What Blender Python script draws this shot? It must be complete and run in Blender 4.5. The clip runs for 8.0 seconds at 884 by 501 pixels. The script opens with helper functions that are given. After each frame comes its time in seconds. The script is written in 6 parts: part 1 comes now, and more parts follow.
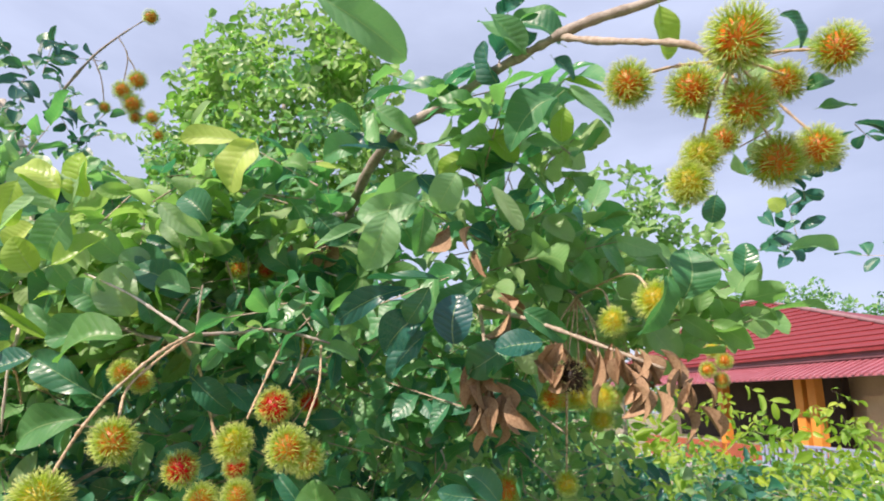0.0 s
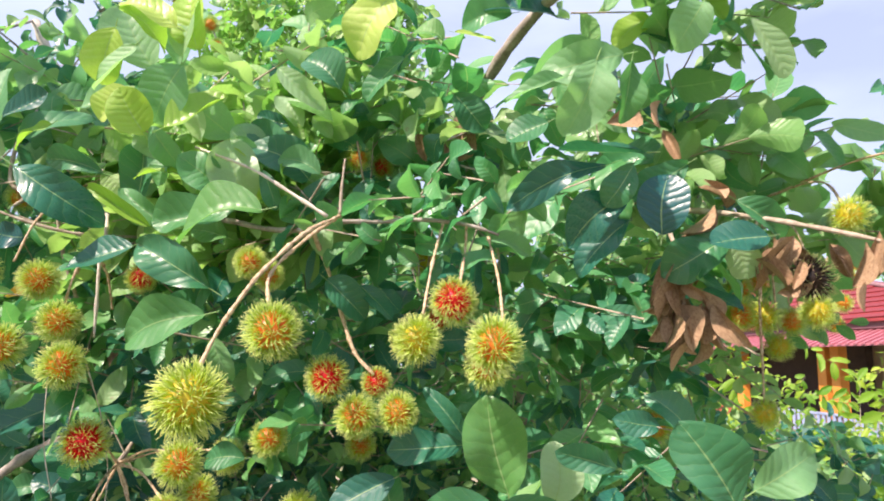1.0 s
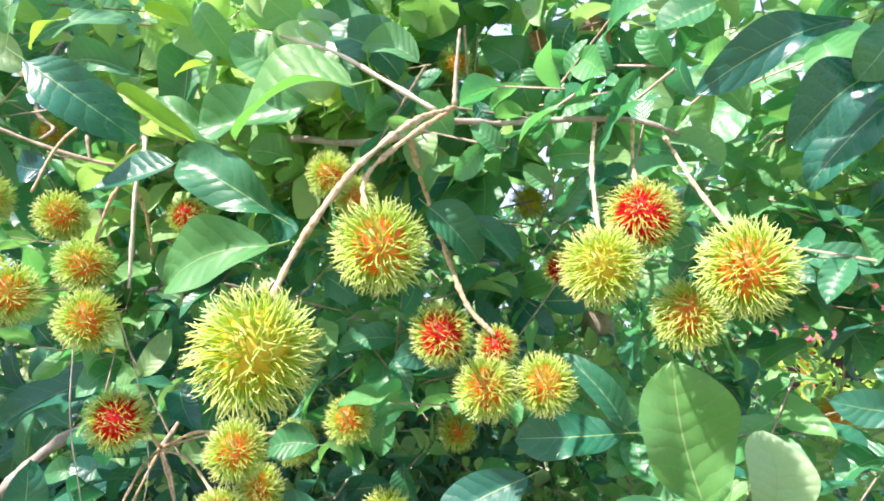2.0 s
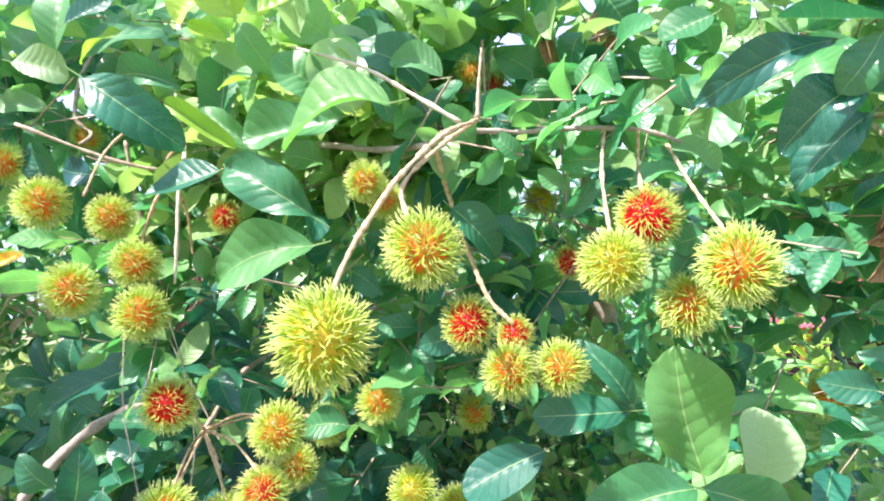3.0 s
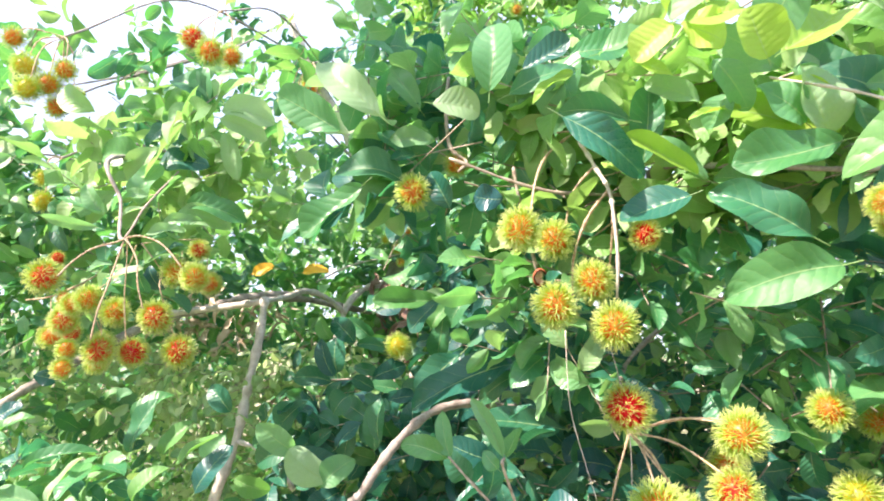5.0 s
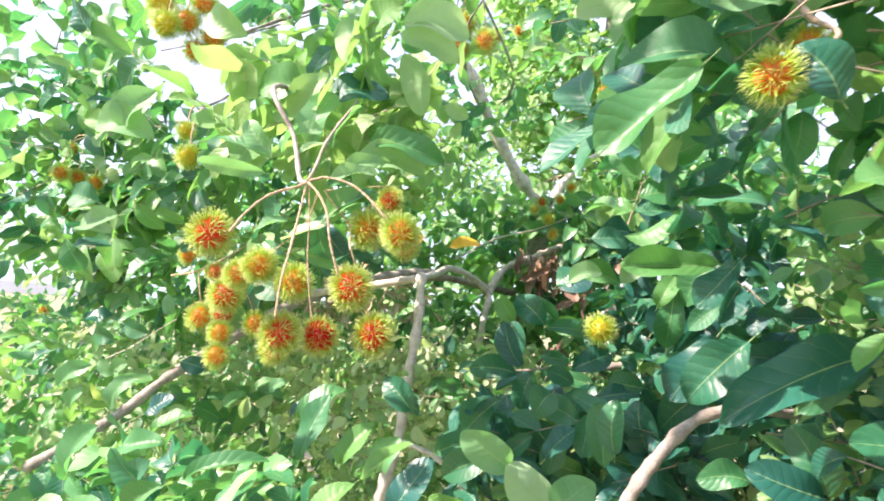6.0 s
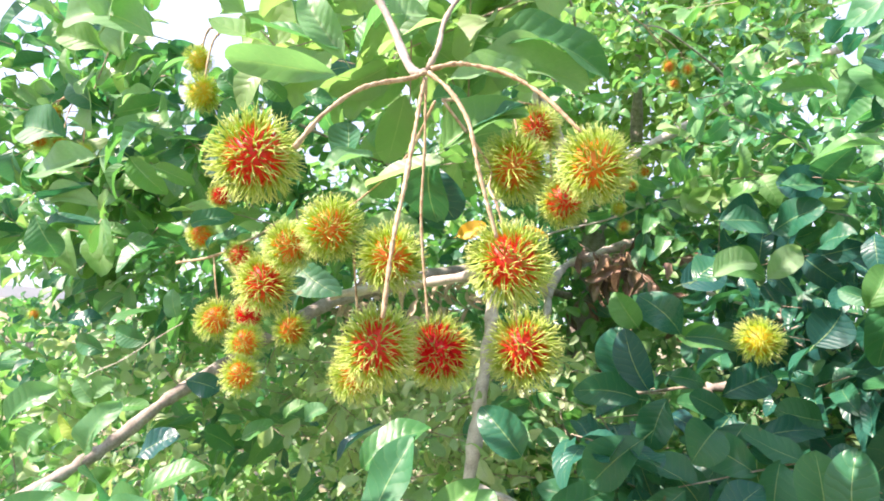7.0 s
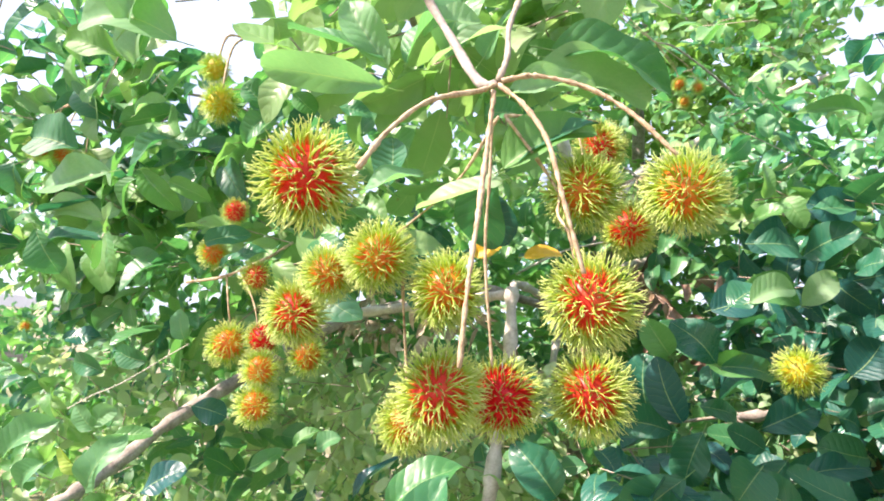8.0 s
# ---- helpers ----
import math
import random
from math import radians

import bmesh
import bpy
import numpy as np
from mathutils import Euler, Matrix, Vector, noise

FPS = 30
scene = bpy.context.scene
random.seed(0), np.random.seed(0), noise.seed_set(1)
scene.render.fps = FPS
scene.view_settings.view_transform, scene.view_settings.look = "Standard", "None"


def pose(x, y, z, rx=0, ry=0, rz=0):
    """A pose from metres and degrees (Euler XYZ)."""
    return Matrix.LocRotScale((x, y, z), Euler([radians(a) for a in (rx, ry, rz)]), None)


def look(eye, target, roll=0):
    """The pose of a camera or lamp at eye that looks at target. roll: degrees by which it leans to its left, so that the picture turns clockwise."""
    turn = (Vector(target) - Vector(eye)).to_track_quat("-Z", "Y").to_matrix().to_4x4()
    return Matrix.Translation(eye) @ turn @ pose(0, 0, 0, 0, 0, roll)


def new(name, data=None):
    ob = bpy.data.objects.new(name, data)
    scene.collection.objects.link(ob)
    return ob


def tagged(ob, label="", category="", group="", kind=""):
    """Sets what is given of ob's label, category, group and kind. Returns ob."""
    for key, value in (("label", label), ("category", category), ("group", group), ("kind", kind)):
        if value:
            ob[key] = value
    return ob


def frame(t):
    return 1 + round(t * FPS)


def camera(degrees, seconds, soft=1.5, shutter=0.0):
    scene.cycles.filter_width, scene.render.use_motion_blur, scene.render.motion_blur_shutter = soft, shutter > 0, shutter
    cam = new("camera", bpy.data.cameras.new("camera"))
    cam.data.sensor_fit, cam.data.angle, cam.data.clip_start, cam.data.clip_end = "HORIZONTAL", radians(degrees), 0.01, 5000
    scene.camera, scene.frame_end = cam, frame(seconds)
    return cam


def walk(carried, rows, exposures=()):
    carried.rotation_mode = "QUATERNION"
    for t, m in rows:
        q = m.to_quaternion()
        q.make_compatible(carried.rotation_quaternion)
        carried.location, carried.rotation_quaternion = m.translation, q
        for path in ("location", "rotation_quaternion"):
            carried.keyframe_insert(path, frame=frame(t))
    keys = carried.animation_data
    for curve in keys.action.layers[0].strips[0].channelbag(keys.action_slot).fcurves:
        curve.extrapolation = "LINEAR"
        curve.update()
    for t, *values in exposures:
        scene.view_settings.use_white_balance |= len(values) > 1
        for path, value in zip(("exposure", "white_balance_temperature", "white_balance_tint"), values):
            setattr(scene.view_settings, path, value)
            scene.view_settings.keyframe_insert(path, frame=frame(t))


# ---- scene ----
cam = camera(74.9, 8.0, soft=1.9, shutter=0.12)
PATH = [
    (0, (0.079, 0.145, 1.631), (-0.171, 2.06, 2.15), 1.8),
    (0.5, (-0.058, 0.193, 1.599), (-0.329, 2.126, 2.036), 2.7),
    (1, (-0.142, 0.287, 1.561), (-0.431, 2.227, 1.955), 3.2),
    (1.5, (-0.214, 0.424, 1.536), (-0.609, 2.351, 1.899), 3.8),
    (1.7, (-0.24, 0.457, 1.533), (-0.668, 2.378, 1.889), 4.1),
    (2.8, (-0.263, 0.471, 1.519), (-0.692, 2.396, 1.849), 3.3),
    (3, (-0.264, 0.411, 1.525), (-0.698, 2.337, 1.844), 3.3),
    (3.5, (-0.284, 0.281, 1.529), (-0.838, 2.177, 1.841), 3.7),
    (4, (-0.439, 0.184, 1.526), (-1.089, 2.049, 1.838), 4.0),
    (4.2, (-0.505, 0.155, 1.539), (-1.167, 2.018, 1.842), 3.6),
    (5.3, (-0.693, 0.291, 1.503), (-1.518, 2.091, 1.786), 3.6),
    (5.5, (-0.77, 0.32, 1.499), (-1.666, 2.089, 1.761), 3.5),
    (6, (-0.971, 0.416, 1.489), (-1.984, 2.125, 1.721), 3.5),
    (6.5, (-1.166, 0.552, 1.468), (-2.209, 2.243, 1.696), 3.7),
    (7, (-1.262, 0.616, 1.475), (-2.283, 2.316, 1.733), 3.8),
    (7.5, (-1.325, 0.639, 1.48), (-2.332, 2.341, 1.772), 4.0),
    (8, (-1.324, 0.63, 1.49), (-2.327, 2.334, 1.795), 4.5),
]
EXPOSURES = [(0, 0.46, 7150, 30), (0.5, 0.68, 7100, 31), (1, 0.88, 7050, 31), (1.5, 1.20, 6800, 29), (2.8, 1.54, 6450, 29), (3.5, 1.57, 6800, 29), (4.2, 1.54, 6900, 30), (5.5, 1.53, 7000, 34), (6.5, 1.49, 7050, 35), (8, 1.38, 7000, 34)]
walk(cam, [(t, look(eye, target, roll)) for t, eye, target, roll in PATH], EXPOSURES)

# ---- daylight: thin bright cloud over blue, sun high behind the walker's left shoulder ----
SUN_FROM = Vector((-0.50, -0.60, 0.78)).normalized()
world = bpy.data.worlds.new("sky")
scene.world = world
world.use_nodes = True
wn, wl = world.node_tree.nodes, world.node_tree.links
wn.clear()
w_out, w_bg = wn.new("ShaderNodeOutputWorld"), wn.new("ShaderNodeBackground")
w_sky = wn.new("ShaderNodeTexSky")
w_sky.sky_type, w_sky.sun_disc = "NISHITA", False
w_sky.sun_elevation = math.asin(SUN_FROM.z)
w_sky.sun_rotation = math.atan2(SUN_FROM.x, SUN_FROM.y)
w_sky.air_density, w_sky.dust_density = 1.0, 1.5
w_co, w_map, w_noise, w_ramp, w_mix = (wn.new("ShaderNode" + k) for k in ("TexCoord", "Mapping", "TexNoise", "ValToRGB", "MixRGB"))
w_map.inputs["Scale"].default_value = (1.0, 1.0, 3.0)
w_noise.inputs["Scale"].default_value, w_noise.inputs["Detail"].default_value = 2.2, 7.0
w_ramp.color_ramp.elements[0].position, w_ramp.color_ramp.elements[0].color = 0.35, (0.45, 0.45, 0.45, 1)
w_ramp.color_ramp.elements[1].position, w_ramp.color_ramp.elements[1].color = 0.72, (0.85, 0.85, 0.85, 1)
w_mix.inputs["Color2"].default_value = (5.2, 7.0, 9.2, 1)
wl.new(w_co.outputs["Generated"], w_map.inputs["Vector"])
wl.new(w_map.outputs["Vector"], w_noise.inputs["Vector"])
wl.new(w_noise.outputs["Fac"], w_ramp.inputs["Fac"])
wl.new(w_ramp.outputs["Color"], w_mix.inputs["Fac"])
wl.new(w_sky.outputs["Color"], w_mix.inputs["Color1"])
wl.new(w_mix.outputs["Color"], w_bg.inputs["Color"])
w_bg.inputs["Strength"].default_value = 0.097
wl.new(w_bg.outputs["Background"], w_out.inputs["Surface"])

sun = new("sun", bpy.data.lights.new("sun", "SUN"))
sun.data.energy, sun.data.angle, sun.data.color = 5.0, radians(0.6), (1.0, 0.94, 0.83)
sun.matrix_world = look(SUN_FROM * 30, (0, 0, 0))

# ---- materials ----
def material(name):
    """A node material: its nodes, a function that links, and its Principled shader."""
    m = bpy.data.materials.new(name)
    m.use_nodes = True
    n = m.node_tree.nodes
    return m, n, m.node_tree.links.new, n["Principled BSDF"]


def ramp(n, stops):
    r = n.new("ShaderNodeValToRGB")
    while len(r.color_ramp.elements) < len(stops):
        r.color_ramp.elements.new(0.5)
    for e, (at, c) in zip(r.color_ramp.elements, stops):
        e.position, e.color = at, (*c, 1)
    return r


def sums(n, link, op, a, b):
    k = n.new("ShaderNodeMath")
    k.operation = op
    for i, v in enumerate((a, b)):
        if v is None:
            continue
        if isinstance(v, (int, float)):
            k.inputs[i].default_value = v
        else:
            link(v, k.inputs[i])
    return k.outputs[0]


def leaf_material(name, stops, glow, source, rough=0.40, clear=0.5, gloss=0.62):
    """A living leaf: veined and quilted along its UV, shiny, letting light through."""
    m, n, link, p = material(name)
    uv = n.new("ShaderNodeUVMap")
    cut = n.new("ShaderNodeSeparateXYZ")
    link(uv.outputs["UV"], cut.inputs[0])
    side = sums(n, link, "ABSOLUTE", sums(n, link, "SUBTRACT", cut.outputs["Y"], 0.5), None)
    warp = n.new("ShaderNodeTexNoise")
    warp.inputs["Scale"].default_value = 5.0
    link(uv.outputs["UV"], warp.inputs["Vector"])
    along_leaf = sums(n, link, "ADD", cut.outputs["X"], sums(n, link, "MULTIPLY", sums(n, link, "SUBTRACT", warp.outputs["Fac"], 0.5), 0.10))
    phase = sums(n, link, "FRACT", sums(n, link, "MULTIPLY", sums(n, link, "SUBTRACT", along_leaf, sums(n, link, "MULTIPLY", side, 0.38)), 8.0), None)
    puff = sums(n, link, "SINE", sums(n, link, "MULTIPLY", phase, math.pi), None)
    mid = sums(n, link, "LESS_THAN", side, sums(n, link, "SUBTRACT", 0.017, sums(n, link, "MULTIPLY", cut.outputs["X"], 0.013)))
    vein = sums(n, link, "MAXIMUM", mid, sums(n, link, "MULTIPLY", sums(n, link, "LESS_THAN", puff, 0.11), 0.15))
    if source == "object":
        rnd = n.new("ShaderNodeObjectInfo").outputs["Random"]
    else:
        tone_of = n.new("ShaderNodeAttribute")
        tone_of.attribute_name = "tone"
        rnd = tone_of.outputs["Fac"]
    co = n.new("ShaderNodeTexCoord")
    blot = n.new("ShaderNodeTexNoise")
    blot.inputs["Scale"].default_value, blot.inputs["Detail"].default_value = 26.0, 4.0
    link(co.outputs["Object"], blot.inputs["Vector"])
    tone = sums(n, link, "ADD", sums(n, link, "MULTIPLY", rnd, 0.8), sums(n, link, "MULTIPLY", blot.outputs["Fac"], 0.25))
    col = ramp(n, stops)
    link(tone, col.inputs["Fac"])
    veined = n.new("ShaderNodeMixRGB")
    veined.inputs["Color2"].default_value = (0.30, 0.46, 0.20, 1)
    link(sums(n, link, "MULTIPLY", vein, 0.75), veined.inputs["Fac"])
    link(col.outputs["Color"], veined.inputs["Color1"])
    spot = n.new("ShaderNodeTexNoise")
    spot.inputs["Scale"].default_value, spot.inputs["Detail"].default_value = 70.0, 3.0
    link(co.outputs["Object"], spot.inputs["Vector"])
    fleck = n.new("ShaderNodeMixRGB")
    fleck.inputs["Color2"].default_value = (0.22, 0.15, 0.06, 1)
    link(sums(n, link, "MULTIPLY", sums(n, link, "GREATER_THAN", sums(n, link, "ADD", sums(n, link, "MULTIPLY", spot.outputs["Fac"], 0.6), sums(n, link, "MULTIPLY", blot.outputs["Fac"], 0.5)), 0.735), 0.5), fleck.inputs["Fac"])
    link(veined.outputs["Color"], fleck.inputs["Color1"])
    veined = fleck
    bump = n.new("ShaderNodeBump")
    bump.inputs["Strength"].default_value, bump.inputs["Distance"].default_value = 0.24, 0.002
    link(puff, bump.inputs["Height"])
    link(veined.outputs["Color"], p.inputs["Base Color"])
    link(bump.outputs["Normal"], p.inputs["Normal"])
    rr = sums(n, link, "ADD", sums(n, link, "ADD", sums(n, link, "MULTIPLY", blot.outputs["Fac"], 0.25), sums(n, link, "MULTIPLY", sums(n, link, "FRACT", sums(n, link, "MULTIPLY", rnd, 7.3), None), 0.24)), rough - 0.25)
    link(rr, p.inputs["Roughness"])
    p.inputs["Specular IOR Level"].default_value = gloss
    through_light = n.new("ShaderNodeBsdfTranslucent")
    tint = n.new("ShaderNodeMixRGB")
    tint.blend_type = "MULTIPLY"
    tint.inputs["Fac"].default_value = 1.0
    tint.inputs["Color2"].default_value = (*glow, 1)
    link(veined.outputs["Color"], tint.inputs["Color1"])
    link(tint.outputs["Color"], through_light.inputs["Color"])
    mix = n.new("ShaderNodeMixShader")
    mix.inputs[0].default_value = clear
    link(p.outputs[0], mix.inputs[1])
    link(through_light.outputs[0], mix.inputs[2])
    link(mix.outputs[0], n["Material Output"].inputs["Surface"])
    return m


# DARK and LIT also carry shade and sunlight painted into the leaf colour
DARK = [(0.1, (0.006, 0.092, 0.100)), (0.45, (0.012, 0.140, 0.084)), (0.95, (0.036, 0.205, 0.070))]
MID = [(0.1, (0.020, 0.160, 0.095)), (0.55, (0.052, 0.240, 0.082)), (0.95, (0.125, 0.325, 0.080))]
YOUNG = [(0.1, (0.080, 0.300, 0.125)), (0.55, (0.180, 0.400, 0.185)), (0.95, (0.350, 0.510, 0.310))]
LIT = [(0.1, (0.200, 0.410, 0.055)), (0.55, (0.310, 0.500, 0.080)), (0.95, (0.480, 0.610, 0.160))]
ALL = [(0.05, (0.012, 0.100, 0.098)), (0.26, (0.026, 0.170, 0.100)), (0.48, (0.070, 0.280, 0.088)), (0.70, (0.155, 0.365, 0.115)), (0.92, (0.260, 0.430, 0.175))]
GLOW = (1.4, 1.55, 0.9)
LEAF = [leaf_material("leaf_dark", DARK, GLOW, "object", 0.42, 0.28, 0.6), leaf_material("leaf_green", MID, GLOW, "object", 0.50, 0.38), leaf_material("leaf_young", YOUNG, GLOW, "object", 0.50, 0.45), leaf_material("leaf_sunlit_yellow", LIT, GLOW, "object", 0.52, 0.42)]
LEAF_MASS = leaf_material("leaf_mass", ALL, GLOW, "island", 0.45, 0.40, 0.85)
COOL = [(0.05, (0.008, 0.100, 0.106)), (0.26, (0.016, 0.170, 0.118)), (0.50, (0.052, 0.280, 0.105)), (0.70, (0.125, 0.370, 0.125)), (0.92, (0.240, 0.420, 0.180))]
LEAF_COOL = leaf_material("leaf_cool", COOL, (1.4, 1.55, 0.95), "island", 0.45, 0.40, 0.85)
# lime green; also lightens sprays that should look sunlit
LEAF_LIME = leaf_material("leaf_lime", [(0.1, (0.070, 0.250, 0.090)), (0.5, (0.17, 0.370, 0.130)), (0.95, (0.34, 0.49, 0.24))], GLOW, "island", 0.48, 0.42)
# yellow-green of the tall tree; on near sprays it also imitates sunlight
LEAF_SUN_YELLOW = leaf_material("leaf_sun_yellow", [(0.1, (0.085, 0.280, 0.060)), (0.5, (0.180, 0.390, 0.105)), (0.95, (0.340, 0.500, 0.200))], GLOW, "island", 0.5, 0.42)
LEAF_SHRUB = leaf_material("leaf_shrub", [(0.1, (0.10, 0.28, 0.035)), (0.5, (0.24, 0.42, 0.05)), (0.95, (0.42, 0.52, 0.07))], (1.6, 1.6, 0.6), "island", 0.5, 0.5)
# paler leaf colour that stands in for sunlight on low background leaves
LEAF_SUN_TINT = leaf_material("leaf_sun_tint", [(0.1, (0.10, 0.27, 0.15)), (0.4, (0.24, 0.42, 0.20)), (0.7, (0.42, 0.54, 0.30)), (0.95, (0.60, 0.66, 0.44))], GLOW, "island", 0.46, 0.40, 0.8)
# dark leaf colour that stands in for shade
LEAF_SHADE_DARK = leaf_material("leaf_shade_dark", [(0.1, (0.008, 0.088, 0.090)), (0.5, (0.013, 0.145, 0.098)), (0.9, (0.040, 0.220, 0.092))], GLOW, "island", 0.44, 0.28)


def plain(name, stops, scale=30.0, rough=0.7, bump=0.3, distance=0.002, stretch=(1, 1, 1), metal=0.0):
    """A rough surface whose colour and relief vary by noise at two scales."""
    m, n, link, p = material(name)
    co, mp, a, b = (n.new("ShaderNode" + k) for k in ("TexCoord", "Mapping", "TexNoise", "TexNoise"))
    mp.inputs["Scale"].default_value = stretch
    link(co.outputs["Object"], mp.inputs["Vector"])
    for k, s in ((a, scale), (b, scale * 7)):
        k.inputs["Scale"].default_value, k.inputs["Detail"].default_value = s, 5.0
        link(mp.outputs["Vector"], k.inputs["Vector"])
    f = sums(n, link, "ADD", sums(n, link, "MULTIPLY", a.outputs["Fac"], 0.65), sums(n, link, "MULTIPLY", b.outputs["Fac"], 0.35))
    c = ramp(n, stops)
    link(f, c.inputs["Fac"])
    link(c.outputs["Color"], p.inputs["Base Color"])
    bu = n.new("ShaderNodeBump")
    bu.inputs["Strength"].default_value, bu.inputs["Distance"].default_value = bump, distance
    link(f, bu.inputs["Height"])
    link(bu.outputs["Normal"], p.inputs["Normal"])
    p.inputs["Roughness"].default_value, p.inputs["Metallic"].default_value = rough, metal
    return m


BARK = plain("bark", [(0.3, (0.14, 0.120, 0.098)), (0.5, (0.30, 0.268, 0.225)), (0.7, (0.47, 0.44, 0.39))], 40, 0.85, 0.6, 0.003)
PALE_BARK = plain("pale_bark", [(0.3, (0.28, 0.250, 0.205)), (0.5, (0.52, 0.48, 0.405)), (0.7, (0.70, 0.67, 0.60))], 45, 0.85, 0.5, 0.003)
TWIG = plain("twig", [(0.3, (0.17, 0.132, 0.095)), (0.5, (0.34, 0.285, 0.215)), (0.7, (0.50, 0.45, 0.37))], 120, 0.8, 0.5, 0.001)
STALK = plain("fruit_stalk", [(0.34, (0.16, 0.095, 0.05)), (0.47, (0.44, 0.32, 0.19)), (0.72, (0.66, 0.56, 0.41))], 220, 0.75, 0.7, 0.001)
DRY = plain("dry_leaf", [(0.3, (0.12, 0.068, 0.045)), (0.5, (0.24, 0.15, 0.105)), (0.7, (0.38, 0.27, 0.20))], 22, 0.8, 0.4, 0.002)
DEAD = plain("dead_leaf", [(0.28, (0.15, 0.085, 0.045)), (0.5, (0.31, 0.20, 0.112)), (0.74, (0.47, 0.34, 0.21))], 14, 0.7, 0.2, 0.002)
STRAW = plain("straw", [(0.3, (0.30, 0.22, 0.13)), (0.5, (0.52, 0.42, 0.28)), (0.7, (0.70, 0.62, 0.47))], 30, 0.85, 0.3, 0.002)
GRASS_SOIL = plain("grass_soil", [(0.3, (0.085, 0.125, 0.042)), (0.46, (0.165, 0.18, 0.078)), (0.57, (0.31, 0.265, 0.175)), (0.7, (0.43, 0.365, 0.27))], 0.8, 0.95, 0.5, 0.02)


def rind_material(name, skin, mid, tip, change):
    """The rind and its soft spines: skin colour at the root (UV x 0), through mid to the tip (1)."""
    m, n, link, p = material(name)
    uv, cut = n.new("ShaderNodeUVMap"), n.new("ShaderNodeSeparateXYZ")
    link(uv.outputs["UV"], cut.inputs[0])
    co, no = n.new("ShaderNodeTexCoord"), n.new("ShaderNodeTexNoise")
    no.inputs["Scale"].default_value, no.inputs["Detail"].default_value = 1.6, 3.0
    link(co.outputs["Object"], no.inputs["Vector"])
    shift = sums(n, link, "MULTIPLY", sums(n, link, "SUBTRACT", no.outputs["Fac"], 0.5), 0.55)
    c = ramp(n, [(0.0, skin), (change, mid), (min(0.9, change + 0.20), tip), (1.0, (0.75, 0.84, 0.35))])
    link(sums(n, link, "ADD", cut.outputs["X"], shift), c.inputs["Fac"])
    link(c.outputs["Color"], p.inputs["Base Color"])
    p.inputs["Roughness"].default_value = 0.42
    tr, mix = n.new("ShaderNodeBsdfTranslucent"), n.new("ShaderNodeMixShader")
    link(c.outputs["Color"], tr.inputs["Color"])
    mix.inputs[0].default_value = 0.38
    link(p.outputs[0], mix.inputs[1])
    link(tr.outputs[0], mix.inputs[2])
    link(mix.outputs[0], n["Material Output"].inputs["Surface"])
    return m


RIND = [
    rind_material("rind_green", (0.66, 0.50, 0.03), (0.62, 0.66, 0.04), (0.48, 0.69, 0.05), 0.14),
    rind_material("rind_orange", (0.78, 0.20, 0.02), (0.84, 0.50, 0.04), (0.42, 0.67, 0.045), 0.16),
    rind_material("rind_red", (0.78, 0.045, 0.018), (0.88, 0.24, 0.04), (0.44, 0.67, 0.055), 0.20),
    rind_material("rind_deep_red", (0.76, 0.012, 0.014), (0.84, 0.04, 0.03), (0.45, 0.65, 0.06), 0.34),
    rind_material("rind_burnt", (0.03, 0.018, 0.012), (0.035, 0.02, 0.015), (0.06, 0.03, 0.025), 0.4),
]


# ---- building helpers ----
def holder(name, at):
    e = new(name)
    e.location = at
    e.empty_display_size = 0.05
    return e


def mesh_from(name, verts, faces, uvs=None, smooth=True):
    me = bpy.data.meshes.new(name)
    me.from_pydata([tuple(v) for v in verts], [], faces)
    if uvs is not None:
        layer = me.uv_layers.new(name="UVMap")
        idx = np.empty(len(me.loops), np.int32)
        me.loops.foreach_get("vertex_index", idx)
        layer.data.foreach_set("uv", np.asarray(uvs, np.float32)[idx].ravel())
    if smooth:
        me.polygons.foreach_set("use_smooth", [True] * len(me.polygons))
    me.update()
    return me


def under(name, me, mat, parent, label=""):
    """A mesh object under a thing or a part, its vertices given in the world."""
    if mat and not me.materials:
        me.materials.append(mat)
    ob = new(name, me)
    if parent:
        ob.parent = parent
        ob.matrix_parent_inverse = Matrix.Translation(parent.matrix_basis.translation).inverted() if not parent.parent else parent_inverse(parent)
    return tagged(ob, label)


def parent_inverse(p):
    m = Matrix.Identity(4)
    chain = []
    while p:
        chain.append(p)
        p = p.parent
    for q in reversed(chain):
        m = m @ q.matrix_parent_inverse @ q.matrix_basis
    return m.inverted()


def part(name, bm, mat, parent, label="", smooth=False):
    me = bpy.data.meshes.new(name)
    bm.to_mesh(me)
    bm.free()
    if smooth:
        me.polygons.foreach_set("use_smooth", [True] * len(me.polygons))
    return under(name, me, mat, parent, label)


def box(bm, x0, x1, y0, y1, z0, z1, bevel=0.0):
    r = bmesh.ops.create_cube(bm, size=1)
    for v in r["verts"]:
        v.co = Vector(((x0 + x1) / 2 + v.co.x * (x1 - x0), (y0 + y1) / 2 + v.co.y * (y1 - y0), (z0 + z1) / 2 + v.co.z * (z1 - z0)))
    if bevel:
        es = list({e for v in r["verts"] for e in v.link_edges})
        bmesh.ops.bevel(bm, geom=es, offset=bevel, segments=1, affect="EDGES")
    return bm


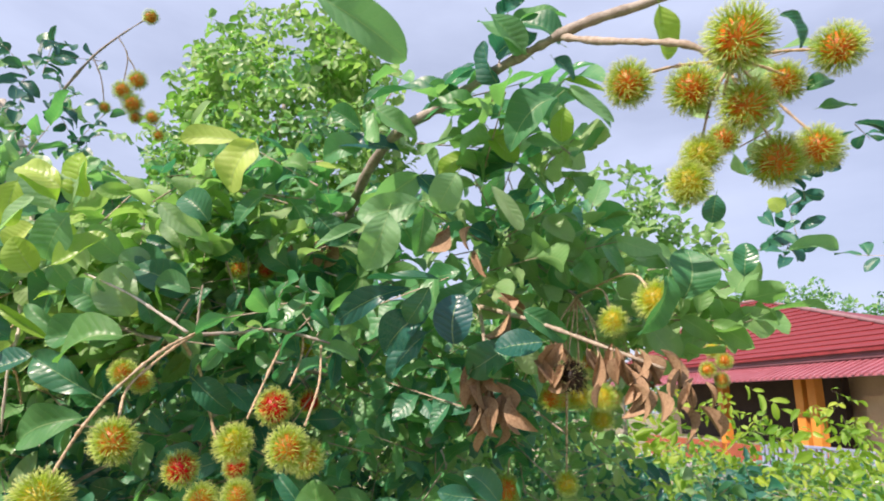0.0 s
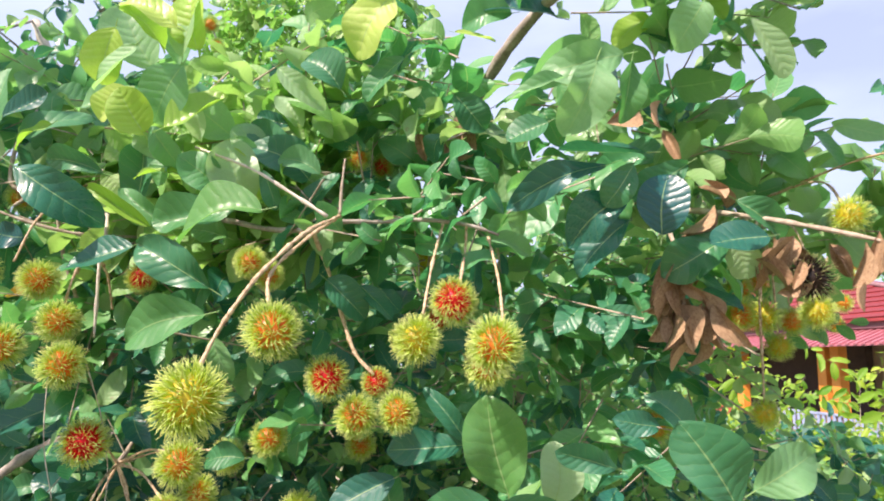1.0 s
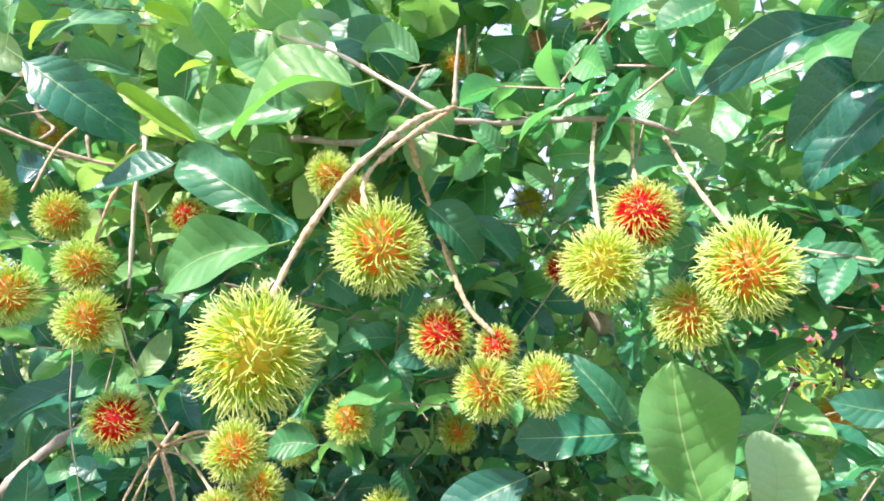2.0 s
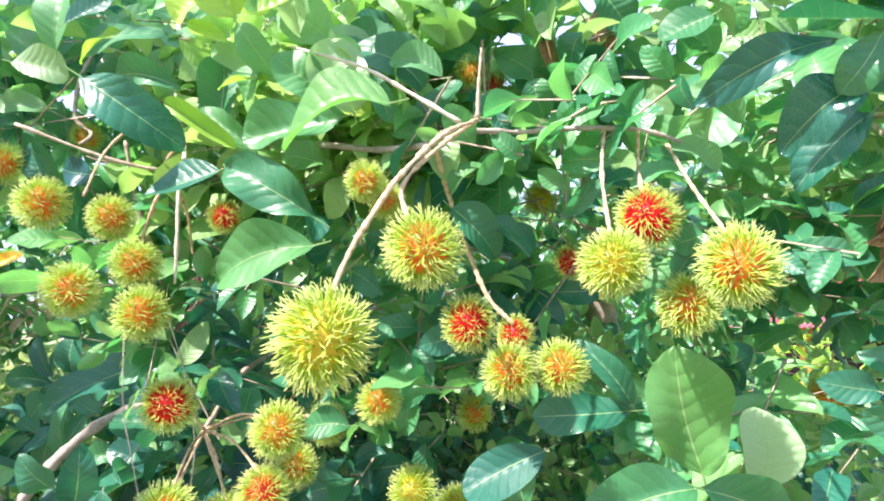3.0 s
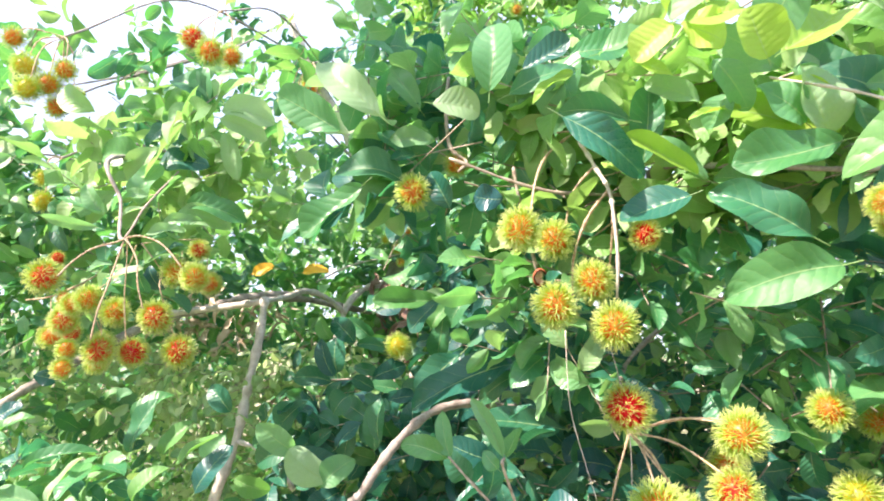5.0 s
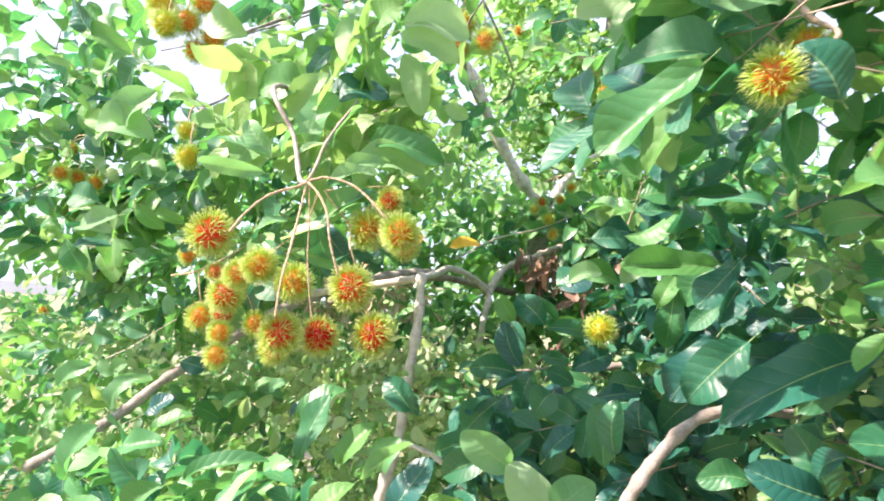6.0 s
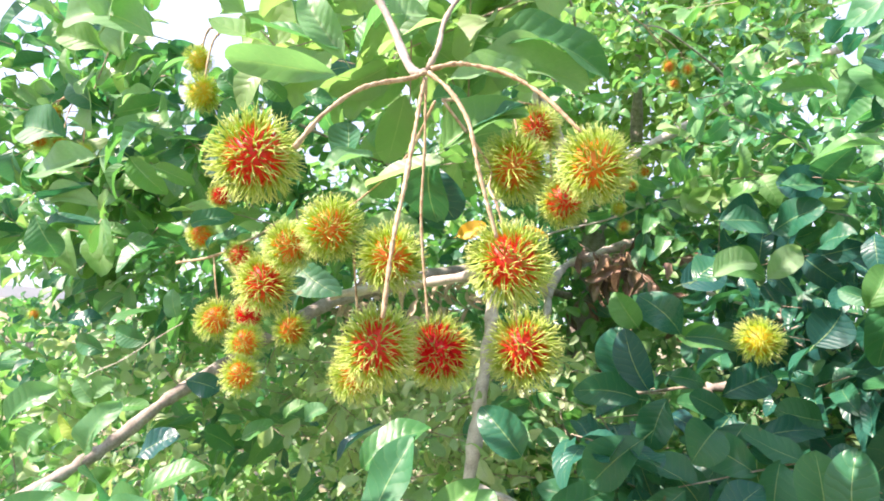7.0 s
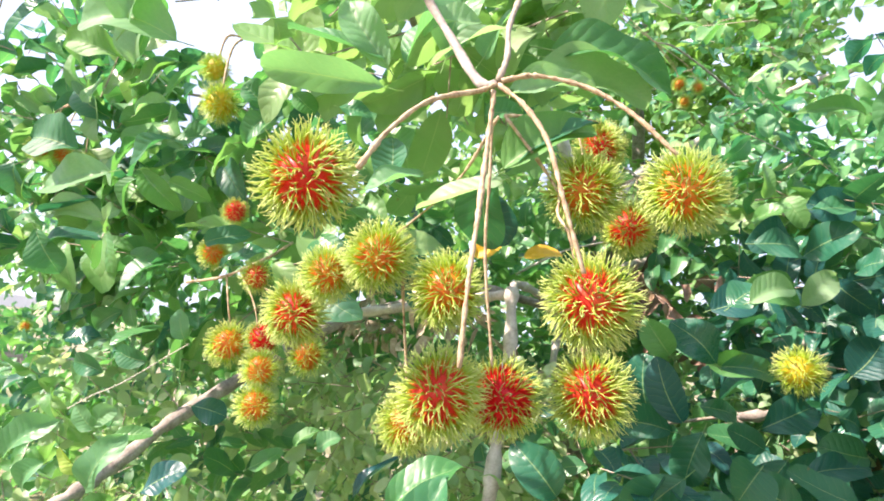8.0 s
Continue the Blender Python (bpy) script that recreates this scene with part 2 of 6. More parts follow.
def spline(points, per=6):
    """Catmull-Rom through the points."""
    p = [np.array(q, float) for q in points]
    p = [2 * p[0] - p[1]] + p + [2 * p[-1] - p[-2]]
    out = []
    for i in range(1, len(p) - 2):
        for k in range(per):
            t = k / per
            a, b, c, d = p[i - 1], p[i], p[i + 1], p[i + 2]
            out.append(0.5 * (2 * b + (c - a) * t + (2 * a - 5 * b + 4 * c - d) * t * t + (3 * b - a - 3 * c + d) * t ** 3))
    out.append(p[-2])
    return np.array(out)


def tube(points, r0, r1, sides=8, per=6, knob=0.16, seed=0):
    """A tapering, slightly knotty stem through the points."""
    rng = np.random.default_rng(seed + int(abs(points[0][0]) * 1e4))
    line = spline(points, per)
    n = len(line)
    tang = np.gradient(line, axis=0)
    tang /= np.linalg.norm(tang, axis=1)[:, None]
    ref = np.array([0.31, 0.2, 0.93]) if abs(tang[0][2]) < 0.9 else np.array([1.0, 0.1, 0.0])
    verts, faces, uvs = [], [], []
    for i in range(n):
        u = np.cross(tang[i], ref)
        u /= np.linalg.norm(u)
        v = np.cross(tang[i], u)
        ref = np.cross(u, tang[i])
        r = (r0 + (r1 - r0) * i / (n - 1)) * max(0.6, 1 + knob * rng.normal())
        for k in range(sides):
            a = 2 * math.pi * k / sides
            verts.append(line[i] + (u * math.cos(a) + v * math.sin(a)) * r)
            uvs.append((i / n, k / sides))
    for i in range(n - 1):
        for k in range(sides):
            a, b = i * sides + k, i * sides + (k + 1) % sides
            faces.append((a, b, b + sides, a + sides))
    faces.append(tuple(range(sides))[::-1])
    faces.append(tuple((n - 1) * sides + k for k in range(sides)))
    return verts, faces, uvs


def stem(name, tree, points, r0, r1, mat=None, label="", sides=8):
    fine = name == "fruit_stalk"
    return under(name, mesh_from(name, *tube(points, r0, r1, sides, 12 if fine else 7, 0.2 if fine else 0.15)), mat or BARK, tree, label)


# ---- leaf shapes ----
def leaf_shape(rng, along, across, fat=1.0):
    """A blade of length 1 along x and width about 1 in y: oblong, widest past the middle, folded on its midrib, arched and wavy at the edge."""
    peak, arch, fold = rng.uniform(0.95, 1.30), rng.uniform(-0.10, 0.55), rng.uniform(0.30, 1.0) if along > 12 else rng.uniform(0.20, 1.0)
    blunt, quilt = rng.uniform(0.56, 0.76) if along > 12 else rng.uniform(0.66, 0.86), rng.uniform(0.005, 0.013) if along > 12 else 0.0
    wave, ph, twist = rng.uniform(0.02, 0.10), rng.uniform(0, 6.28), rng.uniform(-0.7, 0.7)
    bend = rng.uniform(-0.10, 0.10)
    verts, faces, uvs = [], [], []
    for i in range(along + 1):
        s = 0.35 * i / along + 0.65 * (0.5 - 0.5 * math.cos(math.pi * i / along))
        w = max(0.010, 0.5 * fat * max(0.0, 1 - abs(2 * s ** peak - 1) ** 2.3) ** blunt)
        for j in range(across + 1):
            v = 2 * j / across - 1
            z = abs(v) * w * fold * 0.5 - arch * (2 * s - 0.6) ** 2 * 0.5 + wave * math.sin(9 * s + ph + (2 if v > 0 else 0)) * abs(v)
            y = v * w
            z += twist * y * s + quilt * math.sin(math.pi * abs(v)) * math.sin(2 * math.pi * 8 * (s - 0.19 * abs(v)))
            verts.append((s, y + bend * math.sin(math.pi * s), z))
            uvs.append((s, 0.5 + 0.5 * v))
    for i in range(along):
        for j in range(across):
            a = i * (across + 1) + j
            faces.append((a, a + across + 1, a + across + 2, a + 1))
    if along > 12:
        # the short leaf stalk
        o = len(verts)
        for x, r in ((-0.16, 0.008), (0.02, 0.011)):
            for q in range(4):
                verts.append((x, r * 1.6 * math.cos(q * 1.571), -0.5 * arch * 0.36 + r * math.sin(q * 1.571) - 0.10 * min(0, x)))
                uvs.append((0.5, 0.5))
        for q in range(4):
            faces.append((o + q, o + (q + 1) % 4, o + 4 + (q + 1) % 4, o + 4 + q))
    return np.array(verts), faces, np.array(uvs)


shape_rng = np.random.default_rng(5)
KEY_SHAPES = [[mesh_from("leaf", *leaf_shape(shape_rng, 30, 8)) for _ in range(6)] for _ in LEAF]
for row, mat in zip(KEY_SHAPES, LEAF):
    for me in row:
        me.materials.append(mat)
DEAD_SHAPES = []
for _ in range(6):
    v, f, u = leaf_shape(shape_rng, 9, 6)
    k = shape_rng.uniform(0.5, 1.0)
    v[:, 2] += k * 0.8 * np.abs(v[:, 1]) - 0.22 * (v[:, 0] - 0.4) ** 2 * k
    v[:, 1] = v[:, 1] * (1 - 0.25 * k) + 0.14 * k * np.sin(math.pi * v[:, 0])
    me = mesh_from("dead_leaf", v, f, u)
    me.materials.append(DEAD)
    DEAD_SHAPES.append(me)

leaf_count = [0]
FRUIT_AT = []


def place_leaf(name, me, base, tip, width, roll, parent):
    b, t = Vector(base), Vector(tip)
    x = t - b
    length = x.length
    x.normalize()
    want = Vector((0, -1, 0.35))
    z = (want - x * want.dot(x)).normalized()
    z = Matrix.Rotation(radians(roll), 3, x) @ z
    y = z.cross(x)
    m = Matrix((x, y, z)).transposed().to_4x4()
    m.translation = b
    ob = new(name, me)
    ob.parent = parent
    ob.matrix_parent_inverse = parent_inverse(parent)
    ob.matrix_basis = m @ Matrix.Diagonal((length, width, (length + width) / 2, 1))
    return ob


def leaf_on(parent):
    """A function that hangs single large leaves on one tree."""
    def leaf(bx, by, bz, tx, ty, tz, width, roll=0, tone=1):
        leaf_count[0] += 1
        k = leaf_count[0]
        return place_leaf("leaf", KEY_SHAPES[tone][k % 6], (bx, by, bz), (tx, ty, tz), width * 0.92, roll + (k * 37 % 31 - 15), parent)
    return leaf


def unit(a):
    return a / np.maximum(np.linalg.norm(a, axis=-1, keepdims=True), 1e-9)


def leaf_mass(name, tree, centres, rng, size, mat, label, per=6, spread=0.09, ratio=0.51, face=(-0.28, -0.7, 0.64), loose=0.55, along=8, across=4, droop=0.35):
    """Sprays of leaves on short twigs round the centres, joined: the uncountable rest of a crown."""
    shapes = [leaf_shape(rng, along, across) for _ in range(8)]
    n = len(centres)
    way = unit(rng.normal(size=(n, 3)) * (1, 0.8, 0.6) + np.array((0, -0.35, -0.25 * droop)))
    plane = np.array(face) + rng.normal(size=(n, 3)) * loose
    plane = unit(plane - way * np.sum(plane * way, axis=1, keepdims=True))
    hue = rng.uniform(0, 1, size=n)
    row = np.repeat(np.arange(n), per)
    place = np.tile(np.arange(per), n)
    base = centres[row] + way[row] * ((place / per - 0.5) * spread * 2)[:, None] + rng.normal(size=(n * per, 3)) * spread * 0.06
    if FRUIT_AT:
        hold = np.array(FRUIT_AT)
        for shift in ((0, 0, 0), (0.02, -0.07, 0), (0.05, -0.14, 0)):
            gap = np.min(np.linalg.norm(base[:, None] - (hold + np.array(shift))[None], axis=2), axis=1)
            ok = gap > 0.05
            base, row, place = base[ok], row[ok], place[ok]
    k = len(base)
    w, up = way[row], plane[row]
    turn = np.where(place == per - 1, 0.0, np.where(place % 2, 1.0, -1.0))[:, None]
    axis = unit(w * np.where(turn == 0, 1.0, 0.6) + np.cross(up, w) * turn * 0.8 + np.array((0, -0.1, -0.6 * droop)) + rng.normal(size=(k, 3)) * 0.22)
    nor = up + rng.normal(size=(k, 3)) * 0.30
    nor = unit(nor - axis * np.sum(nor * axis, axis=1, keepdims=True))
    side = np.cross(nor, axis)
    tone = np.clip(0.65 * hue[row] + rng.uniform(0, 0.35, size=k), 0, 1)
    length = rng.uniform(size[0], size[1], size=(k, 1))
    width = length * rng.uniform(ratio * 0.85, ratio * 1.2, size=(k, 1))
    pick = rng.integers(0, len(shapes), size=k)
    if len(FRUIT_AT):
        # leaves before the low boughs' fruit are dropped to keep it in the camera's view
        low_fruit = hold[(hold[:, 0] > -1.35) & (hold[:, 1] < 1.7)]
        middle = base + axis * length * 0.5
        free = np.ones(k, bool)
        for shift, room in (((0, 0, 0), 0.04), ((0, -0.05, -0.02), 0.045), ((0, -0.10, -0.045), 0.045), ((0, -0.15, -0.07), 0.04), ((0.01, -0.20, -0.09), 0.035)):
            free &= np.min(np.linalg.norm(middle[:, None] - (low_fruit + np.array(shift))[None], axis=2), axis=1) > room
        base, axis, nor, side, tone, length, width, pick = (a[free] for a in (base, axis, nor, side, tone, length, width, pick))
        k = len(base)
    tv = np.stack([s[0] for s in shapes])[pick]
    uv = np.stack([s[2] for s in shapes])[pick]
    verts = base[:, None] + axis[:, None] * (tv[..., :1] * length[:, None]) + side[:, None] * (tv[..., 1:2] * width[:, None]) + nor[:, None] * (tv[..., 2:] * length[:, None] * 0.8)
    m = tv.shape[1]
    f0 = np.array(shapes[0][1], np.int32)
    faces = (f0[None] + (np.arange(k) * m)[:, None, None]).reshape(-1, 4)
    me = bpy.data.meshes.new(name)
    me.vertices.add(k * m)
    me.vertices.foreach_set("co", verts.astype(np.float32).ravel())
    me.loops.add(len(faces) * 4)
    me.loops.foreach_set("vertex_index", faces.ravel())
    me.polygons.add(len(faces))
    me.polygons.foreach_set("loop_start", np.arange(len(faces), dtype=np.int32) * 4)
    layer = me.uv_layers.new(name="UVMap")
    layer.data.foreach_set("uv", uv.reshape(-1, 2)[faces.ravel()].astype(np.float32).ravel())
    me.polygons.foreach_set("use_smooth", [True] * len(faces))
    me.update(calc_edges=True)
    me.attributes.new("tone", "FLOAT", "POINT").data.foreach_set("value", np.repeat(tone, m).astype(np.float32))
    me.materials.append(mat)
    ob = under(name, me, None, tree, label)
    tagged(ob, kind="stuff")
    # the short twigs that carry the sprays
    tw_v, tw_f = [], []
    for i in range(n):
        a, b = centres[i] - way[i] * spread * 0.9, centres[i] + way[i] * spread * 0.75
        u = unit(np.cross(way[i], (0.2, 0.3, 0.9)))
        v = np.cross(way[i], u)
        o = len(tw_v)
        for p, r in ((a, 0.0016), (b, 0.0008)):
            for q in range(3):
                an = q * 2.094
                tw_v.append(p + (u * math.cos(an) + v * math.sin(an)) * r)
        for q in range(3):
            tw_f.append((o + q, o + (q + 1) % 3, o + 3 + (q + 1) % 3, o + 3 + q))
    tws = under("brushwood", mesh_from("brushwood", tw_v, tw_f), TWIG, tree)
    tagged(tws, kind="stuff")
    return ob


# ---- rambutan fruit ----
def fruit_meshes(rng, count, segs, tone):
    """An egg-shaped rind and its soft curling spines, of outer radius 1."""
    core = 0.60
    bm = bmesh.new()
    bmesh.ops.create_icosphere(bm, subdivisions=3, radius=core)
    for v in bm.verts:
        v.co *= 1 + 0.05 * noise.noise(v.co * 7)
        v.co.z *= 1.08
    rind = bpy.data.meshes.new("rind")
    bm.to_mesh(rind)
    bm.free()
    rind.uv_layers.new(name="UVMap")
    rind.uv_layers[0].data.foreach_set("uv", np.zeros(len(rind.loops) * 2, np.float32))
    rind.polygons.foreach_set("use_smooth", [True] * len(rind.polygons))
    rind.materials.append(RIND[tone])
    sweep = unit(rng.normal(size=3))
    verts, faces, uvs = [], [], []
    for i in range(count):
        z = 1 - 2 * (i + 0.5) / count
        a = i * 2.39996 + rng.normal() * 0.10
        d = np.array((math.sqrt(1 - z * z) * math.cos(a), math.sqrt(1 - z * z) * math.sin(a), z)) + rng.normal(size=3) * 0.04
        d /= np.linalg.norm(d)
        p = d * core * 0.97 * np.array((1, 1, 1.08))
        curl = unit(np.cross(d, rng.normal(size=3))) * rng.uniform(0.3, 1.25) + np.cross(d, sweep) * 0.45 + np.array((0, 0, -0.12))
        hook = unit(np.cross(d, rng.normal(size=3))) * rng.uniform(0.3, 1.7)
        length = rng.uniform(0.42, 0.62)
        o = len(verts)
        way, q = d.copy(), p.copy()
        for s in range(segs + 1):
            t = s / segs
            u = unit(np.cross(way, (0.3, 0.5, 0.81)))
            v = np.cross(way, u)
            r = 0.0120 * (1 - t) ** 0.7 + 0.0092 * (1 - 0.45 * t ** 4)
            for c in range(3):
                an = c * 2.0944
                verts.append(q + (u * math.cos(an) + v * math.sin(an)) * r)
                uvs.append((0.14 + 0.86 * t, 0.5))
            way = unit(way + curl * (0.8 / segs) + hook * (t ** 3 * 3.0 / segs))
            q = q + way * length / segs
        for s in range(segs):
            for c in range(3):
                k = o + s * 3
                faces.append((k + c, k + (c + 1) % 3, k + 3 + (c + 1) % 3, k + 3 + c))
        faces.append((o + segs * 3, o + segs * 3 + 1, o + segs * 3 + 2))
    coat = mesh_from("spiny_coat", verts, faces, uvs)
    coat.materials.append(RIND[tone])
    return rind, coat


fruit_rng = np.random.default_rng(11)
NEAR_FRUIT = [[fruit_meshes(fruit_rng, 620, 6, tone) for _ in range(3)] for tone in range(4)]
FAR_FRUIT = [[fruit_meshes(fruit_rng, 400, 3, tone) for _ in range(2)] for tone in range(4)]
BURNT_FRUIT = fruit_meshes(fruit_rng, 310, 4, 4)
FRUIT_WORDS = ["unripe yellow-green rambutan with pale soft spines", "half-ripe orange rambutan with yellow-green spines", "ripe red rambutan with green-tipped curling spines", "deep red rambutan with yellow-green spine tips"]
fruit_count = [0]


def rambutans(group, where, rows, near=True, tree=None, origin=None):
    """Fruits hanging on a spray: x, y, z, outer width and ripeness of each; with an origin, the twig and stalks that carry them."""
    if origin:
        node = np.mean([r[:3] for r in rows], axis=0) + np.array((0.0, 0.03, 0.06 + 0.4 * (max(r[2] for r in rows) - min(r[2] for r in rows))))
        far_end = np.array(origin)
        stem("twig", tree, [tuple(far_end), tuple(far_end * 0.68 + node * 0.32 + np.array((0.05, 0.03, 0.03))), tuple(far_end * 0.3 + node * 0.7 + np.array((-0.02, 0, 0.12 * np.linalg.norm(far_end - node)))), tuple(node)], 0.006, 0.0025, BARK, sides=6)
        for r in rows:
            end = np.array(r[:3])
            stem("fruit_stalk", tree, [tuple(node), tuple((node + end) / 2 + (end - node) * (0.25, 0.25, 0) + np.array((0, 0, 0.02))), tuple(end)], 0.0018, 0.0015, STALK, sides=5)
    for x, y, z, size, ripe in rows:
        fruit_count[0] += 1
        k = fruit_count[0]
        tone = 0 if ripe < 0.3 else 1 if ripe < 0.74 else 2 if ripe < 0.88 else 3
        FRUIT_AT.append((x, y, z))
        kit = (NEAR_FRUIT if near else FAR_FRUIT)[tone]
        rind, coat = kit[k % len(kit)]
        e = holder("rambutan", (x, y, z))
        e.rotation_euler = ((k * 1.7) % 1.0 - 0.5, (k * 2.3) % 1.0 - 0.5, k * 2.1)
        h = size / 2 * 0.93
        e.scale = (h, h, h)
        for name, me in (("rind", rind), ("spiny_coat", coat)):
            ob = new(name, me)
            ob.parent = e
            if name == "spiny_coat":
                tagged(ob, kind="stuff")
        tagged(e, FRUIT_WORDS[tone] + " " + where, "fruit", group)


# ---- ground ----
gm = bmesh.new()
bmesh.ops.create_grid(gm, x_segments=60, y_segments=60, size=1)
for v in gm.verts:
    v.co.x, v.co.y = math.copysign(abs(v.co.x) ** 3, v.co.x) * 900, math.copysign(abs(v.co.y) ** 3, v.co.y) * 900
    v.co.z = 0.06 * noise.noise(v.co * 0.35)
ground = part("ground", gm, GRASS_SOIL, None, "rough grassy orchard ground", True)
tagged(ground, category="ground", kind="structure")


# ---- the house with the red tiled roof ----
TILE = plain("roof_tile", [(0.3, (0.150, 0.018, 0.020)), (0.5, (0.225, 0.028, 0.030)), (0.7, (0.31, 0.046, 0.046))], 3, 0.5, 0.3, 0.01)
RIDGE = plain("ridge_cap", [(0.3, (0.20, 0.10, 0.11)), (0.7, (0.34, 0.20, 0.21))], 4, 0.7)
FASCIA = plain("fascia", [(0.3, (0.13, 0.06, 0.07)), (0.7, (0.20, 0.09, 0.10))], 3, 0.6)
AWNING = plain("awning_sheet", [(0.3, (0.30, 0.09, 0.11)), (0.7, (0.42, 0.15, 0.18))], 3, 0.4)
ORANGE = plain("orange_paint", [(0.3, (0.58, 0.20, 0.025)), (0.7, (0.70, 0.30, 0.05))], 3, 0.6)
BRICK_RED = plain("red_brown_wall", [(0.3, (0.24, 0.06, 0.028)), (0.7, (0.36, 0.10, 0.045))], 3, 0.75)
CREAM = plain("cream_wall", [(0.3, (0.60, 0.46, 0.30)), (0.7, (0.74, 0.60, 0.42))], 2, 0.8)
# near-black colour paints the shade inside, under the awning
INTERIOR = plain("shaded_interior", [(0.3, (0.03, 0.02, 0.018)), (0.7, (0.06, 0.04, 0.03))], 3, 0.8)
BLUE_RAIL = plain("pale_blue_paint", [(0.3, (0.20, 0.26, 0.40)), (0.7, (0.30, 0.36, 0.50))], 3, 0.5)
PLINTH = plain("concrete", [(0.3, (0.28, 0.27, 0.30)), (0.7, (0.42, 0.40, 0.43))], 3, 0.85)

HOUSE = Vector((5.7, 15.7, 0.4))
HOUSE_M = Matrix.Translation(HOUSE) @ Matrix.Rotation(radians(-71.8), 4, "Z")
house = holder("house", HOUSE)
tagged(house, "single-storey house with a red tiled hip roof and orange posts", "house")


def house_part(name, mat, boxes, label="", bevel=0.01, parent=None):
    bm = bmesh.new()
    for b in boxes:
        box(bm, *b, bevel)
    bm.transform(HOUSE_M)
    return part(name, bm, mat, parent or house, label)


def sheet(name, mat, corners, thick, label="", parent=None):
    """A sloping slab over four corners."""
    bm = bmesh.new()
    top = [bm.verts.new(HOUSE_M @ Vector(c)) for c in corners]
    low = [bm.verts.new(HOUSE_M @ Vector(c) - Vector((0, 0, thick))) for c in corners]
    bm.faces.new(top)
    bm.faces.new(low[::-1])
    for i in range(4):
        j = (i + 1) % 4
        bm.faces.new((top[j], top[i], low[i], low[j]))
    bmesh.ops.recalc_face_normals(bm, faces=bm.faces)
    return part(name, bm, mat, parent or house, label)


house_part("wall", CREAM, [(-6.0, 5.2, 1.6, 1.8, 0.5, 2.5)], "cream plastered wall")
house_part("wall", BRICK_RED, [(-4.6, 1.2, -0.1, 0.1, -0.1, 0.55)], "red-brown plastered parapet wall")
house_part("wall", INTERIOR, [(-4.6, 1.7, 1.2, 1.4, 0.6, 2.4)], "dark wall in place of the shaded interior")
house_part("wall", CREAM, [(2.5, 5.0, 0.9, 1.0, 0.75, 1.7)], "faded cream boarding")
house_part("floor_slab", PLINTH, [(-6.0, 5.3, -0.5, 1.8, -0.6, 0.0)])
for at in (-0.75, 1.85, 2.2, 5.0):
    house_part("post", ORANGE, [(at - 0.11, at + 0.11, -0.1, 0.12, 0.0, 2.25), (at - 0.15, at + 0.15, -0.14, 0.16, 0.0, 0.2)], "orange painted square post")
rail = house_part("balustrade", BLUE_RAIL, [(0.6, 3.6, -0.20, -0.14, 0.60, 0.66), (0.6, 3.6, -0.20, -0.14, 0.10, 0.16)], "pale blue balustrade")
for k in range(22):
    x = 0.65 + k * 0.135
    house_part("baluster", BLUE_RAIL, [(x, x + 0.07, -0.19, -0.15, 0.16, 0.60)], parent=rail, bevel=0.004)
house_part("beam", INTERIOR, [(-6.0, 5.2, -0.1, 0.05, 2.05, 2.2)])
sheet("awning", AWNING, [(-6.5, -0.75, 2.0), (5.6, -0.75, 2.0), (5.6, 0.1, 2.36), (-6.5, 0.1, 2.36)], 0.03, "faded red corrugated awning")
for k in range(67):
    x = -6.45 + k * 0.178
    sheet("awning_rib", AWNING, [(x, -0.77, 2.03), (x + 0.08, -0.77, 2.03), (x + 0.08, 0.1, 2.39), (x, 0.1, 2.39)], 0.035)
house_part("fascia", FASCIA, [(-6.5, 5.4, -0.02, 0.06, 2.36, 2.54)])
E0, E1, R0, R1 = (-6.5, -0.1, 2.55), (5.4, -0.1, 2.55), (-4.0, 2.28, 4.54), (-1.92, 2.28, 4.54)
E2, E3 = (5.4, 4.7, 2.55), (-6.5, 4.7, 2.55)
roof = sheet("roof", TILE, [E0, E1, R1, R0], 0.06, "red ribbed tile roof slope")
sheet("roof", TILE, [E3, E0, R0, (-4.0, 2.32, 4.54)], 0.06)
sheet("roof", TILE, [E1, E2, (-1.92, 2.32, 4.54), R1], 0.06)
sheet("roof", TILE, [E2, E3, (-4.0, 2.32, 4.54), (-1.92, 2.32, 4.54)], 0.06)
for a, b in ((E0, R0), (R0, R1), (E1, R1)):
    va, vb = HOUSE_M @ Vector(a), HOUSE_M @ Vector(b)
    stem("ridge_cap", house, [tuple(va + Vector((0, 0, 0.03))), tuple((va + vb) / 2 + Vector((0, 0, 0.03))), tuple(vb + Vector((0, 0, 0.03)))], 0.055, 0.055, RIDGE)
bm_t = bmesh.new()
box(bm_t, -0.5, 0.5, -0.5, 0.5, -0.5, 0.5)
course = bpy.data.meshes.new("tile_course")
bm_t.to_mesh(course)
bm_t.free()
course.materials.append(TILE)
for k in range(16):
    f = (k + 0.5) / 16
    x0, x1 = E0[0] + (R0[0] - E0[0]) * f, E1[0] + (R1[0] - E1[0]) * f
    ob = new("tile_course", course)
    ob.parent = roof
    ob.matrix_parent_inverse = parent_inverse(roof)
    ob.matrix_basis = HOUSE_M @ pose((x0 + x1) / 2, -0.1 + 2.38 * f, 2.565 + 1.99 * f, 39.9 - 7) @ Matrix.Diagonal((x1 - x0 - 0.05, 0.2, 0.022, 1))

# ---- a white low roof far off to the side ----
WHITE = plain("white_sheet", [(0.3, (0.70, 0.71, 0.73)), (0.7, (0.82, 0.82, 0.82))], 2, 0.5)
shed_at = Vector((-21.6, 8.7, 0))
shed = holder("shed", shed_at)
tagged(shed, "low open shed with a white metal sheet roof", "shed")
bm = bmesh.new()
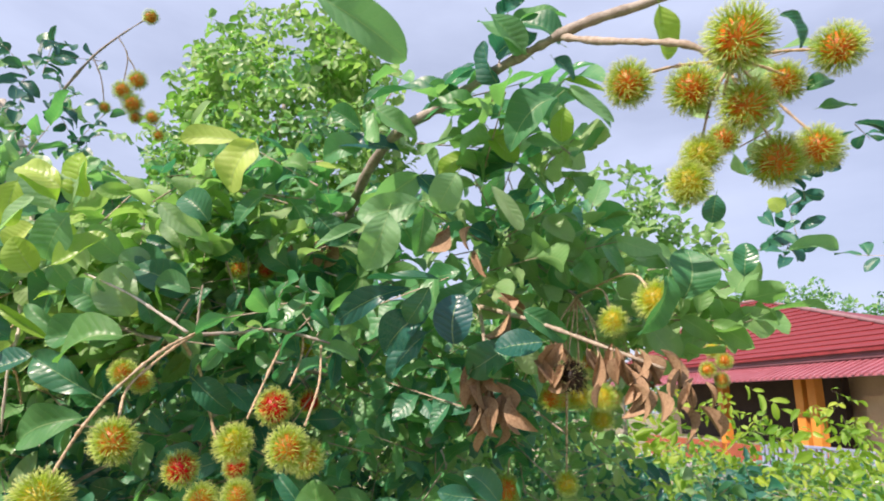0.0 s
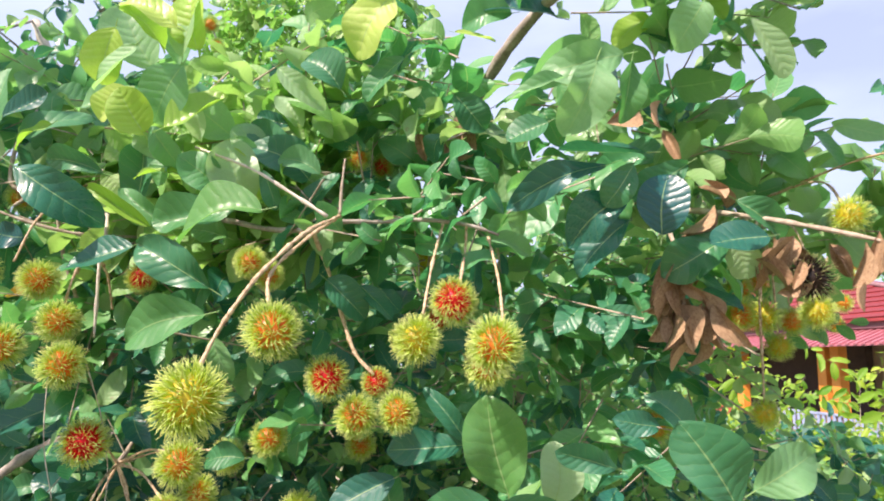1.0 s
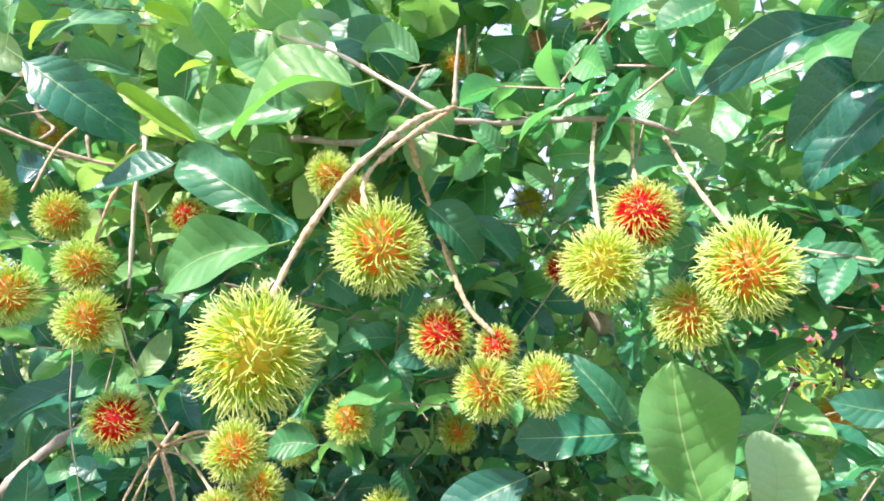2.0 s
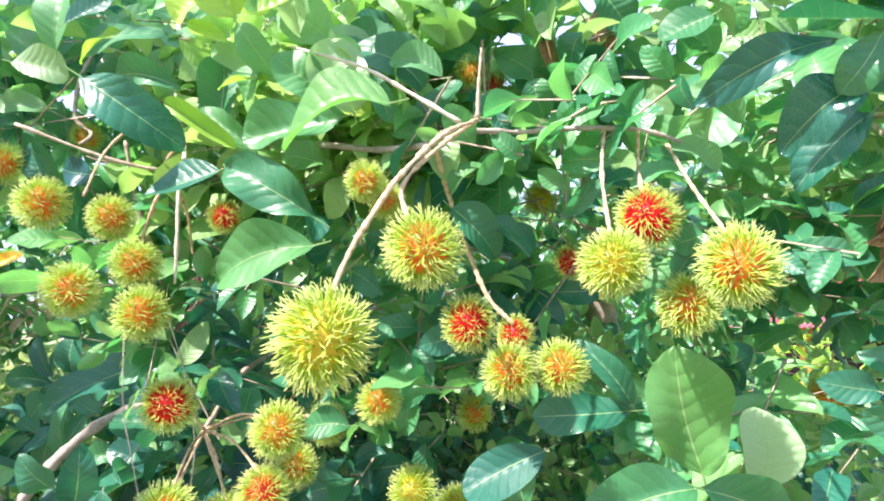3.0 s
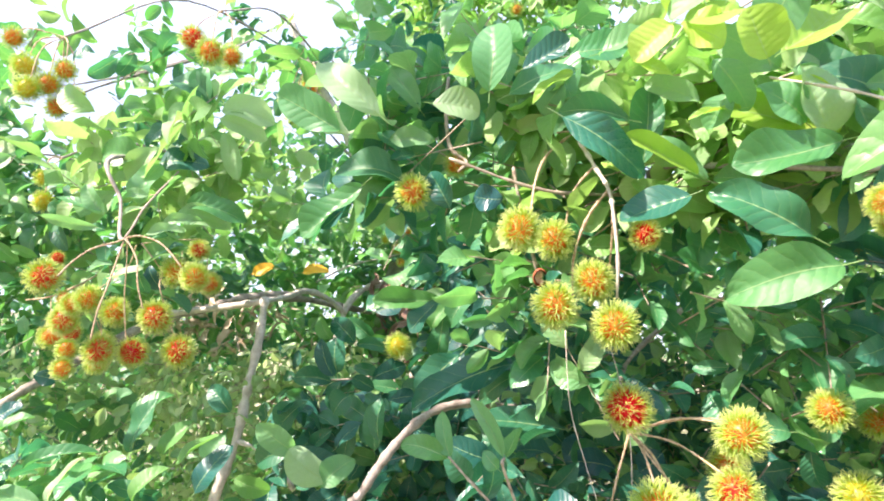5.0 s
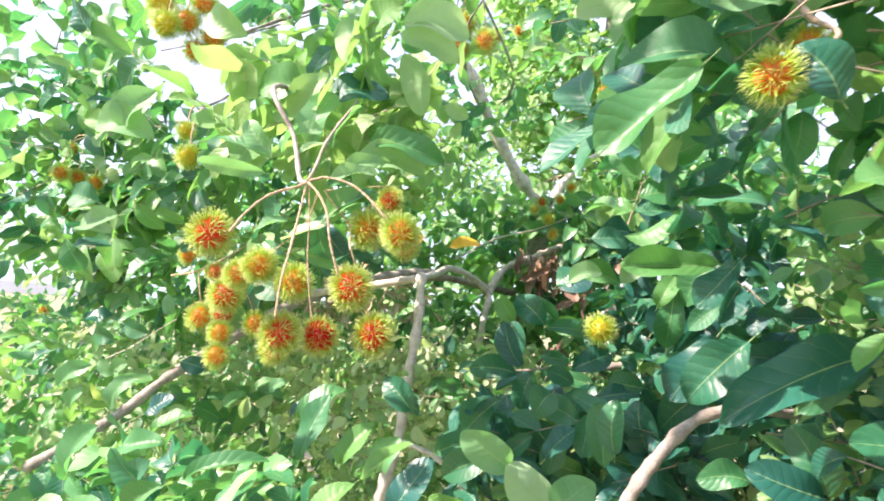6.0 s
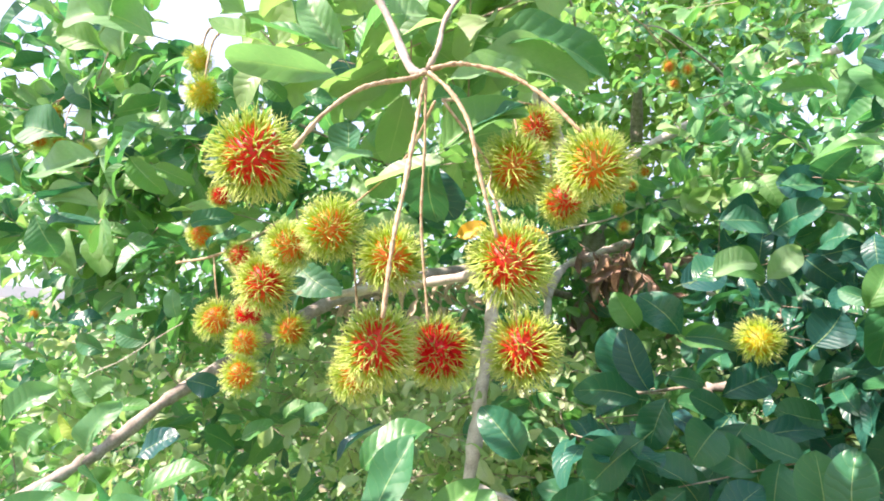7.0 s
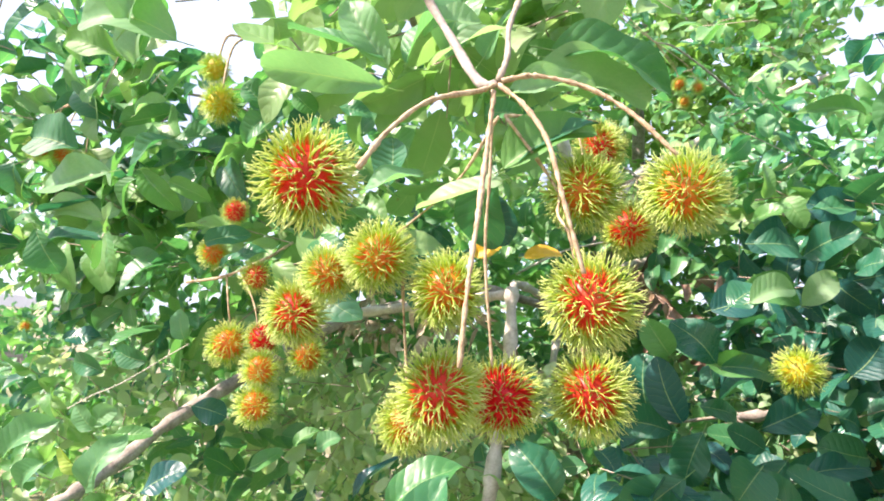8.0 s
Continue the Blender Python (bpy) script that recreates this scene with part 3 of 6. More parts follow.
box(bm, -3.4, 3.0, -1.5, 1.5, 1.46, 1.80, 0.02)
bmesh.ops.translate(bm, vec=shed_at, verts=bm.verts)
part("roof", bm, WHITE, shed)
for dx in (-3.2, -1.0, 1.2, 2.9):
    bm = bmesh.new()
    box(bm, dx - 0.05, dx + 0.05, -1.4, -1.3, -0.05, 1.46, 0.005)
    bmesh.ops.translate(bm, vec=shed_at, verts=bm.verts)
    part("post", bm, PLINTH, shed)

# ---- the rambutan trees ----
tree_a = holder("rambutan_tree", (-0.15, 2.3, 0))
tagged(tree_a, "leafy rambutan tree with drooping fruiting boughs and some dead leaves", "tree")
tree_b = holder("rambutan_tree", (-1.9, 2.6, 0))
tagged(tree_b, "dense rambutan tree with pale boughs and hanging fruit", "tree")

stem("trunk", tree_a, [(-0.15, 2.3, -0.05), (-0.184, 2.248, 0.604), (-0.108, 2.103, 1.206), (-0.205, 1.712, 1.655)], 0.075, 0.035, sides=12)
stem("bough", tree_a, [(-0.205, 1.712, 1.655), (-0.241, 1.418, 1.826), (-0.248, 1.217, 1.950), (-0.199, 1.102, 2.012), (-0.117, 0.996, 2.058), (-0.036, 0.948, 2.080), (0.045, 0.891, 2.100), (0.114, 0.818, 2.093), (0.166, 0.764, 2.085), (0.238, 0.732, 2.086), (0.312, 0.697, 2.096)], 0.011, 0.005)
stem("twig", tree_a, [(0.140, 0.783, 2.079), (0.174, 0.736, 2.039), (0.206, 0.687, 2.002), (0.248, 0.650, 1.969), (0.286, 0.661, 1.945)], 0.004, 0.003, TWIG)
stem("bough", tree_a, [(-0.205, 1.712, 1.655), (-0.553, 1.360, 1.734), (-0.655, 1.071, 1.756), (-0.542, 0.983, 1.736), (-0.455, 0.943, 1.715), (-0.392, 0.915, 1.710), (-0.351, 0.902, 1.716), (-0.313, 0.919, 1.721), (-0.262, 0.928, 1.727), (-0.207, 0.910, 1.717), (-0.173, 0.919, 1.709)], 0.0044, 0.0020)
stem("twig", tree_a, [(-0.343, 0.871, 1.780), (-0.344, 0.872, 1.747), (-0.344, 0.876, 1.717)], 0.0012, 0.002, TWIG)
stem("fruit_stalk", tree_a, [(-0.343, 0.872, 1.715), (-0.363, 0.832, 1.687), (-0.380, 0.785, 1.641), (-0.390, 0.763, 1.609), (-0.403, 0.752, 1.574), (-0.409, 0.737, 1.535)], 0.0022, 0.0018, STALK)
stem("fruit_stalk", tree_a, [(-0.345, 0.877, 1.717), (-0.372, 0.847, 1.680), (-0.388, 0.815, 1.641), (-0.373, 0.785, 1.606)], 0.0020, 0.0016, STALK)
stem("twig", tree_a, [(-0.360, 0.879, 1.716), (-0.408, 0.874, 1.744), (-0.452, 0.871, 1.768), (-0.530, 0.881, 1.798)], 0.0024, 0.0014, PALE_BARK)
stem("fruit_stalk", tree_a, [(-0.237, 0.924, 1.724), (-0.240, 0.882, 1.668), (-0.237, 0.826, 1.609)], 0.0016, 0.0016, STALK)
stem("fruit_stalk", tree_a, [(-0.209, 0.910, 1.716), (-0.209, 0.910, 1.688), (-0.209, 0.878, 1.649)], 0.0016, 0.0016, STALK)
stem("fruit_stalk", tree_a, [(-0.185, 0.917, 1.707), (-0.170, 0.878, 1.654), (-0.161, 0.815, 1.604)], 0.0016, 0.0016, STALK)
stem("fruit_stalk", tree_a, [(-0.392, 0.920, 1.710), (-0.384, 0.966, 1.670), (-0.365, 0.968, 1.623), (-0.341, 0.962, 1.573), (-0.315, 0.962, 1.547)], 0.0028, 0.0022, STALK)
stem("twig", tree_a, [(-0.839, 1.031, 1.766), (-0.826, 1.047, 1.695), (-0.810, 1.074, 1.625), (-0.797, 1.115, 1.532)], 0.003, 0.002, TWIG)
stem("twig", tree_a, [(-0.600, 1.507, 1.605), (-0.690, 1.171, 1.488), (-0.673, 1.031, 1.411)], 0.005, 0.003, TWIG)
NODE_LOW = (-0.673, 1.031, 1.411)
for fx, fy, fz in ((-0.671, 0.967, 1.435), (-0.553, 0.982, 1.437), (-0.563, 0.977, 1.379), (-0.636, 0.928, 1.360), (-0.613, 0.998, 1.336), (-0.531, 1.052, 1.433), (-0.704, 0.995, 1.254), (-0.521, 0.941, 1.226)):
    midp = tuple((a + b) / 2 + c for a, b, c in zip(NODE_LOW, (fx, fy, fz), (0.0, 0.0, 0.012)))
    stem("fruit_stalk", tree_a, [NODE_LOW, midp, (fx, fy, fz)], 0.0018, 0.0013, STALK, sides=6)
stem("twig", tree_a, [(-0.819, 1.070, 1.997), (-0.776, 1.030, 1.874), (-0.751, 1.007, 1.810), (-0.718, 0.988, 1.747), (-0.698, 0.969, 1.711), (-0.690, 0.956, 1.675), (-0.684, 0.956, 1.620), (-0.685, 0.963, 1.573)], 0.0042, 0.0016, PALE_BARK, "grey-brown fruiting twig")
for pts in (
    [(-0.748, 1.010, 1.804), (-0.776, 0.979, 1.766), (-0.785, 0.947, 1.721), (-0.786, 0.927, 1.662)],
    [(-0.698, 0.970, 1.709), (-0.721, 0.964, 1.674), (-0.738, 0.968, 1.624), (-0.739, 0.975, 1.574)],
    [(-0.718, 0.988, 1.747), (-0.744, 0.991, 1.714), (-0.758, 1.003, 1.659)],
    [(-0.690, 0.956, 1.675), (-0.693, 0.980, 1.653), (-0.699, 1.006, 1.613)],
):
    stem("fruit_stalk", tree_a, pts, 0.0021, 0.0015, STALK, sides=7)
stem("twig", tree_a, [(-0.981, 1.107, 1.954), (-0.966, 1.069, 1.881), (-0.949, 1.054, 1.811), (-0.922, 1.059, 1.787), (-0.932, 1.052, 1.769)], 0.0035, 0.0025, TWIG, "broken crooked twig")
stem("twig", tree_a, [(-0.60, 1.2, 1.76), (-0.73, 1.03, 1.72), (-0.80, 0.98, 1.72), (-0.90, 0.93, 1.75)], 0.003, 0.002, TWIG)
for pts in ([(-0.746, 0.968, 1.532), (-0.739, 0.974, 1.443), (-0.721, 0.980, 1.379), (-0.704, 0.982, 1.331)], [(-0.706, 0.977, 1.550), (-0.683, 0.996, 1.476), (-0.671, 1.012, 1.402), (-0.668, 1.010, 1.351)]):
    stem("twig", tree_a, pts, 0.0007, 0.0006, PALE_BARK, "hanging dry thread", sides=5)
RIGHT_NODE = (0.292, 0.672, 1.966)
for fx, fy, fz in ((0.270, 0.620, 1.955), (0.246, 0.660, 1.935), (0.286, 0.647, 1.911), (0.359, 0.706, 1.966), (0.391, 0.676, 1.976), (0.255, 0.677, 1.876), (0.323, 0.677, 1.871), (0.367, 0.687, 1.886), (0.302, 0.736, 1.921), (0.188, 0.665, 1.945)):
    stem("fruit_stalk", tree_a, [RIGHT_NODE, tuple((a + b) / 2 + c for a, b, c in zip(RIGHT_NODE, (fx, fy, fz), (0, 0.012, 0.012))), (fx, fy, fz)], 0.0018, 0.0014, STALK, sides=6)
stem("bough", tree_a, [(-0.598, 1.997, 1.354), (-0.899, 1.685, 1.383), (-0.954, 1.547, 1.368), (-1.014, 1.435, 1.381), (-1.080, 1.370, 1.362), (-1.134, 1.319, 1.298), (-1.180, 1.286, 1.211), (-1.215, 1.280, 1.132), (-1.288, 1.329, 0.699)], 0.008, 0.011, BARK, "grey arching bough")

stem("trunk", tree_b, [(-1.9, 2.6, -0.05), (-1.930, 2.581, 0.692), (-1.904, 2.657, 1.388), (-1.896, 2.862, 1.998)], 0.07, 0.04, sides=12)
stem("limb", tree_b, [(-1.896, 2.862, 1.998), (-1.967, 2.750, 2.118), (-2.053, 2.615, 2.323), (-2.098, 2.505, 2.501), (-2.189, 2.372, 2.690), (-2.288, 2.284, 2.941)], 0.030, 0.022, PALE_BARK)
stem("limb", tree_b, [(-1.934, 2.794, 1.884), (-1.877, 3.197, 2.265), (-1.658, 3.267, 2.414), (-1.486, 3.227, 2.492), (-1.254, 3.263, 2.623), (-1.104, 3.275, 2.668), (-0.811, 3.349, 2.765)], 0.022, 0.012, PALE_BARK)
stem("bough", tree_b, [(-1.774, 1.674, 1.601), (-1.761, 1.652, 1.480), (-1.765, 1.628, 1.326), (-1.770, 1.611, 1.193), (-1.791, 1.569, 1.028), (-1.858, 1.581, 0.716), (-1.92, 1.7, -0.03)], 0.011, 0.018, PALE_BARK, "pale upright stem")
stem("bough", tree_b, [(-1.770, 1.612, 1.190), (-1.659, 1.615, 1.165), (-1.573, 1.613, 1.096), (-1.542, 1.643, 1.000)], 0.008, 0.005, PALE_BARK)
stem("bough", tree_b, [(-2.102, 1.563, 1.525), (-1.924, 1.648, 1.562), (-1.786, 1.691, 1.591), (-1.880, 1.928, 1.623), (-1.955, 2.130, 1.659), (-1.939, 2.241, 1.648), (-1.900, 2.334, 1.587), (-1.884, 2.270, 1.484), (-1.890, 2.26, 1.40)], 0.010, 0.012, PALE_BARK)
stem("bough", tree_b, [(-1.900, 2.334, 1.587), (-1.895, 2.395, 1.655), (-1.888, 2.480, 1.705), (-1.820, 2.526, 1.738), (-1.727, 2.594, 1.789), (-1.62, 2.75, 1.84)], 0.014, 0.015, PALE_BARK)
stem("bough", tree_b, [(-2.483, 1.136, 1.084), (-2.391, 1.233, 1.172), (-2.364, 1.298, 1.224), (-2.329, 1.365, 1.293), (-2.297, 1.487, 1.373), (-2.224, 1.683, 1.506), (-2.155, 1.830, 1.561), (-2.038, 2.063, 1.633), (-1.918, 2.659, 1.607)], 0.012, 0.016)
stem("twig", tree_b, [(-1.865, 1.467, 1.952), (-1.608, 0.992, 1.815), (-1.534, 0.958, 1.719), (-1.483, 0.925, 1.650), (-1.468, 0.923, 1.643)], 0.004, 0.0026)
stem("twig", tree_b, [(-1.507, 1.050, 1.798), (-1.482, 0.967, 1.710), (-1.468, 0.936, 1.667), (-1.467, 0.923, 1.645)], 0.002, 0.002, TWIG)
for pts, r in (
    ([(-1.468, 0.923, 1.643), (-1.475, 0.914, 1.636), (-1.490, 0.885, 1.620), (-1.498, 0.861, 1.595), (-1.503, 0.846, 1.571)], 0.0022),
    ([(-1.465, 0.924, 1.645), (-1.448, 0.934, 1.650), (-1.420, 0.945, 1.643), (-1.395, 0.951, 1.626), (-1.371, 0.957, 1.601)], 0.0020),
    ([(-1.467, 0.924, 1.643), (-1.450, 0.925, 1.628), (-1.435, 0.926, 1.605), (-1.423, 0.922, 1.570), (-1.412, 0.929, 1.530)], 0.0020),
    ([(-1.469, 0.923, 1.639), (-1.466, 0.913, 1.604), (-1.462, 0.900, 1.561), (-1.458, 0.886, 1.520), (-1.457, 0.881, 1.477)], 0.0020),
    ([(-1.476, 0.935, 1.646), (-1.478, 0.943, 1.597), (-1.481, 0.950, 1.545), (-1.476, 0.960, 1.476)], 0.0014),
    ([(-1.483, 0.960, 1.639), (-1.523, 0.981, 1.603), (-1.556, 0.951, 1.555)], 0.0014),
):
    stem("fruit_stalk", tree_b, pts, r * 0.8, r * 0.65, STALK, sides=7)
for pts, r in (
    ([(-1.546, 0.957, 1.554), (-1.548, 0.962, 1.520), (-1.545, 0.977, 1.442)], 0.0016),
    ([(-1.483, 0.970, 1.644), (-1.453, 0.993, 1.598), (-1.448, 0.987, 1.577), (-1.437, 0.986, 1.554), (-1.438, 1.029, 1.478)], 0.0014),
    ([(-1.483, 0.970, 1.644), (-1.455, 1.024, 1.655), (-1.439, 1.021, 1.610)], 0.0014),
    ([(-1.455, 1.024, 1.660), (-1.438, 1.068, 1.661), (-1.435, 1.082, 1.596)], 0.0014),
    ([(-1.940, 1.243, 1.614), (-1.938, 1.192, 1.581), (-1.969, 1.155, 1.552), (-2.032, 1.143, 1.541)], 0.003),
    ([(-1.967, 1.156, 1.552), (-1.949, 1.150, 1.514), (-1.951, 1.164, 1.470)], 0.0015),
    ([(-1.949, 1.167, 1.553), (-1.902, 1.157, 1.502), (-1.904, 1.178, 1.401)], 0.0015),
    ([(-1.949, 1.167, 1.553), (-1.881, 1.199, 1.517), (-1.892, 1.247, 1.461)], 0.0015),
):
    stem("fruit_stalk", tree_b, pts, r * 0.8, r * 0.65, STALK, sides=7)
stem("twig", tree_b, [(-2.049, 2.339, 1.716), (-1.915, 2.410, 1.803), (-1.748, 2.505, 1.864), (-1.531, 2.622, 1.987)], 0.004, 0.003, PALE_BARK)

stem("tendril", tree_b, [(-2.389, 1.207, 1.322), (-2.330, 1.213, 1.352), (-2.279, 1.227, 1.376), (-2.191, 1.246, 1.430), (-2.162, 1.259, 1.451)], 0.0012, 0.0008, PALE_BARK, "dry pale tendril", sides=5)
stem("tendril", tree_b, [(-2.173, 1.251, 1.459), (-2.175, 1.258, 1.413), (-2.177, 1.264, 1.376)], 0.0010, 0.0008, LEAF[2], "thin green tendril", sides=5)
stem("bough", tree_b, [(-1.402, 1.953, 1.383), (-1.324, 1.997, 1.395), (-1.233, 2.107, 1.407), (-1.134, 2.168, 1.397), (-1.0, 2.3, 1.36)], 0.010, 0.012, BARK)
stem("twig", tree_b, [(-1.6, 1.7, 1.37), (-1.493, 1.724, 1.378), (-1.392, 1.781, 1.395), (-1.358, 1.785, 1.354), (-1.321, 1.790, 1.314)], 0.003, 0.0018, TWIG)
stem("twig", tree_b, [(-1.446, 2.253, 1.608), (-1.304, 2.228, 1.563), (-1.215, 2.229, 1.524), (-1.0, 2.3, 1.45)], 0.006, 0.008, PALE_BARK)

# two low leafy shoots before the arching bough
for pts in ([(-0.72, 1.10, 1.12), (-0.77, 0.95, 1.28), (-0.790, 0.873, 1.375), (-0.790, 0.869, 1.391)], [(-0.77, 0.95, 1.28), (-0.82, 0.88, 1.35), (-0.850, 0.858, 1.386)]):
    stem("twig", tree_a, pts, 0.0022, 0.0012, TWIG, sides=6)

# ---- fruit ----
rambutans("rambutans on the high spray", "on the high spray", [
    (0.272, 0.607, 1.947, 0.064, 0.70),
    (0.189, 0.661, 1.938, 0.050, 0.40),
    (0.247, 0.660, 1.929, 0.054, 0.60),
    (0.287, 0.642, 1.901, 0.055, 0.70),
    (0.358, 0.717, 1.967, 0.046, 0.50),
    (0.391, 0.677, 1.978, 0.054, 0.45),
    (0.256, 0.678, 1.869, 0.043, 0.20),
    (0.241, 0.674, 1.839, 0.045, 0.20),
    (0.302, 0.744, 1.917, 0.038, 0.60),
    (0.323, 0.678, 1.862, 0.054, 0.40),
    (0.367, 0.690, 1.879, 0.049, 0.50),
])
rambutans("rambutans on the low bough", "on the drooping bough", [
    (-0.403, 0.726, 1.524, 0.065, 0.15),
    (-0.354, 0.756, 1.583, 0.054, 0.40),
    (-0.440, 0.873, 1.661, 0.039, 0.30),
    (-0.428, 0.898, 1.651, 0.036, 0.60),
    (-0.344, 0.882, 1.543, 0.049, 0.95),
    (-0.314, 0.974, 1.538, 0.040, 0.90),
    (-0.309, 0.880, 1.507, 0.048, 0.50),
    (-0.269, 0.892, 1.512, 0.046, 0.40),
    (-0.237, 0.798, 1.583, 0.048, 0.15),
    (-0.210, 0.839, 1.623, 0.049, 0.95),
    (-0.166, 0.780, 1.581, 0.052, 0.40),
    (-0.177, 0.873, 1.564, 0.050, 0.40),
])
rambutans("rambutans on the side twigs", "on thin side twigs", [
    (-0.709, 0.930, 1.589, 0.055, 0.30),
    (-0.682, 0.915, 1.538, 0.058, 0.30),
    (-0.745, 0.889, 1.556, 0.057, 0.45),
    (-0.758, 0.941, 1.641, 0.054, 0.70),
    (-0.786, 0.879, 1.642, 0.055, 0.50),
    (-0.655, 0.995, 1.656, 0.043, 0.95),
    (-0.671, 0.960, 1.446, 0.062, 0.90),
])
rambutans("rambutans low in the leaves", "low among the leaves", [
    (-0.552, 0.976, 1.428, 0.062, 0.60),
    (-0.538, 1.068, 1.425, 0.051, 0.55),
    (-0.460, 1.019, 1.460, 0.050, 0.50),
    (-0.560, 0.971, 1.368, 0.057, 0.80),
    (-0.562, 1.047, 1.379, 0.053, 0.60),
    (-0.636, 0.926, 1.346, 0.070, 0.30),
    (-0.615, 0.998, 1.329, 0.061, 0.60),
    (-0.426, 1.058, 1.364, 0.059, 0.20),
    (-0.390, 1.126, 1.334, 0.055, 0.20),
    (-0.379, 1.164, 1.441, 0.050, 0.60),
])
rambutans("rambutans behind the leaves", "half behind the leaves", [
    (-0.383, 1.042, 1.845, 0.043, 0.70),
    (-0.365, 1.111, 1.857, 0.042, 0.80),
    (-0.307, 1.199, 1.731, 0.055, 0.25),
    (-0.264, 1.114, 1.631, 0.045, 0.90),
    (-0.976, 0.985, 1.721, 0.058, 0.50),
    (-0.945, 1.075, 1.788, 0.047, 0.30),
    (-1.297, 1.635, 1.484, 0.078, 0.20),
], False)
rambutans("rambutans beside the dead leaves", "beside the dead leaves", [
    (0.165, 1.172, 1.695, 0.043, 0.40),
    (0.209, 1.216, 1.714, 0.039, 0.50),
    (0.184, 1.142, 1.653, 0.053, 0.25),
    (0.158, 1.180, 1.648, 0.041, 0.35),
    (0.243, 1.192, 1.653, 0.045, 0.30),
    (0.226, 1.197, 1.616, 0.045, 0.20),
    (0.134, 1.078, 1.648, 0.045, 0.45),
    (0.062, 1.260, 1.489, 0.062, 0.35),
    (0.214, 0.966, 1.751, 0.047, 0.20),
    (0.248, 0.862, 1.762, 0.055, 0.10),
    (0.154, 1.071, 1.526, 0.040, 0.10),
    (0.206, 1.034, 1.649, 0.045, 0.20),
], False, tree_a, (0.0, 1.6, 1.95))
rambutans("rambutans before the roof", "in a hanging string", [
    (0.723, 1.936, 1.884, 0.040, 0.50),
    (0.685, 1.891, 1.838, 0.058, 0.40),
    (0.657, 1.946, 1.814, 0.056, 0.20),
    (0.673, 1.906, 1.779, 0.055, 0.45),
    (0.643, 1.960, 1.756, 0.056, 0.40),
    (0.683, 1.972, 1.730, 0.053, 0.40),
], False, tree_a, (0.4, 1.9, 2.0))
rambutans("rambutans of the hanging cluster", "in the hanging cluster", [
    (-1.541, 0.851, 1.570, 0.060, 0.80),
    (-1.557, 0.942, 1.542, 0.053, 0.60),
    (-1.513, 0.962, 1.522, 0.056, 0.50),
    (-1.492, 0.926, 1.459, 0.058, 0.80),
    (-1.474, 0.975, 1.457, 0.055, 0.90),
    (-1.530, 0.953, 1.435, 0.042, 0.60),
    (-1.435, 1.036, 1.461, 0.064, 0.85),
    (-1.416, 0.959, 1.518, 0.061, 0.75),
    (-1.439, 1.012, 1.599, 0.061, 0.45),
    (-1.442, 1.061, 1.647, 0.044, 0.85),
    (-1.371, 0.988, 1.588, 0.055, 0.55),
    (-1.423, 1.078, 1.586, 0.048, 0.80),
    (-1.611, 0.954, 1.531, 0.046, 0.60),
    (-1.665, 0.981, 1.502, 0.058, 0.80),
])
rambutans("rambutans on the small spray", "on a small spray", [
    (-1.955, 1.163, 1.462, 0.066, 0.50),
    (-1.894, 1.166, 1.474, 0.051, 0.90),
    (-1.867, 1.142, 1.437, 0.055, 0.55),
    (-1.857, 1.131, 1.396, 0.056, 0.45),
    (-1.891, 1.247, 1.454, 0.063, 0.70),
    (-1.870, 1.120, 1.548, 0.045, 0.80),
    (-1.972, 1.160, 1.643, 0.041, 0.90),
    (-2.000, 1.155, 1.583, 0.047, 0.50),
], False)
rambutans("rambutans in the crown", "high in the crown", [
    (-1.925, 1.076, 1.759, 0.055, 0.15),
    (-1.960, 1.089, 1.818, 0.045, 0.25),
], False, tree_b, (-1.95, 1.6, 1.98))
rambutans("rambutans in the crown", "high in the crown", [
    (-2.042, 1.059, 2.086, 0.072, 0.20),
    (-1.988, 1.040, 2.016, 0.067, 0.20),
    (-1.962, 1.099, 2.085, 0.062, 0.72),
    (-1.996, 1.087, 2.048, 0.070, 0.60),
    (-1.991, 1.148, 2.041, 0.065, 0.60),
    (-2.026, 1.134, 2.013, 0.062, 0.50),
    (-2.117, 1.064, 2.172, 0.062, 0.60),
], False, tree_b, (-2.1, 2.4, 2.75))
rambutans("rambutans in the crown", "high in the crown", [
    (-1.868, 1.366, 2.296, 0.085, 0.80),
    (-1.627, 1.204, 2.140, 0.076, 0.70),
    (-1.654, 1.298, 2.177, 0.069, 0.60),
], False, tree_b, (-2.04, 2.55, 2.51))
rambutans("rambutans in the crown", "high in the crown", [
    (-1.615, 1.493, 2.142, 0.072, 0.60),
    (-1.718, 1.717, 2.292, 0.084, 0.60),
    (-1.550, 1.529, 2.122, 0.069, 0.50),
    (-1.605, 1.504, 2.103, 0.069, 0.50),
], False, tree_b, (-2.0, 2.6, 2.42))
rambutans("rambutans on the far bough", "on the far bough", [
    (-1.635, 2.439, 1.994, 0.048, 0.60),
    (-1.671, 2.423, 1.946, 0.045, 0.60),
    (-1.745, 2.437, 1.944, 0.046, 0.80),
    (-1.751, 2.379, 1.906, 0.045, 0.15),
    (-1.708, 2.410, 1.873, 0.056, 0.20),
    (-1.694, 2.426, 1.819, 0.052, 0.50),
], False, tree_b, (-1.87, 2.81, 2.12))
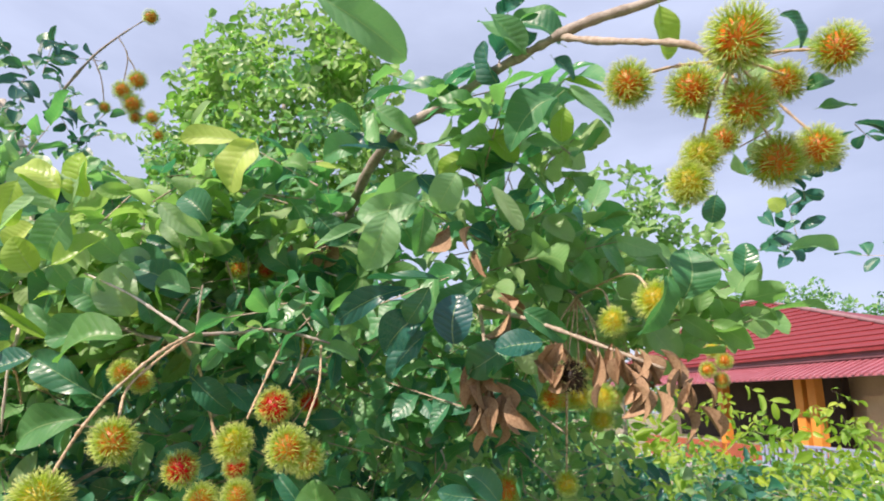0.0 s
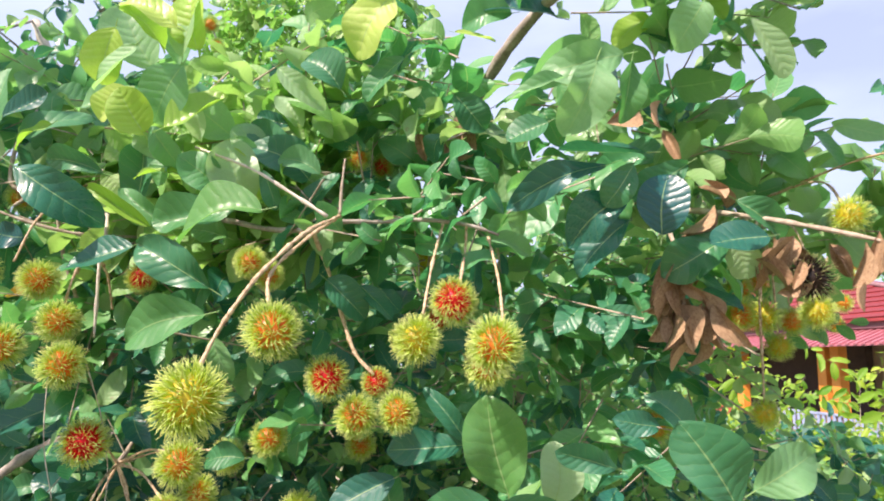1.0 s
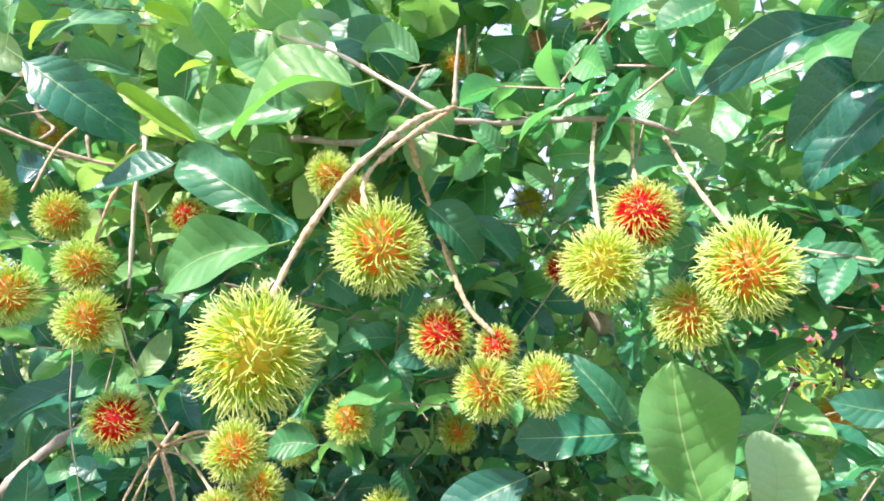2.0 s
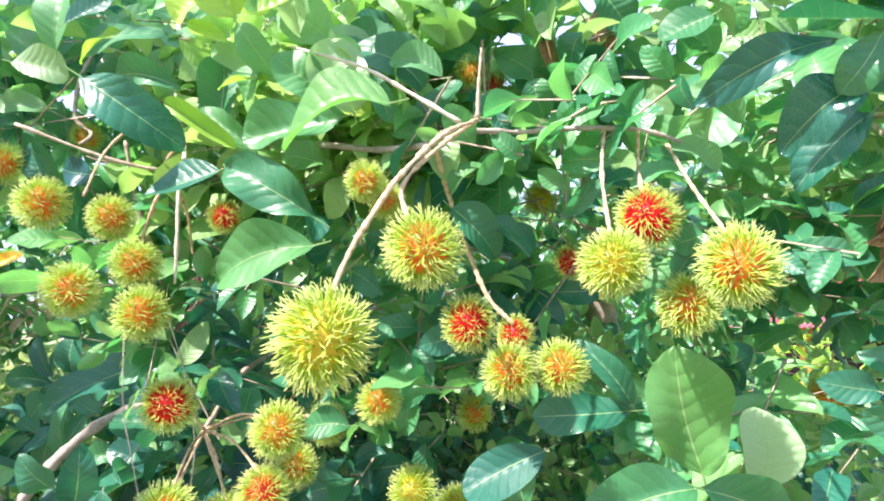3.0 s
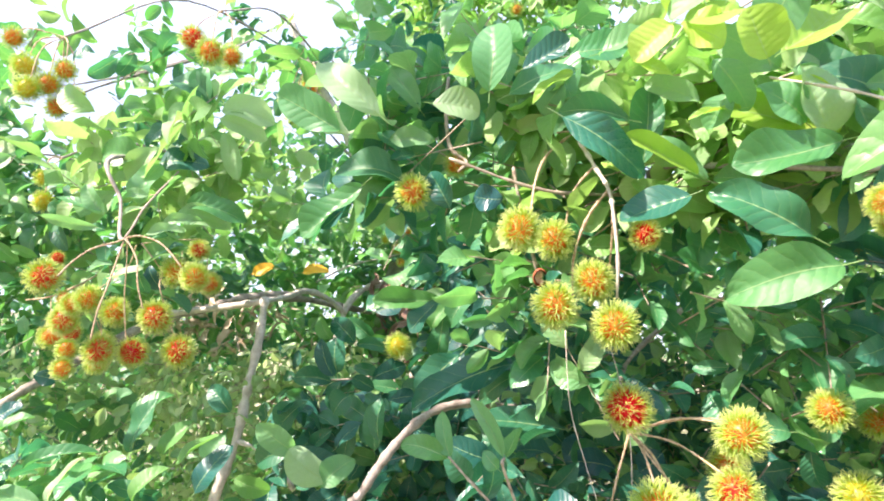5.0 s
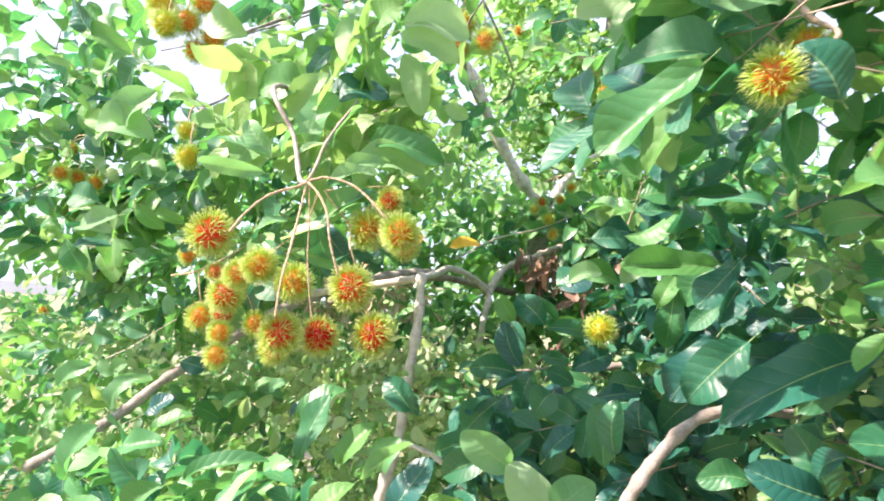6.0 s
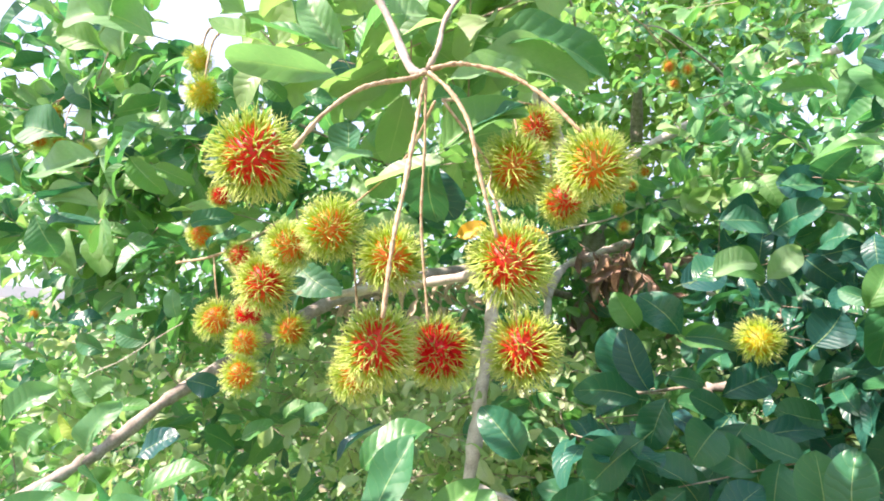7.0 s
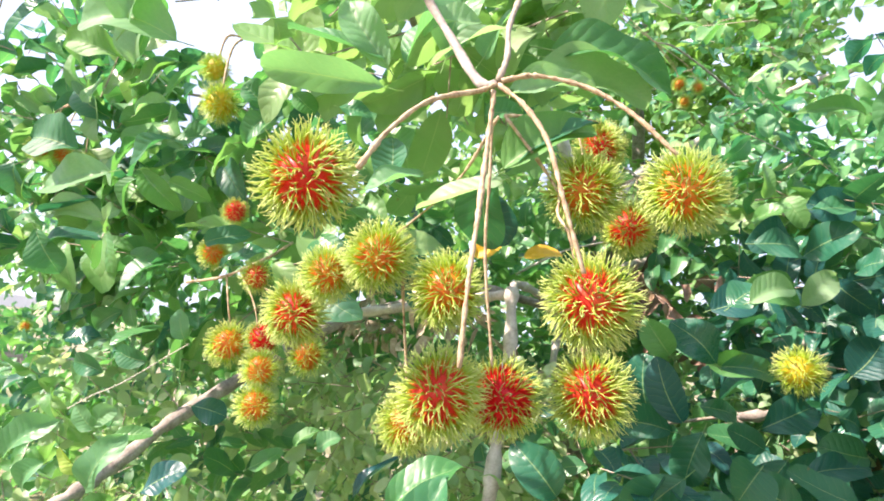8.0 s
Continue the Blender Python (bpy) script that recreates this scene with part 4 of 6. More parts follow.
rambutans("rambutans on the far bough", "on the far bough", [
    (-1.638, 2.844, 2.518, 0.064, 0.60),
    (-1.577, 2.881, 2.513, 0.060, 0.35),
    (-1.627, 2.917, 2.478, 0.062, 0.50),
    (-1.830, 2.150, 2.482, 0.056, 0.60),
    (-1.799, 2.273, 2.557, 0.053, 0.40),
], False, tree_b, (-1.44, 3.26, 2.5))
rambutans("rambutans on the far shrub", "on the far shrub", [
    (-4.706, 2.179, 1.392, 0.070, 0.60),
    (-4.694, 2.277, 1.543, 0.061, 0.50),
    (-4.351, 2.381, 1.433, 0.064, 0.55),
    (-4.386, 2.469, 1.482, 0.061, 0.40),
], False)
rambutans("rambutans in the crown", "among sunlit leaves", [
    (-2.593, 1.177, 1.805, 0.056, 0.50),
    (-2.607, 1.227, 1.807, 0.052, 0.60),
    (-2.567, 1.253, 1.793, 0.052, 0.70),
    (-2.725, 1.257, 1.907, 0.046, 0.60),
], False, tree_b, (-2.3, 2.0, 1.95))
rambutans("rambutans against the sky", "against the sky", [
    (-1.134, 1.617, 2.550, 0.067, 0.60),
    (-1.087, 1.615, 2.582, 0.067, 0.50),
    (-1.103, 1.632, 2.510, 0.074, 0.40),
    (-1.190, 1.624, 2.497, 0.042, 0.50),
    (-1.045, 1.568, 2.773, 0.053, 0.60),
    (-1.094, 1.644, 2.470, 0.046, 0.60),
    (-1.042, 1.651, 2.471, 0.053, 0.60),
    (-1.023, 1.668, 2.418, 0.042, 0.60),
], False)
stem("twig", tree_b, [(-1.356, 1.604, 2.492), (-1.303, 1.592, 2.562), (-1.225, 1.579, 2.649), (-1.146, 1.572, 2.711), (-1.055, 1.568, 2.770)], 0.005, 0.002, BARK, sides=6)
stem("fruit_stalk", tree_b, [(-1.146, 1.572, 2.711), (-1.118, 1.592, 2.652), (-1.134, 1.615, 2.558)], 0.0024, 0.0018, BARK, sides=5)
stem("fruit_stalk", tree_b, [(-1.118, 1.592, 2.652), (-1.097, 1.603, 2.619), (-1.087, 1.615, 2.582)], 0.0024, 0.0018, BARK, sides=5)
stem("fruit_stalk", tree_b, [(-1.134, 1.615, 2.558), (-1.122, 1.623, 2.533), (-1.103, 1.631, 2.514)], 0.0024, 0.0018, BARK, sides=5)
stem("fruit_stalk", tree_b, [(-1.103, 1.631, 2.514), (-1.094, 1.639, 2.490), (-1.094, 1.644, 2.470)], 0.0024, 0.0018, BARK, sides=5)
stem("fruit_stalk", tree_b, [(-1.094, 1.641, 2.483), (-1.070, 1.646, 2.476), (-1.045, 1.650, 2.471)], 0.0024, 0.0018, BARK, sides=5)
stem("fruit_stalk", tree_b, [(-1.045, 1.650, 2.471), (-1.031, 1.658, 2.448), (-1.024, 1.667, 2.421)], 0.0024, 0.0018, BARK, sides=5)
stem("fruit_stalk", tree_b, [(-1.225, 1.579, 2.649), (-1.199, 1.600, 2.582), (-1.190, 1.623, 2.502)], 0.0024, 0.0018, BARK, sides=5)
burnt = holder("rambutan", (0.152, 0.93, 1.672))
burnt.scale = (0.025, 0.025, 0.025)
tagged(burnt, "dried black rambutan with shrivelled spines", "fruit")
for nm, me in zip(("rind", "spiny_coat"), BURNT_FRUIT):
    new(nm, me).parent = burnt

# ---- dead leaves on the drooping bough ----
dead_rng = random.Random(4)


def dead_spray(at, count, spread, size, down=1.0):
    a = Vector(at)
    for _ in range(count):
        b = a + Vector((dead_rng.uniform(-1, 1) * spread, dead_rng.uniform(-1, 1) * spread * 0.5, dead_rng.uniform(-1.2, 0.5) * spread))
        d = Vector((dead_rng.uniform(-0.5, 0.5), dead_rng.uniform(-0.4, 0.3), -down * dead_rng.uniform(0.5, 1.2))).normalized()
        L = size * dead_rng.uniform(0.7, 1.2)
        place_leaf("dead_leaf", DEAD_SHAPES[dead_rng.randrange(6)], b, b + d * L, L * dead_rng.uniform(0.30, 0.44), dead_rng.uniform(-70, 70), tree_a)


stem("twig", tree_a, [(-0.012, 1.273, 1.857), (0.020, 1.073, 1.789), (0.036, 0.995, 1.711), (0.045, 0.998, 1.612)], 0.004, 0.002, TWIG)
stem("twig", tree_a, [(0.020, 1.073, 1.789), (0.105, 0.973, 1.751), (0.184, 0.897, 1.711), (0.254, 0.867, 1.681)], 0.004, 0.002, TWIG)
dead_spray((0.032, 0.993, 1.712), 6, 0.016, 0.050)
dead_spray((0.036, 0.990, 1.688), 8, 0.018, 0.056)
dead_spray((0.042, 0.990, 1.662), 9, 0.019, 0.052)
dead_spray((0.050, 0.988, 1.640), 8, 0.019, 0.052)
dead_spray((0.125, 0.950, 1.715), 5, 0.03, 0.050, 0.6)
dead_spray((0.160, 0.920, 1.712), 6, 0.028, 0.043, 0.7)
dead_spray((0.200, 0.890, 1.700), 9, 0.030, 0.045, 0.8)
dead_spray((0.240, 0.875, 1.690), 9, 0.032, 0.046, 0.8)
dead_spray((0.275, 0.870, 1.672), 7, 0.03, 0.045, 0.7)
dead_spray((0.085, 0.965, 1.775), 4, 0.03, 0.050, 0.4)
dead_spray((-0.275, 1.06, 1.935), 4, 0.04, 0.055)
dead_spray((-0.005, 0.97, 1.885), 3, 0.03, 0.055)
dead_spray((-1.735, 2.47, 1.745), 6, 0.05, 0.10)
YELLOW_LEAF = plain("yellow_leaf", [(0.3, (0.70, 0.36, 0.02)), (0.7, (0.85, 0.52, 0.04))], 40, 0.5)
yl = place_leaf("leaf", KEY_SHAPES[2][2].copy(), (-1.895, 2.02, 1.722), (-1.80, 2.03, 1.738), 0.056, -8, tree_b)
yl.data.materials.clear()
yl.data.materials.append(YELLOW_LEAF)
tagged(yl, "single yellowed leaf")

for b, e in (((-1.922, 1.781, 1.686), (-1.860, 1.794, 1.717)),):
    other = place_leaf("leaf", yl.data, b, e, 0.045, 20, tree_b)
    tagged(other, "single yellowed leaf")

# ---- an opened fruit shell left on its stalk ----
shell = holder("fruit_shell", (-0.795, 1.038, 1.605))
tagged(shell, "opened red-brown rambutan shell with a pale lining", "fruit shell")
SHELL = plain("shell_skin", [(0.3, (0.22, 0.05, 0.02)), (0.7, (0.42, 0.12, 0.05))], 200, 0.7)
LINING = plain("shell_lining", [(0.3, (0.62, 0.42, 0.26)), (0.7, (0.75, 0.58, 0.40))], 120, 0.6)
for nm, radius, cut_at, mat in (("skin", 0.0105, 0.006, SHELL), ("lining", 0.0072, 0.0030, LINING)):
    bm = bmesh.new()
    bmesh.ops.create_icosphere(bm, subdivisions=3, radius=radius)
    gone = [v for v in bm.verts if v.co.y < -cut_at - 0.002 * noise.noise(v.co * 300)]
    bmesh.ops.delete(bm, geom=gone, context="VERTS")
    for v in bm.verts:
        v.co.z *= 1.25
    bm.transform(Matrix.Translation(shell.location) @ Matrix.Rotation(radians(12), 4, "X") @ Matrix.Rotation(radians(20), 4, "Z"))
    part(nm, bm, mat, shell, smooth=True)

# ---- large leaves near the path; their tones also imitate sun and shade ----
leaf = leaf_on(tree_a)
leaf(0.231, 0.688, 2.046,  0.244, 0.717, 1.999, 0.040, 0, 3)
leaf(0.349, 0.683, 2.026,  0.374, 0.692, 1.994, 0.032, 0, 1)
leaf(0.388, 0.719, 1.937,  0.425, 0.720, 1.942, 0.023, 0, 1)
leaf(0.377, 0.714, 1.956,  0.400, 0.707, 1.969, 0.024, 0, 1)
leaf(0.144, 0.761, 1.998,  0.196, 0.776, 1.958, 0.018, 20, 2)
leaf(0.048, 0.780, 2.117,  0.091, 0.809, 2.078, 0.034, 0, 2)
leaf(0.143, 0.826, 2.006,  0.141, 0.846, 1.967, 0.034, 0, 3)
leaf(0.074, 0.828, 2.137,  0.145, 0.815, 2.150, 0.040, 0, 1)
leaf(0.313, 0.813, 1.879,  0.309, 0.825, 1.848, 0.029, 0, 1)
leaf(0.411, 0.887, 1.880,  0.406, 0.882, 1.900, 0.025, 0, 3)
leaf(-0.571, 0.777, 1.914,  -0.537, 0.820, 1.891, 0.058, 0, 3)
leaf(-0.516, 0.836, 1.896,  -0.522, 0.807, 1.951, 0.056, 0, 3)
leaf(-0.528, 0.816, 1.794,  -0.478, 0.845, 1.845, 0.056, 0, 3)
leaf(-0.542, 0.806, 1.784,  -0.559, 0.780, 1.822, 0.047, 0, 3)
leaf(-0.472, 0.911, 1.742,  -0.491, 0.883, 1.811, 0.063, 0, 2)
leaf(-0.495, 0.892, 1.751,  -0.533, 0.856, 1.780, 0.046, 0, 2)
leaf(-0.411, 0.945, 1.782,  -0.468, 0.900, 1.815, 0.056, 0, 1)
leaf(-0.132, 0.650, 2.053,  -0.036, 0.680, 1.992, 0.042, 25, 2)
leaf(-0.001, 0.900, 2.080,  -0.141, 0.881, 2.084, 0.035, 30, 0)
leaf(-0.137, 0.936, 2.077,  -0.071, 0.954, 2.041, 0.042, 0, 2)
leaf(-0.318, 0.915, 2.015,  -0.366, 0.928, 1.942, 0.074, 0, 3)
leaf(-0.342, 0.925, 2.020,  -0.440, 0.910, 2.027, 0.028, 20, 3)
leaf(-0.108, 1.003, 2.036,  -0.209, 0.985, 2.055, 0.045, 20, 0)
leaf(0.132, 0.828, 2.027,  0.063, 0.834, 1.972, 0.064, 0, 1)
leaf(0.138, 0.858, 2.032,  0.141, 0.874, 1.977, 0.032, 0, 2)
leaf(-0.067, 0.972, 1.977,  -0.133, 0.978, 1.924, 0.055, -30, 2)
leaf(-0.072, 0.970, 1.981,  -0.019, 0.990, 1.932, 0.046, 0, 0)
leaf(-0.006, 0.977, 1.988,  0.077, 0.984, 2.003, 0.057, 10, 0)
leaf(0.085, 0.939, 1.978,  0.147, 0.963, 1.920, 0.022, 0, 2)
leaf(0.313, 0.970, 1.784,  0.325, 0.953, 1.852, 0.064, 0, 0)
leaf(0.434, 1.075, 1.840,  0.438, 1.061, 1.891, 0.040, 0, 0)
leaf(0.245, 0.776, 1.772,  0.221, 0.790, 1.707, 0.042, -30, 1)
leaf(0.504, 1.072, 1.884,  0.587, 1.080, 1.894, 0.023, 0, 2)
leaf(0.084, 0.956, 1.724,  0.010, 0.959, 1.677, 0.053, 0, 0)
leaf(0.092, 0.947, 1.762,  0.158, 0.965, 1.726, 0.036, 0, 1)
leaf(0.080, 0.955, 1.724,  0.107, 0.972, 1.676, 0.036, 0, 2)
leaf(0.034, 0.929, 1.798,  -0.028, 0.932, 1.758, 0.039, 0, 1)
leaf(-0.532, 0.831, 1.886,  -0.520, 0.814, 1.955, 0.048, 0, 2)
leaf(-0.505, 0.781, 1.891,  -0.566, 0.765, 1.921, 0.038, 0, 3)
leaf(-0.368, 0.906, 1.884,  -0.409, 0.889, 1.927, 0.047, 0, 1)
leaf(-0.303, 0.949, 1.949,  -0.360, 0.955, 1.900, 0.042, 0, 0)
leaf(-0.593, 0.874, 1.894,  -0.632, 0.848, 1.969, 0.062, 0, 2)
leaf(-0.566, 0.876, 1.898,  -0.541, 0.859, 1.971, 0.051, 0, 2)
leaf(-0.624, 0.876, 1.869,  -0.665, 0.880, 1.835, 0.042, 0, 3)
leaf(-0.615, 0.877, 1.869,  -0.566, 0.888, 1.854, 0.050, 0, 3)
leaf(-0.611, 0.877, 1.873,  -0.549, 0.882, 1.883, 0.043, 0, 3)
leaf(-0.463, 0.931, 1.745,  -0.513, 0.907, 1.808, 0.051, 0, 3)
leaf(-0.476, 0.928, 1.749,  -0.570, 0.905, 1.790, 0.043, 0, 3)
leaf(-0.470, 0.883, 1.726,  -0.567, 0.876, 1.704, 0.052, 0, 1)
leaf(-0.444, 0.950, 1.800,  -0.491, 0.928, 1.857, 0.045, 0, 1)
leaf(-0.430, 0.971, 1.805,  -0.473, 0.954, 1.846, 0.039, 0, 3)
leaf(-0.605, 0.814, 1.914,  -0.625, 0.828, 1.853, 0.044, 0, 3)
leaf(-0.059, 0.918, 1.988,  0.004, 0.917, 2.022, 0.035, 0, 2)
leaf(0.032, 0.867, 2.027,  -0.037, 0.853, 2.046, 0.036, 0, 1)
leaf(0.146, 0.869, 2.073,  0.203, 0.881, 2.059, 0.020, 0, 3)
leaf(0.149, 0.873, 2.060,  0.220, 0.894, 2.018, 0.030, 0, 2)
leaf(0.004, 0.972, 2.010,  -0.038, 0.976, 1.976, 0.042, 0, 3)
leaf(0.096, 0.809, 2.078,  0.036, 0.789, 2.126, 0.034, 0, 2)
leaf(0.140, 0.811, 2.093,  0.086, 0.795, 2.127, 0.045, 0, 1)
leaf(0.131, 0.815, 2.073,  0.162, 0.825, 2.052, 0.034, 0, 0)
leaf(0.042, 0.921, 2.027,  0.083, 0.938, 1.981, 0.043, 0, 3)
leaf(-0.170, 0.994, 2.038,  -0.238, 0.989, 2.026, 0.048, 0, 2)
leaf(-0.172, 0.987, 2.065,  -0.220, 0.971, 2.101, 0.032, 0, 1)
leaf(-0.246, 0.992, 2.009,  -0.190, 1.001, 2.002, 0.024, 0, 3)
leaf(-0.260, 0.993, 2.000,  -0.301, 0.983, 2.016, 0.037, 0, 1)
leaf(-0.320, 1.015, 1.890,  -0.356, 1.005, 1.907, 0.046, 0, 1)
leaf(-0.246, 1.014, 1.929,  -0.200, 1.032, 1.885, 0.052, 0, 0)
leaf(-0.117, 1.039, 1.897,  -0.172, 1.040, 1.868, 0.052, 0, 0)
leaf(0.005, 1.021, 1.909,  0.059, 1.032, 1.893, 0.045, 0, 0)
leaf(-0.045, 0.853, 1.890,  -0.129, 0.845, 1.868, 0.046, -40, 2)
leaf(0.011, 0.778, 1.897,  -0.013, 0.783, 1.856, 0.040, -20, 2)
leaf(0.052, 0.786, 1.884,  0.088, 0.802, 1.834, 0.018, 0, 2)
leaf(-0.039, 0.855, 1.884,  -0.049, 0.867, 1.818, 0.036, -20, 1)
leaf(0.116, 0.933, 1.717,  0.052, 0.926, 1.704, 0.047, 0, 0)
leaf(0.016, 0.762, 1.472,  -0.024, 0.744, 1.530, 0.046, 0, 1)
leaf(0.036, 0.783, 1.481,  0.086, 0.784, 1.514, 0.039, 0, 2)
leaf(-0.399, 0.799, 1.705,  -0.487, 0.785, 1.685, 0.058, 0, 1)
leaf(-0.477, 0.854, 1.602,  -0.572, 0.841, 1.573, 0.055, 0, 1)
leaf(-0.493, 0.888, 1.633,  -0.579, 0.861, 1.682, 0.050, 0, 0)
leaf(-0.604, 0.901, 1.681,  -0.676, 0.893, 1.650, 0.054, 0, 0)
leaf(-0.735, 0.846, 1.764,  -0.641, 0.875, 1.709, 0.056, 0, 0)
leaf(-0.583, 0.866, 1.819,  -0.545, 0.883, 1.768, 0.033, 0, 2)
leaf(-0.513, 0.930, 1.831,  -0.569, 0.911, 1.874, 0.053, 0, 2)
leaf(-0.457, 0.948, 1.797,  -0.508, 0.928, 1.849, 0.045, 0, 2)
leaf(-0.453, 0.901, 1.777,  -0.436, 0.913, 1.731, 0.023, 0, 1)
leaf(-0.387, 0.914, 1.779,  -0.435, 0.900, 1.799, 0.031, 0, 2)
leaf(-0.422, 0.946, 1.732,  -0.377, 0.945, 1.791, 0.041, 0, 1)
leaf(-0.378, 0.936, 1.669,  -0.350, 0.935, 1.705, 0.033, 0, 1)
leaf(-0.375, 0.939, 1.656,  -0.324, 0.957, 1.617, 0.042, 0, 1)
leaf(-0.324, 1.002, 1.654,  -0.297, 1.012, 1.629, 0.030, 0, 0)
leaf(-0.154, 0.944, 1.432,  -0.180, 0.919, 1.534, 0.073, 0, 1)
leaf(-0.104, 0.966, 1.422,  -0.102, 0.955, 1.483, 0.049, 0, 2)
leaf(-0.069, 0.763, 1.492,  -0.115, 0.752, 1.503, 0.021, 10, 1)
leaf(-0.207, 0.977, 1.475,  -0.294, 0.960, 1.467, 0.042, 20, 0)
leaf(-0.205, 0.976, 1.480,  -0.251, 0.956, 1.534, 0.026, 0, 1)
leaf(-0.496, 1.029, 1.432,  -0.551, 1.019, 1.428, 0.038, 0, 1)
leaf(-0.583, 1.007, 1.896,  -0.509, 1.026, 1.877, 0.027, 0, 2)
leaf(-0.020, 0.883, 1.792,  -0.113, 0.865, 1.785, 0.027, 0, 0)
leaf(-0.060, 0.886, 1.783,  -0.165, 0.873, 1.741, 0.031, 5, 0)
leaf(-0.033, 0.882, 1.780,  -0.062, 0.885, 1.735, 0.037, 0, 0)
leaf(-0.001, 0.902, 1.709,  0.006, 0.891, 1.774, 0.057, 0, 0)
leaf(-0.037, 0.898, 1.750,  -0.099, 0.894, 1.701, 0.047, -10, 0)
leaf(-0.032, 0.903, 1.728,  -0.092, 0.901, 1.671, 0.037, 0, 0)
leaf(-0.121, 0.926, 1.728,  -0.160, 0.912, 1.761, 0.025, 0, 2)
leaf(-0.183, 0.918, 1.705,  -0.134, 0.930, 1.693, 0.021, 0, 2)
leaf(-0.339, 0.929, 1.748,  -0.322, 0.939, 1.717, 0.021, 0, 0)
leaf(-0.305, 0.978, 1.802,  -0.292, 0.988, 1.765, 0.035, 0, 1)
leaf(-0.256, 0.997, 1.865,  -0.273, 1.001, 1.828, 0.036, 0, 1)
leaf(-0.703, 0.887, 1.852,  -0.630, 0.897, 1.876, 0.038, 0, 2)
leaf(-0.789, 0.873, 1.835,  -0.734, 0.878, 1.866, 0.030, 0, 0)
leaf(-0.732, 0.885, 1.831,  -0.781, 0.881, 1.801, 0.022, 0, 3)
leaf(-0.661, 0.897, 1.843,  -0.621, 0.909, 1.826, 0.027, 0, 3)
leaf(-0.592, 0.940, 1.802,  -0.649, 0.923, 1.831, 0.025, 0, 2)
leaf(-0.668, 0.908, 1.776,  -0.747, 0.889, 1.794, 0.028, 0, 0)
leaf(-0.586, 0.938, 1.710,  -0.650, 0.915, 1.760, 0.028, 0, 2)
leaf(-0.597, 0.915, 1.708,  -0.672, 0.891, 1.753, 0.018, 0, 3)
leaf(-0.556, 0.891, 1.772,  -0.608, 0.881, 1.765, 0.013, 0, 3)
leaf(-0.436, 0.962, 1.857,  -0.469, 0.946, 1.902, 0.035, 0, 2)
leaf(-0.451, 0.958, 1.859,  -0.495, 0.947, 1.871, 0.023, 0, 0)
leaf(-0.398, 0.994, 1.890,  -0.365, 0.995, 1.923, 0.038, 0, 0)
leaf(-0.407, 0.998, 1.858,  -0.433, 0.988, 1.888, 0.025, 0, 2)
leaf(-0.525, 0.971, 1.710,  -0.573, 0.958, 1.724, 0.036, 0, 1)
leaf(-0.366, 0.994, 1.762,  -0.346, 0.991, 1.799, 0.030, 0, 1)
leaf(-0.840, 0.990, 1.707,  -0.880, 0.981, 1.711, 0.041, 0, 0)
leaf(-0.515, 0.812, 1.866,  -0.546, 0.813, 1.804, 0.051, 0, 2)
leaf(-0.581, 0.820, 1.895,  -0.623, 0.816, 1.842, 0.046, 0, 2)
leaf(-0.520, 0.844, 1.855,  -0.512, 0.856, 1.796, 0.029, 0, 2)
leaf(-0.843, 0.912, 1.831,  -0.841, 0.897, 1.924, 0.058, 0, 2)
leaf(-0.820, 0.919, 1.829,  -0.738, 0.935, 1.877, 0.048, 0, 0)
leaf(-1.005, 0.919, 1.817,  -1.094, 0.880, 1.897, 0.053, 0, 2)
leaf(-1.060, 0.907, 1.793,  -1.149, 0.872, 1.848, 0.051, 0, 2)
leaf(-0.933, 0.938, 1.834,  -0.869, 0.958, 1.826, 0.043, 0, 2)
leaf(-1.027, 0.929, 1.717,  -1.113, 0.917, 1.642, 0.051, 0, 1)
leaf(-0.453, 0.907, 1.913,  -0.396, 0.930, 1.872, 0.033, 0, 2)
leaf(-0.341, 0.961, 1.653,  -0.299, 0.979, 1.616, 0.032, 0, 1)
leaf(-0.569, 0.893, 1.790,  -0.588, 0.893, 1.755, 0.034, 0, 2)
leaf(-0.497, 0.909, 1.822,  -0.470, 0.923, 1.783, 0.034, 0, 2)
leaf(-0.166, 0.901, 1.430,  -0.254, 0.881, 1.398, 0.049, 0, 1)
leaf(-0.163, 0.903, 1.428,  -0.092, 0.927, 1.405, 0.049, 0, 1)
leaf(-0.283, 0.970, 1.434,  -0.354, 0.956, 1.392, 0.045, 0, 0)
leaf(-0.109, 0.808, 1.842,  -0.165, 0.796, 1.816, 0.021, 0, 2)
leaf(-0.077, 0.814, 1.863,  -0.099, 0.820, 1.789, 0.051, -30, 2)
leaf(-1.007, 1.012, 1.752,  -1.099, 0.963, 1.768, 0.062, 0, 1)
leaf(-1.007, 1.012, 1.748,  -1.095, 0.979, 1.666, 0.054, 0, 1)
leaf(-0.964, 1.024, 1.813,  -1.026, 0.992, 1.812, 0.040, 0, 2)
leaf(-0.990, 1.014, 1.789,  -1.023, 0.999, 1.776, 0.032, 0, 0)
leaf(-1.043, 1.029, 1.887,  -1.168, 0.961, 1.917, 0.047, 20, 2)
leaf(-1.004, 1.050, 1.878,  -1.053, 1.014, 1.952, 0.042, 0, 2)
leaf(-1.101, 1.060, 1.863,  -1.171, 1.025, 1.859, 0.040, 0, 2)
leaf(-0.924, 1.004, 1.699,  -0.954, 0.982, 1.748, 0.042, 0, 0)
leaf(-0.865, 1.069, 1.841,  -0.891, 1.045, 1.919, 0.070, 0, 1)
leaf(-0.657, 0.964, 1.738,  -0.650, 0.954, 1.832, 0.042, 0, 0)
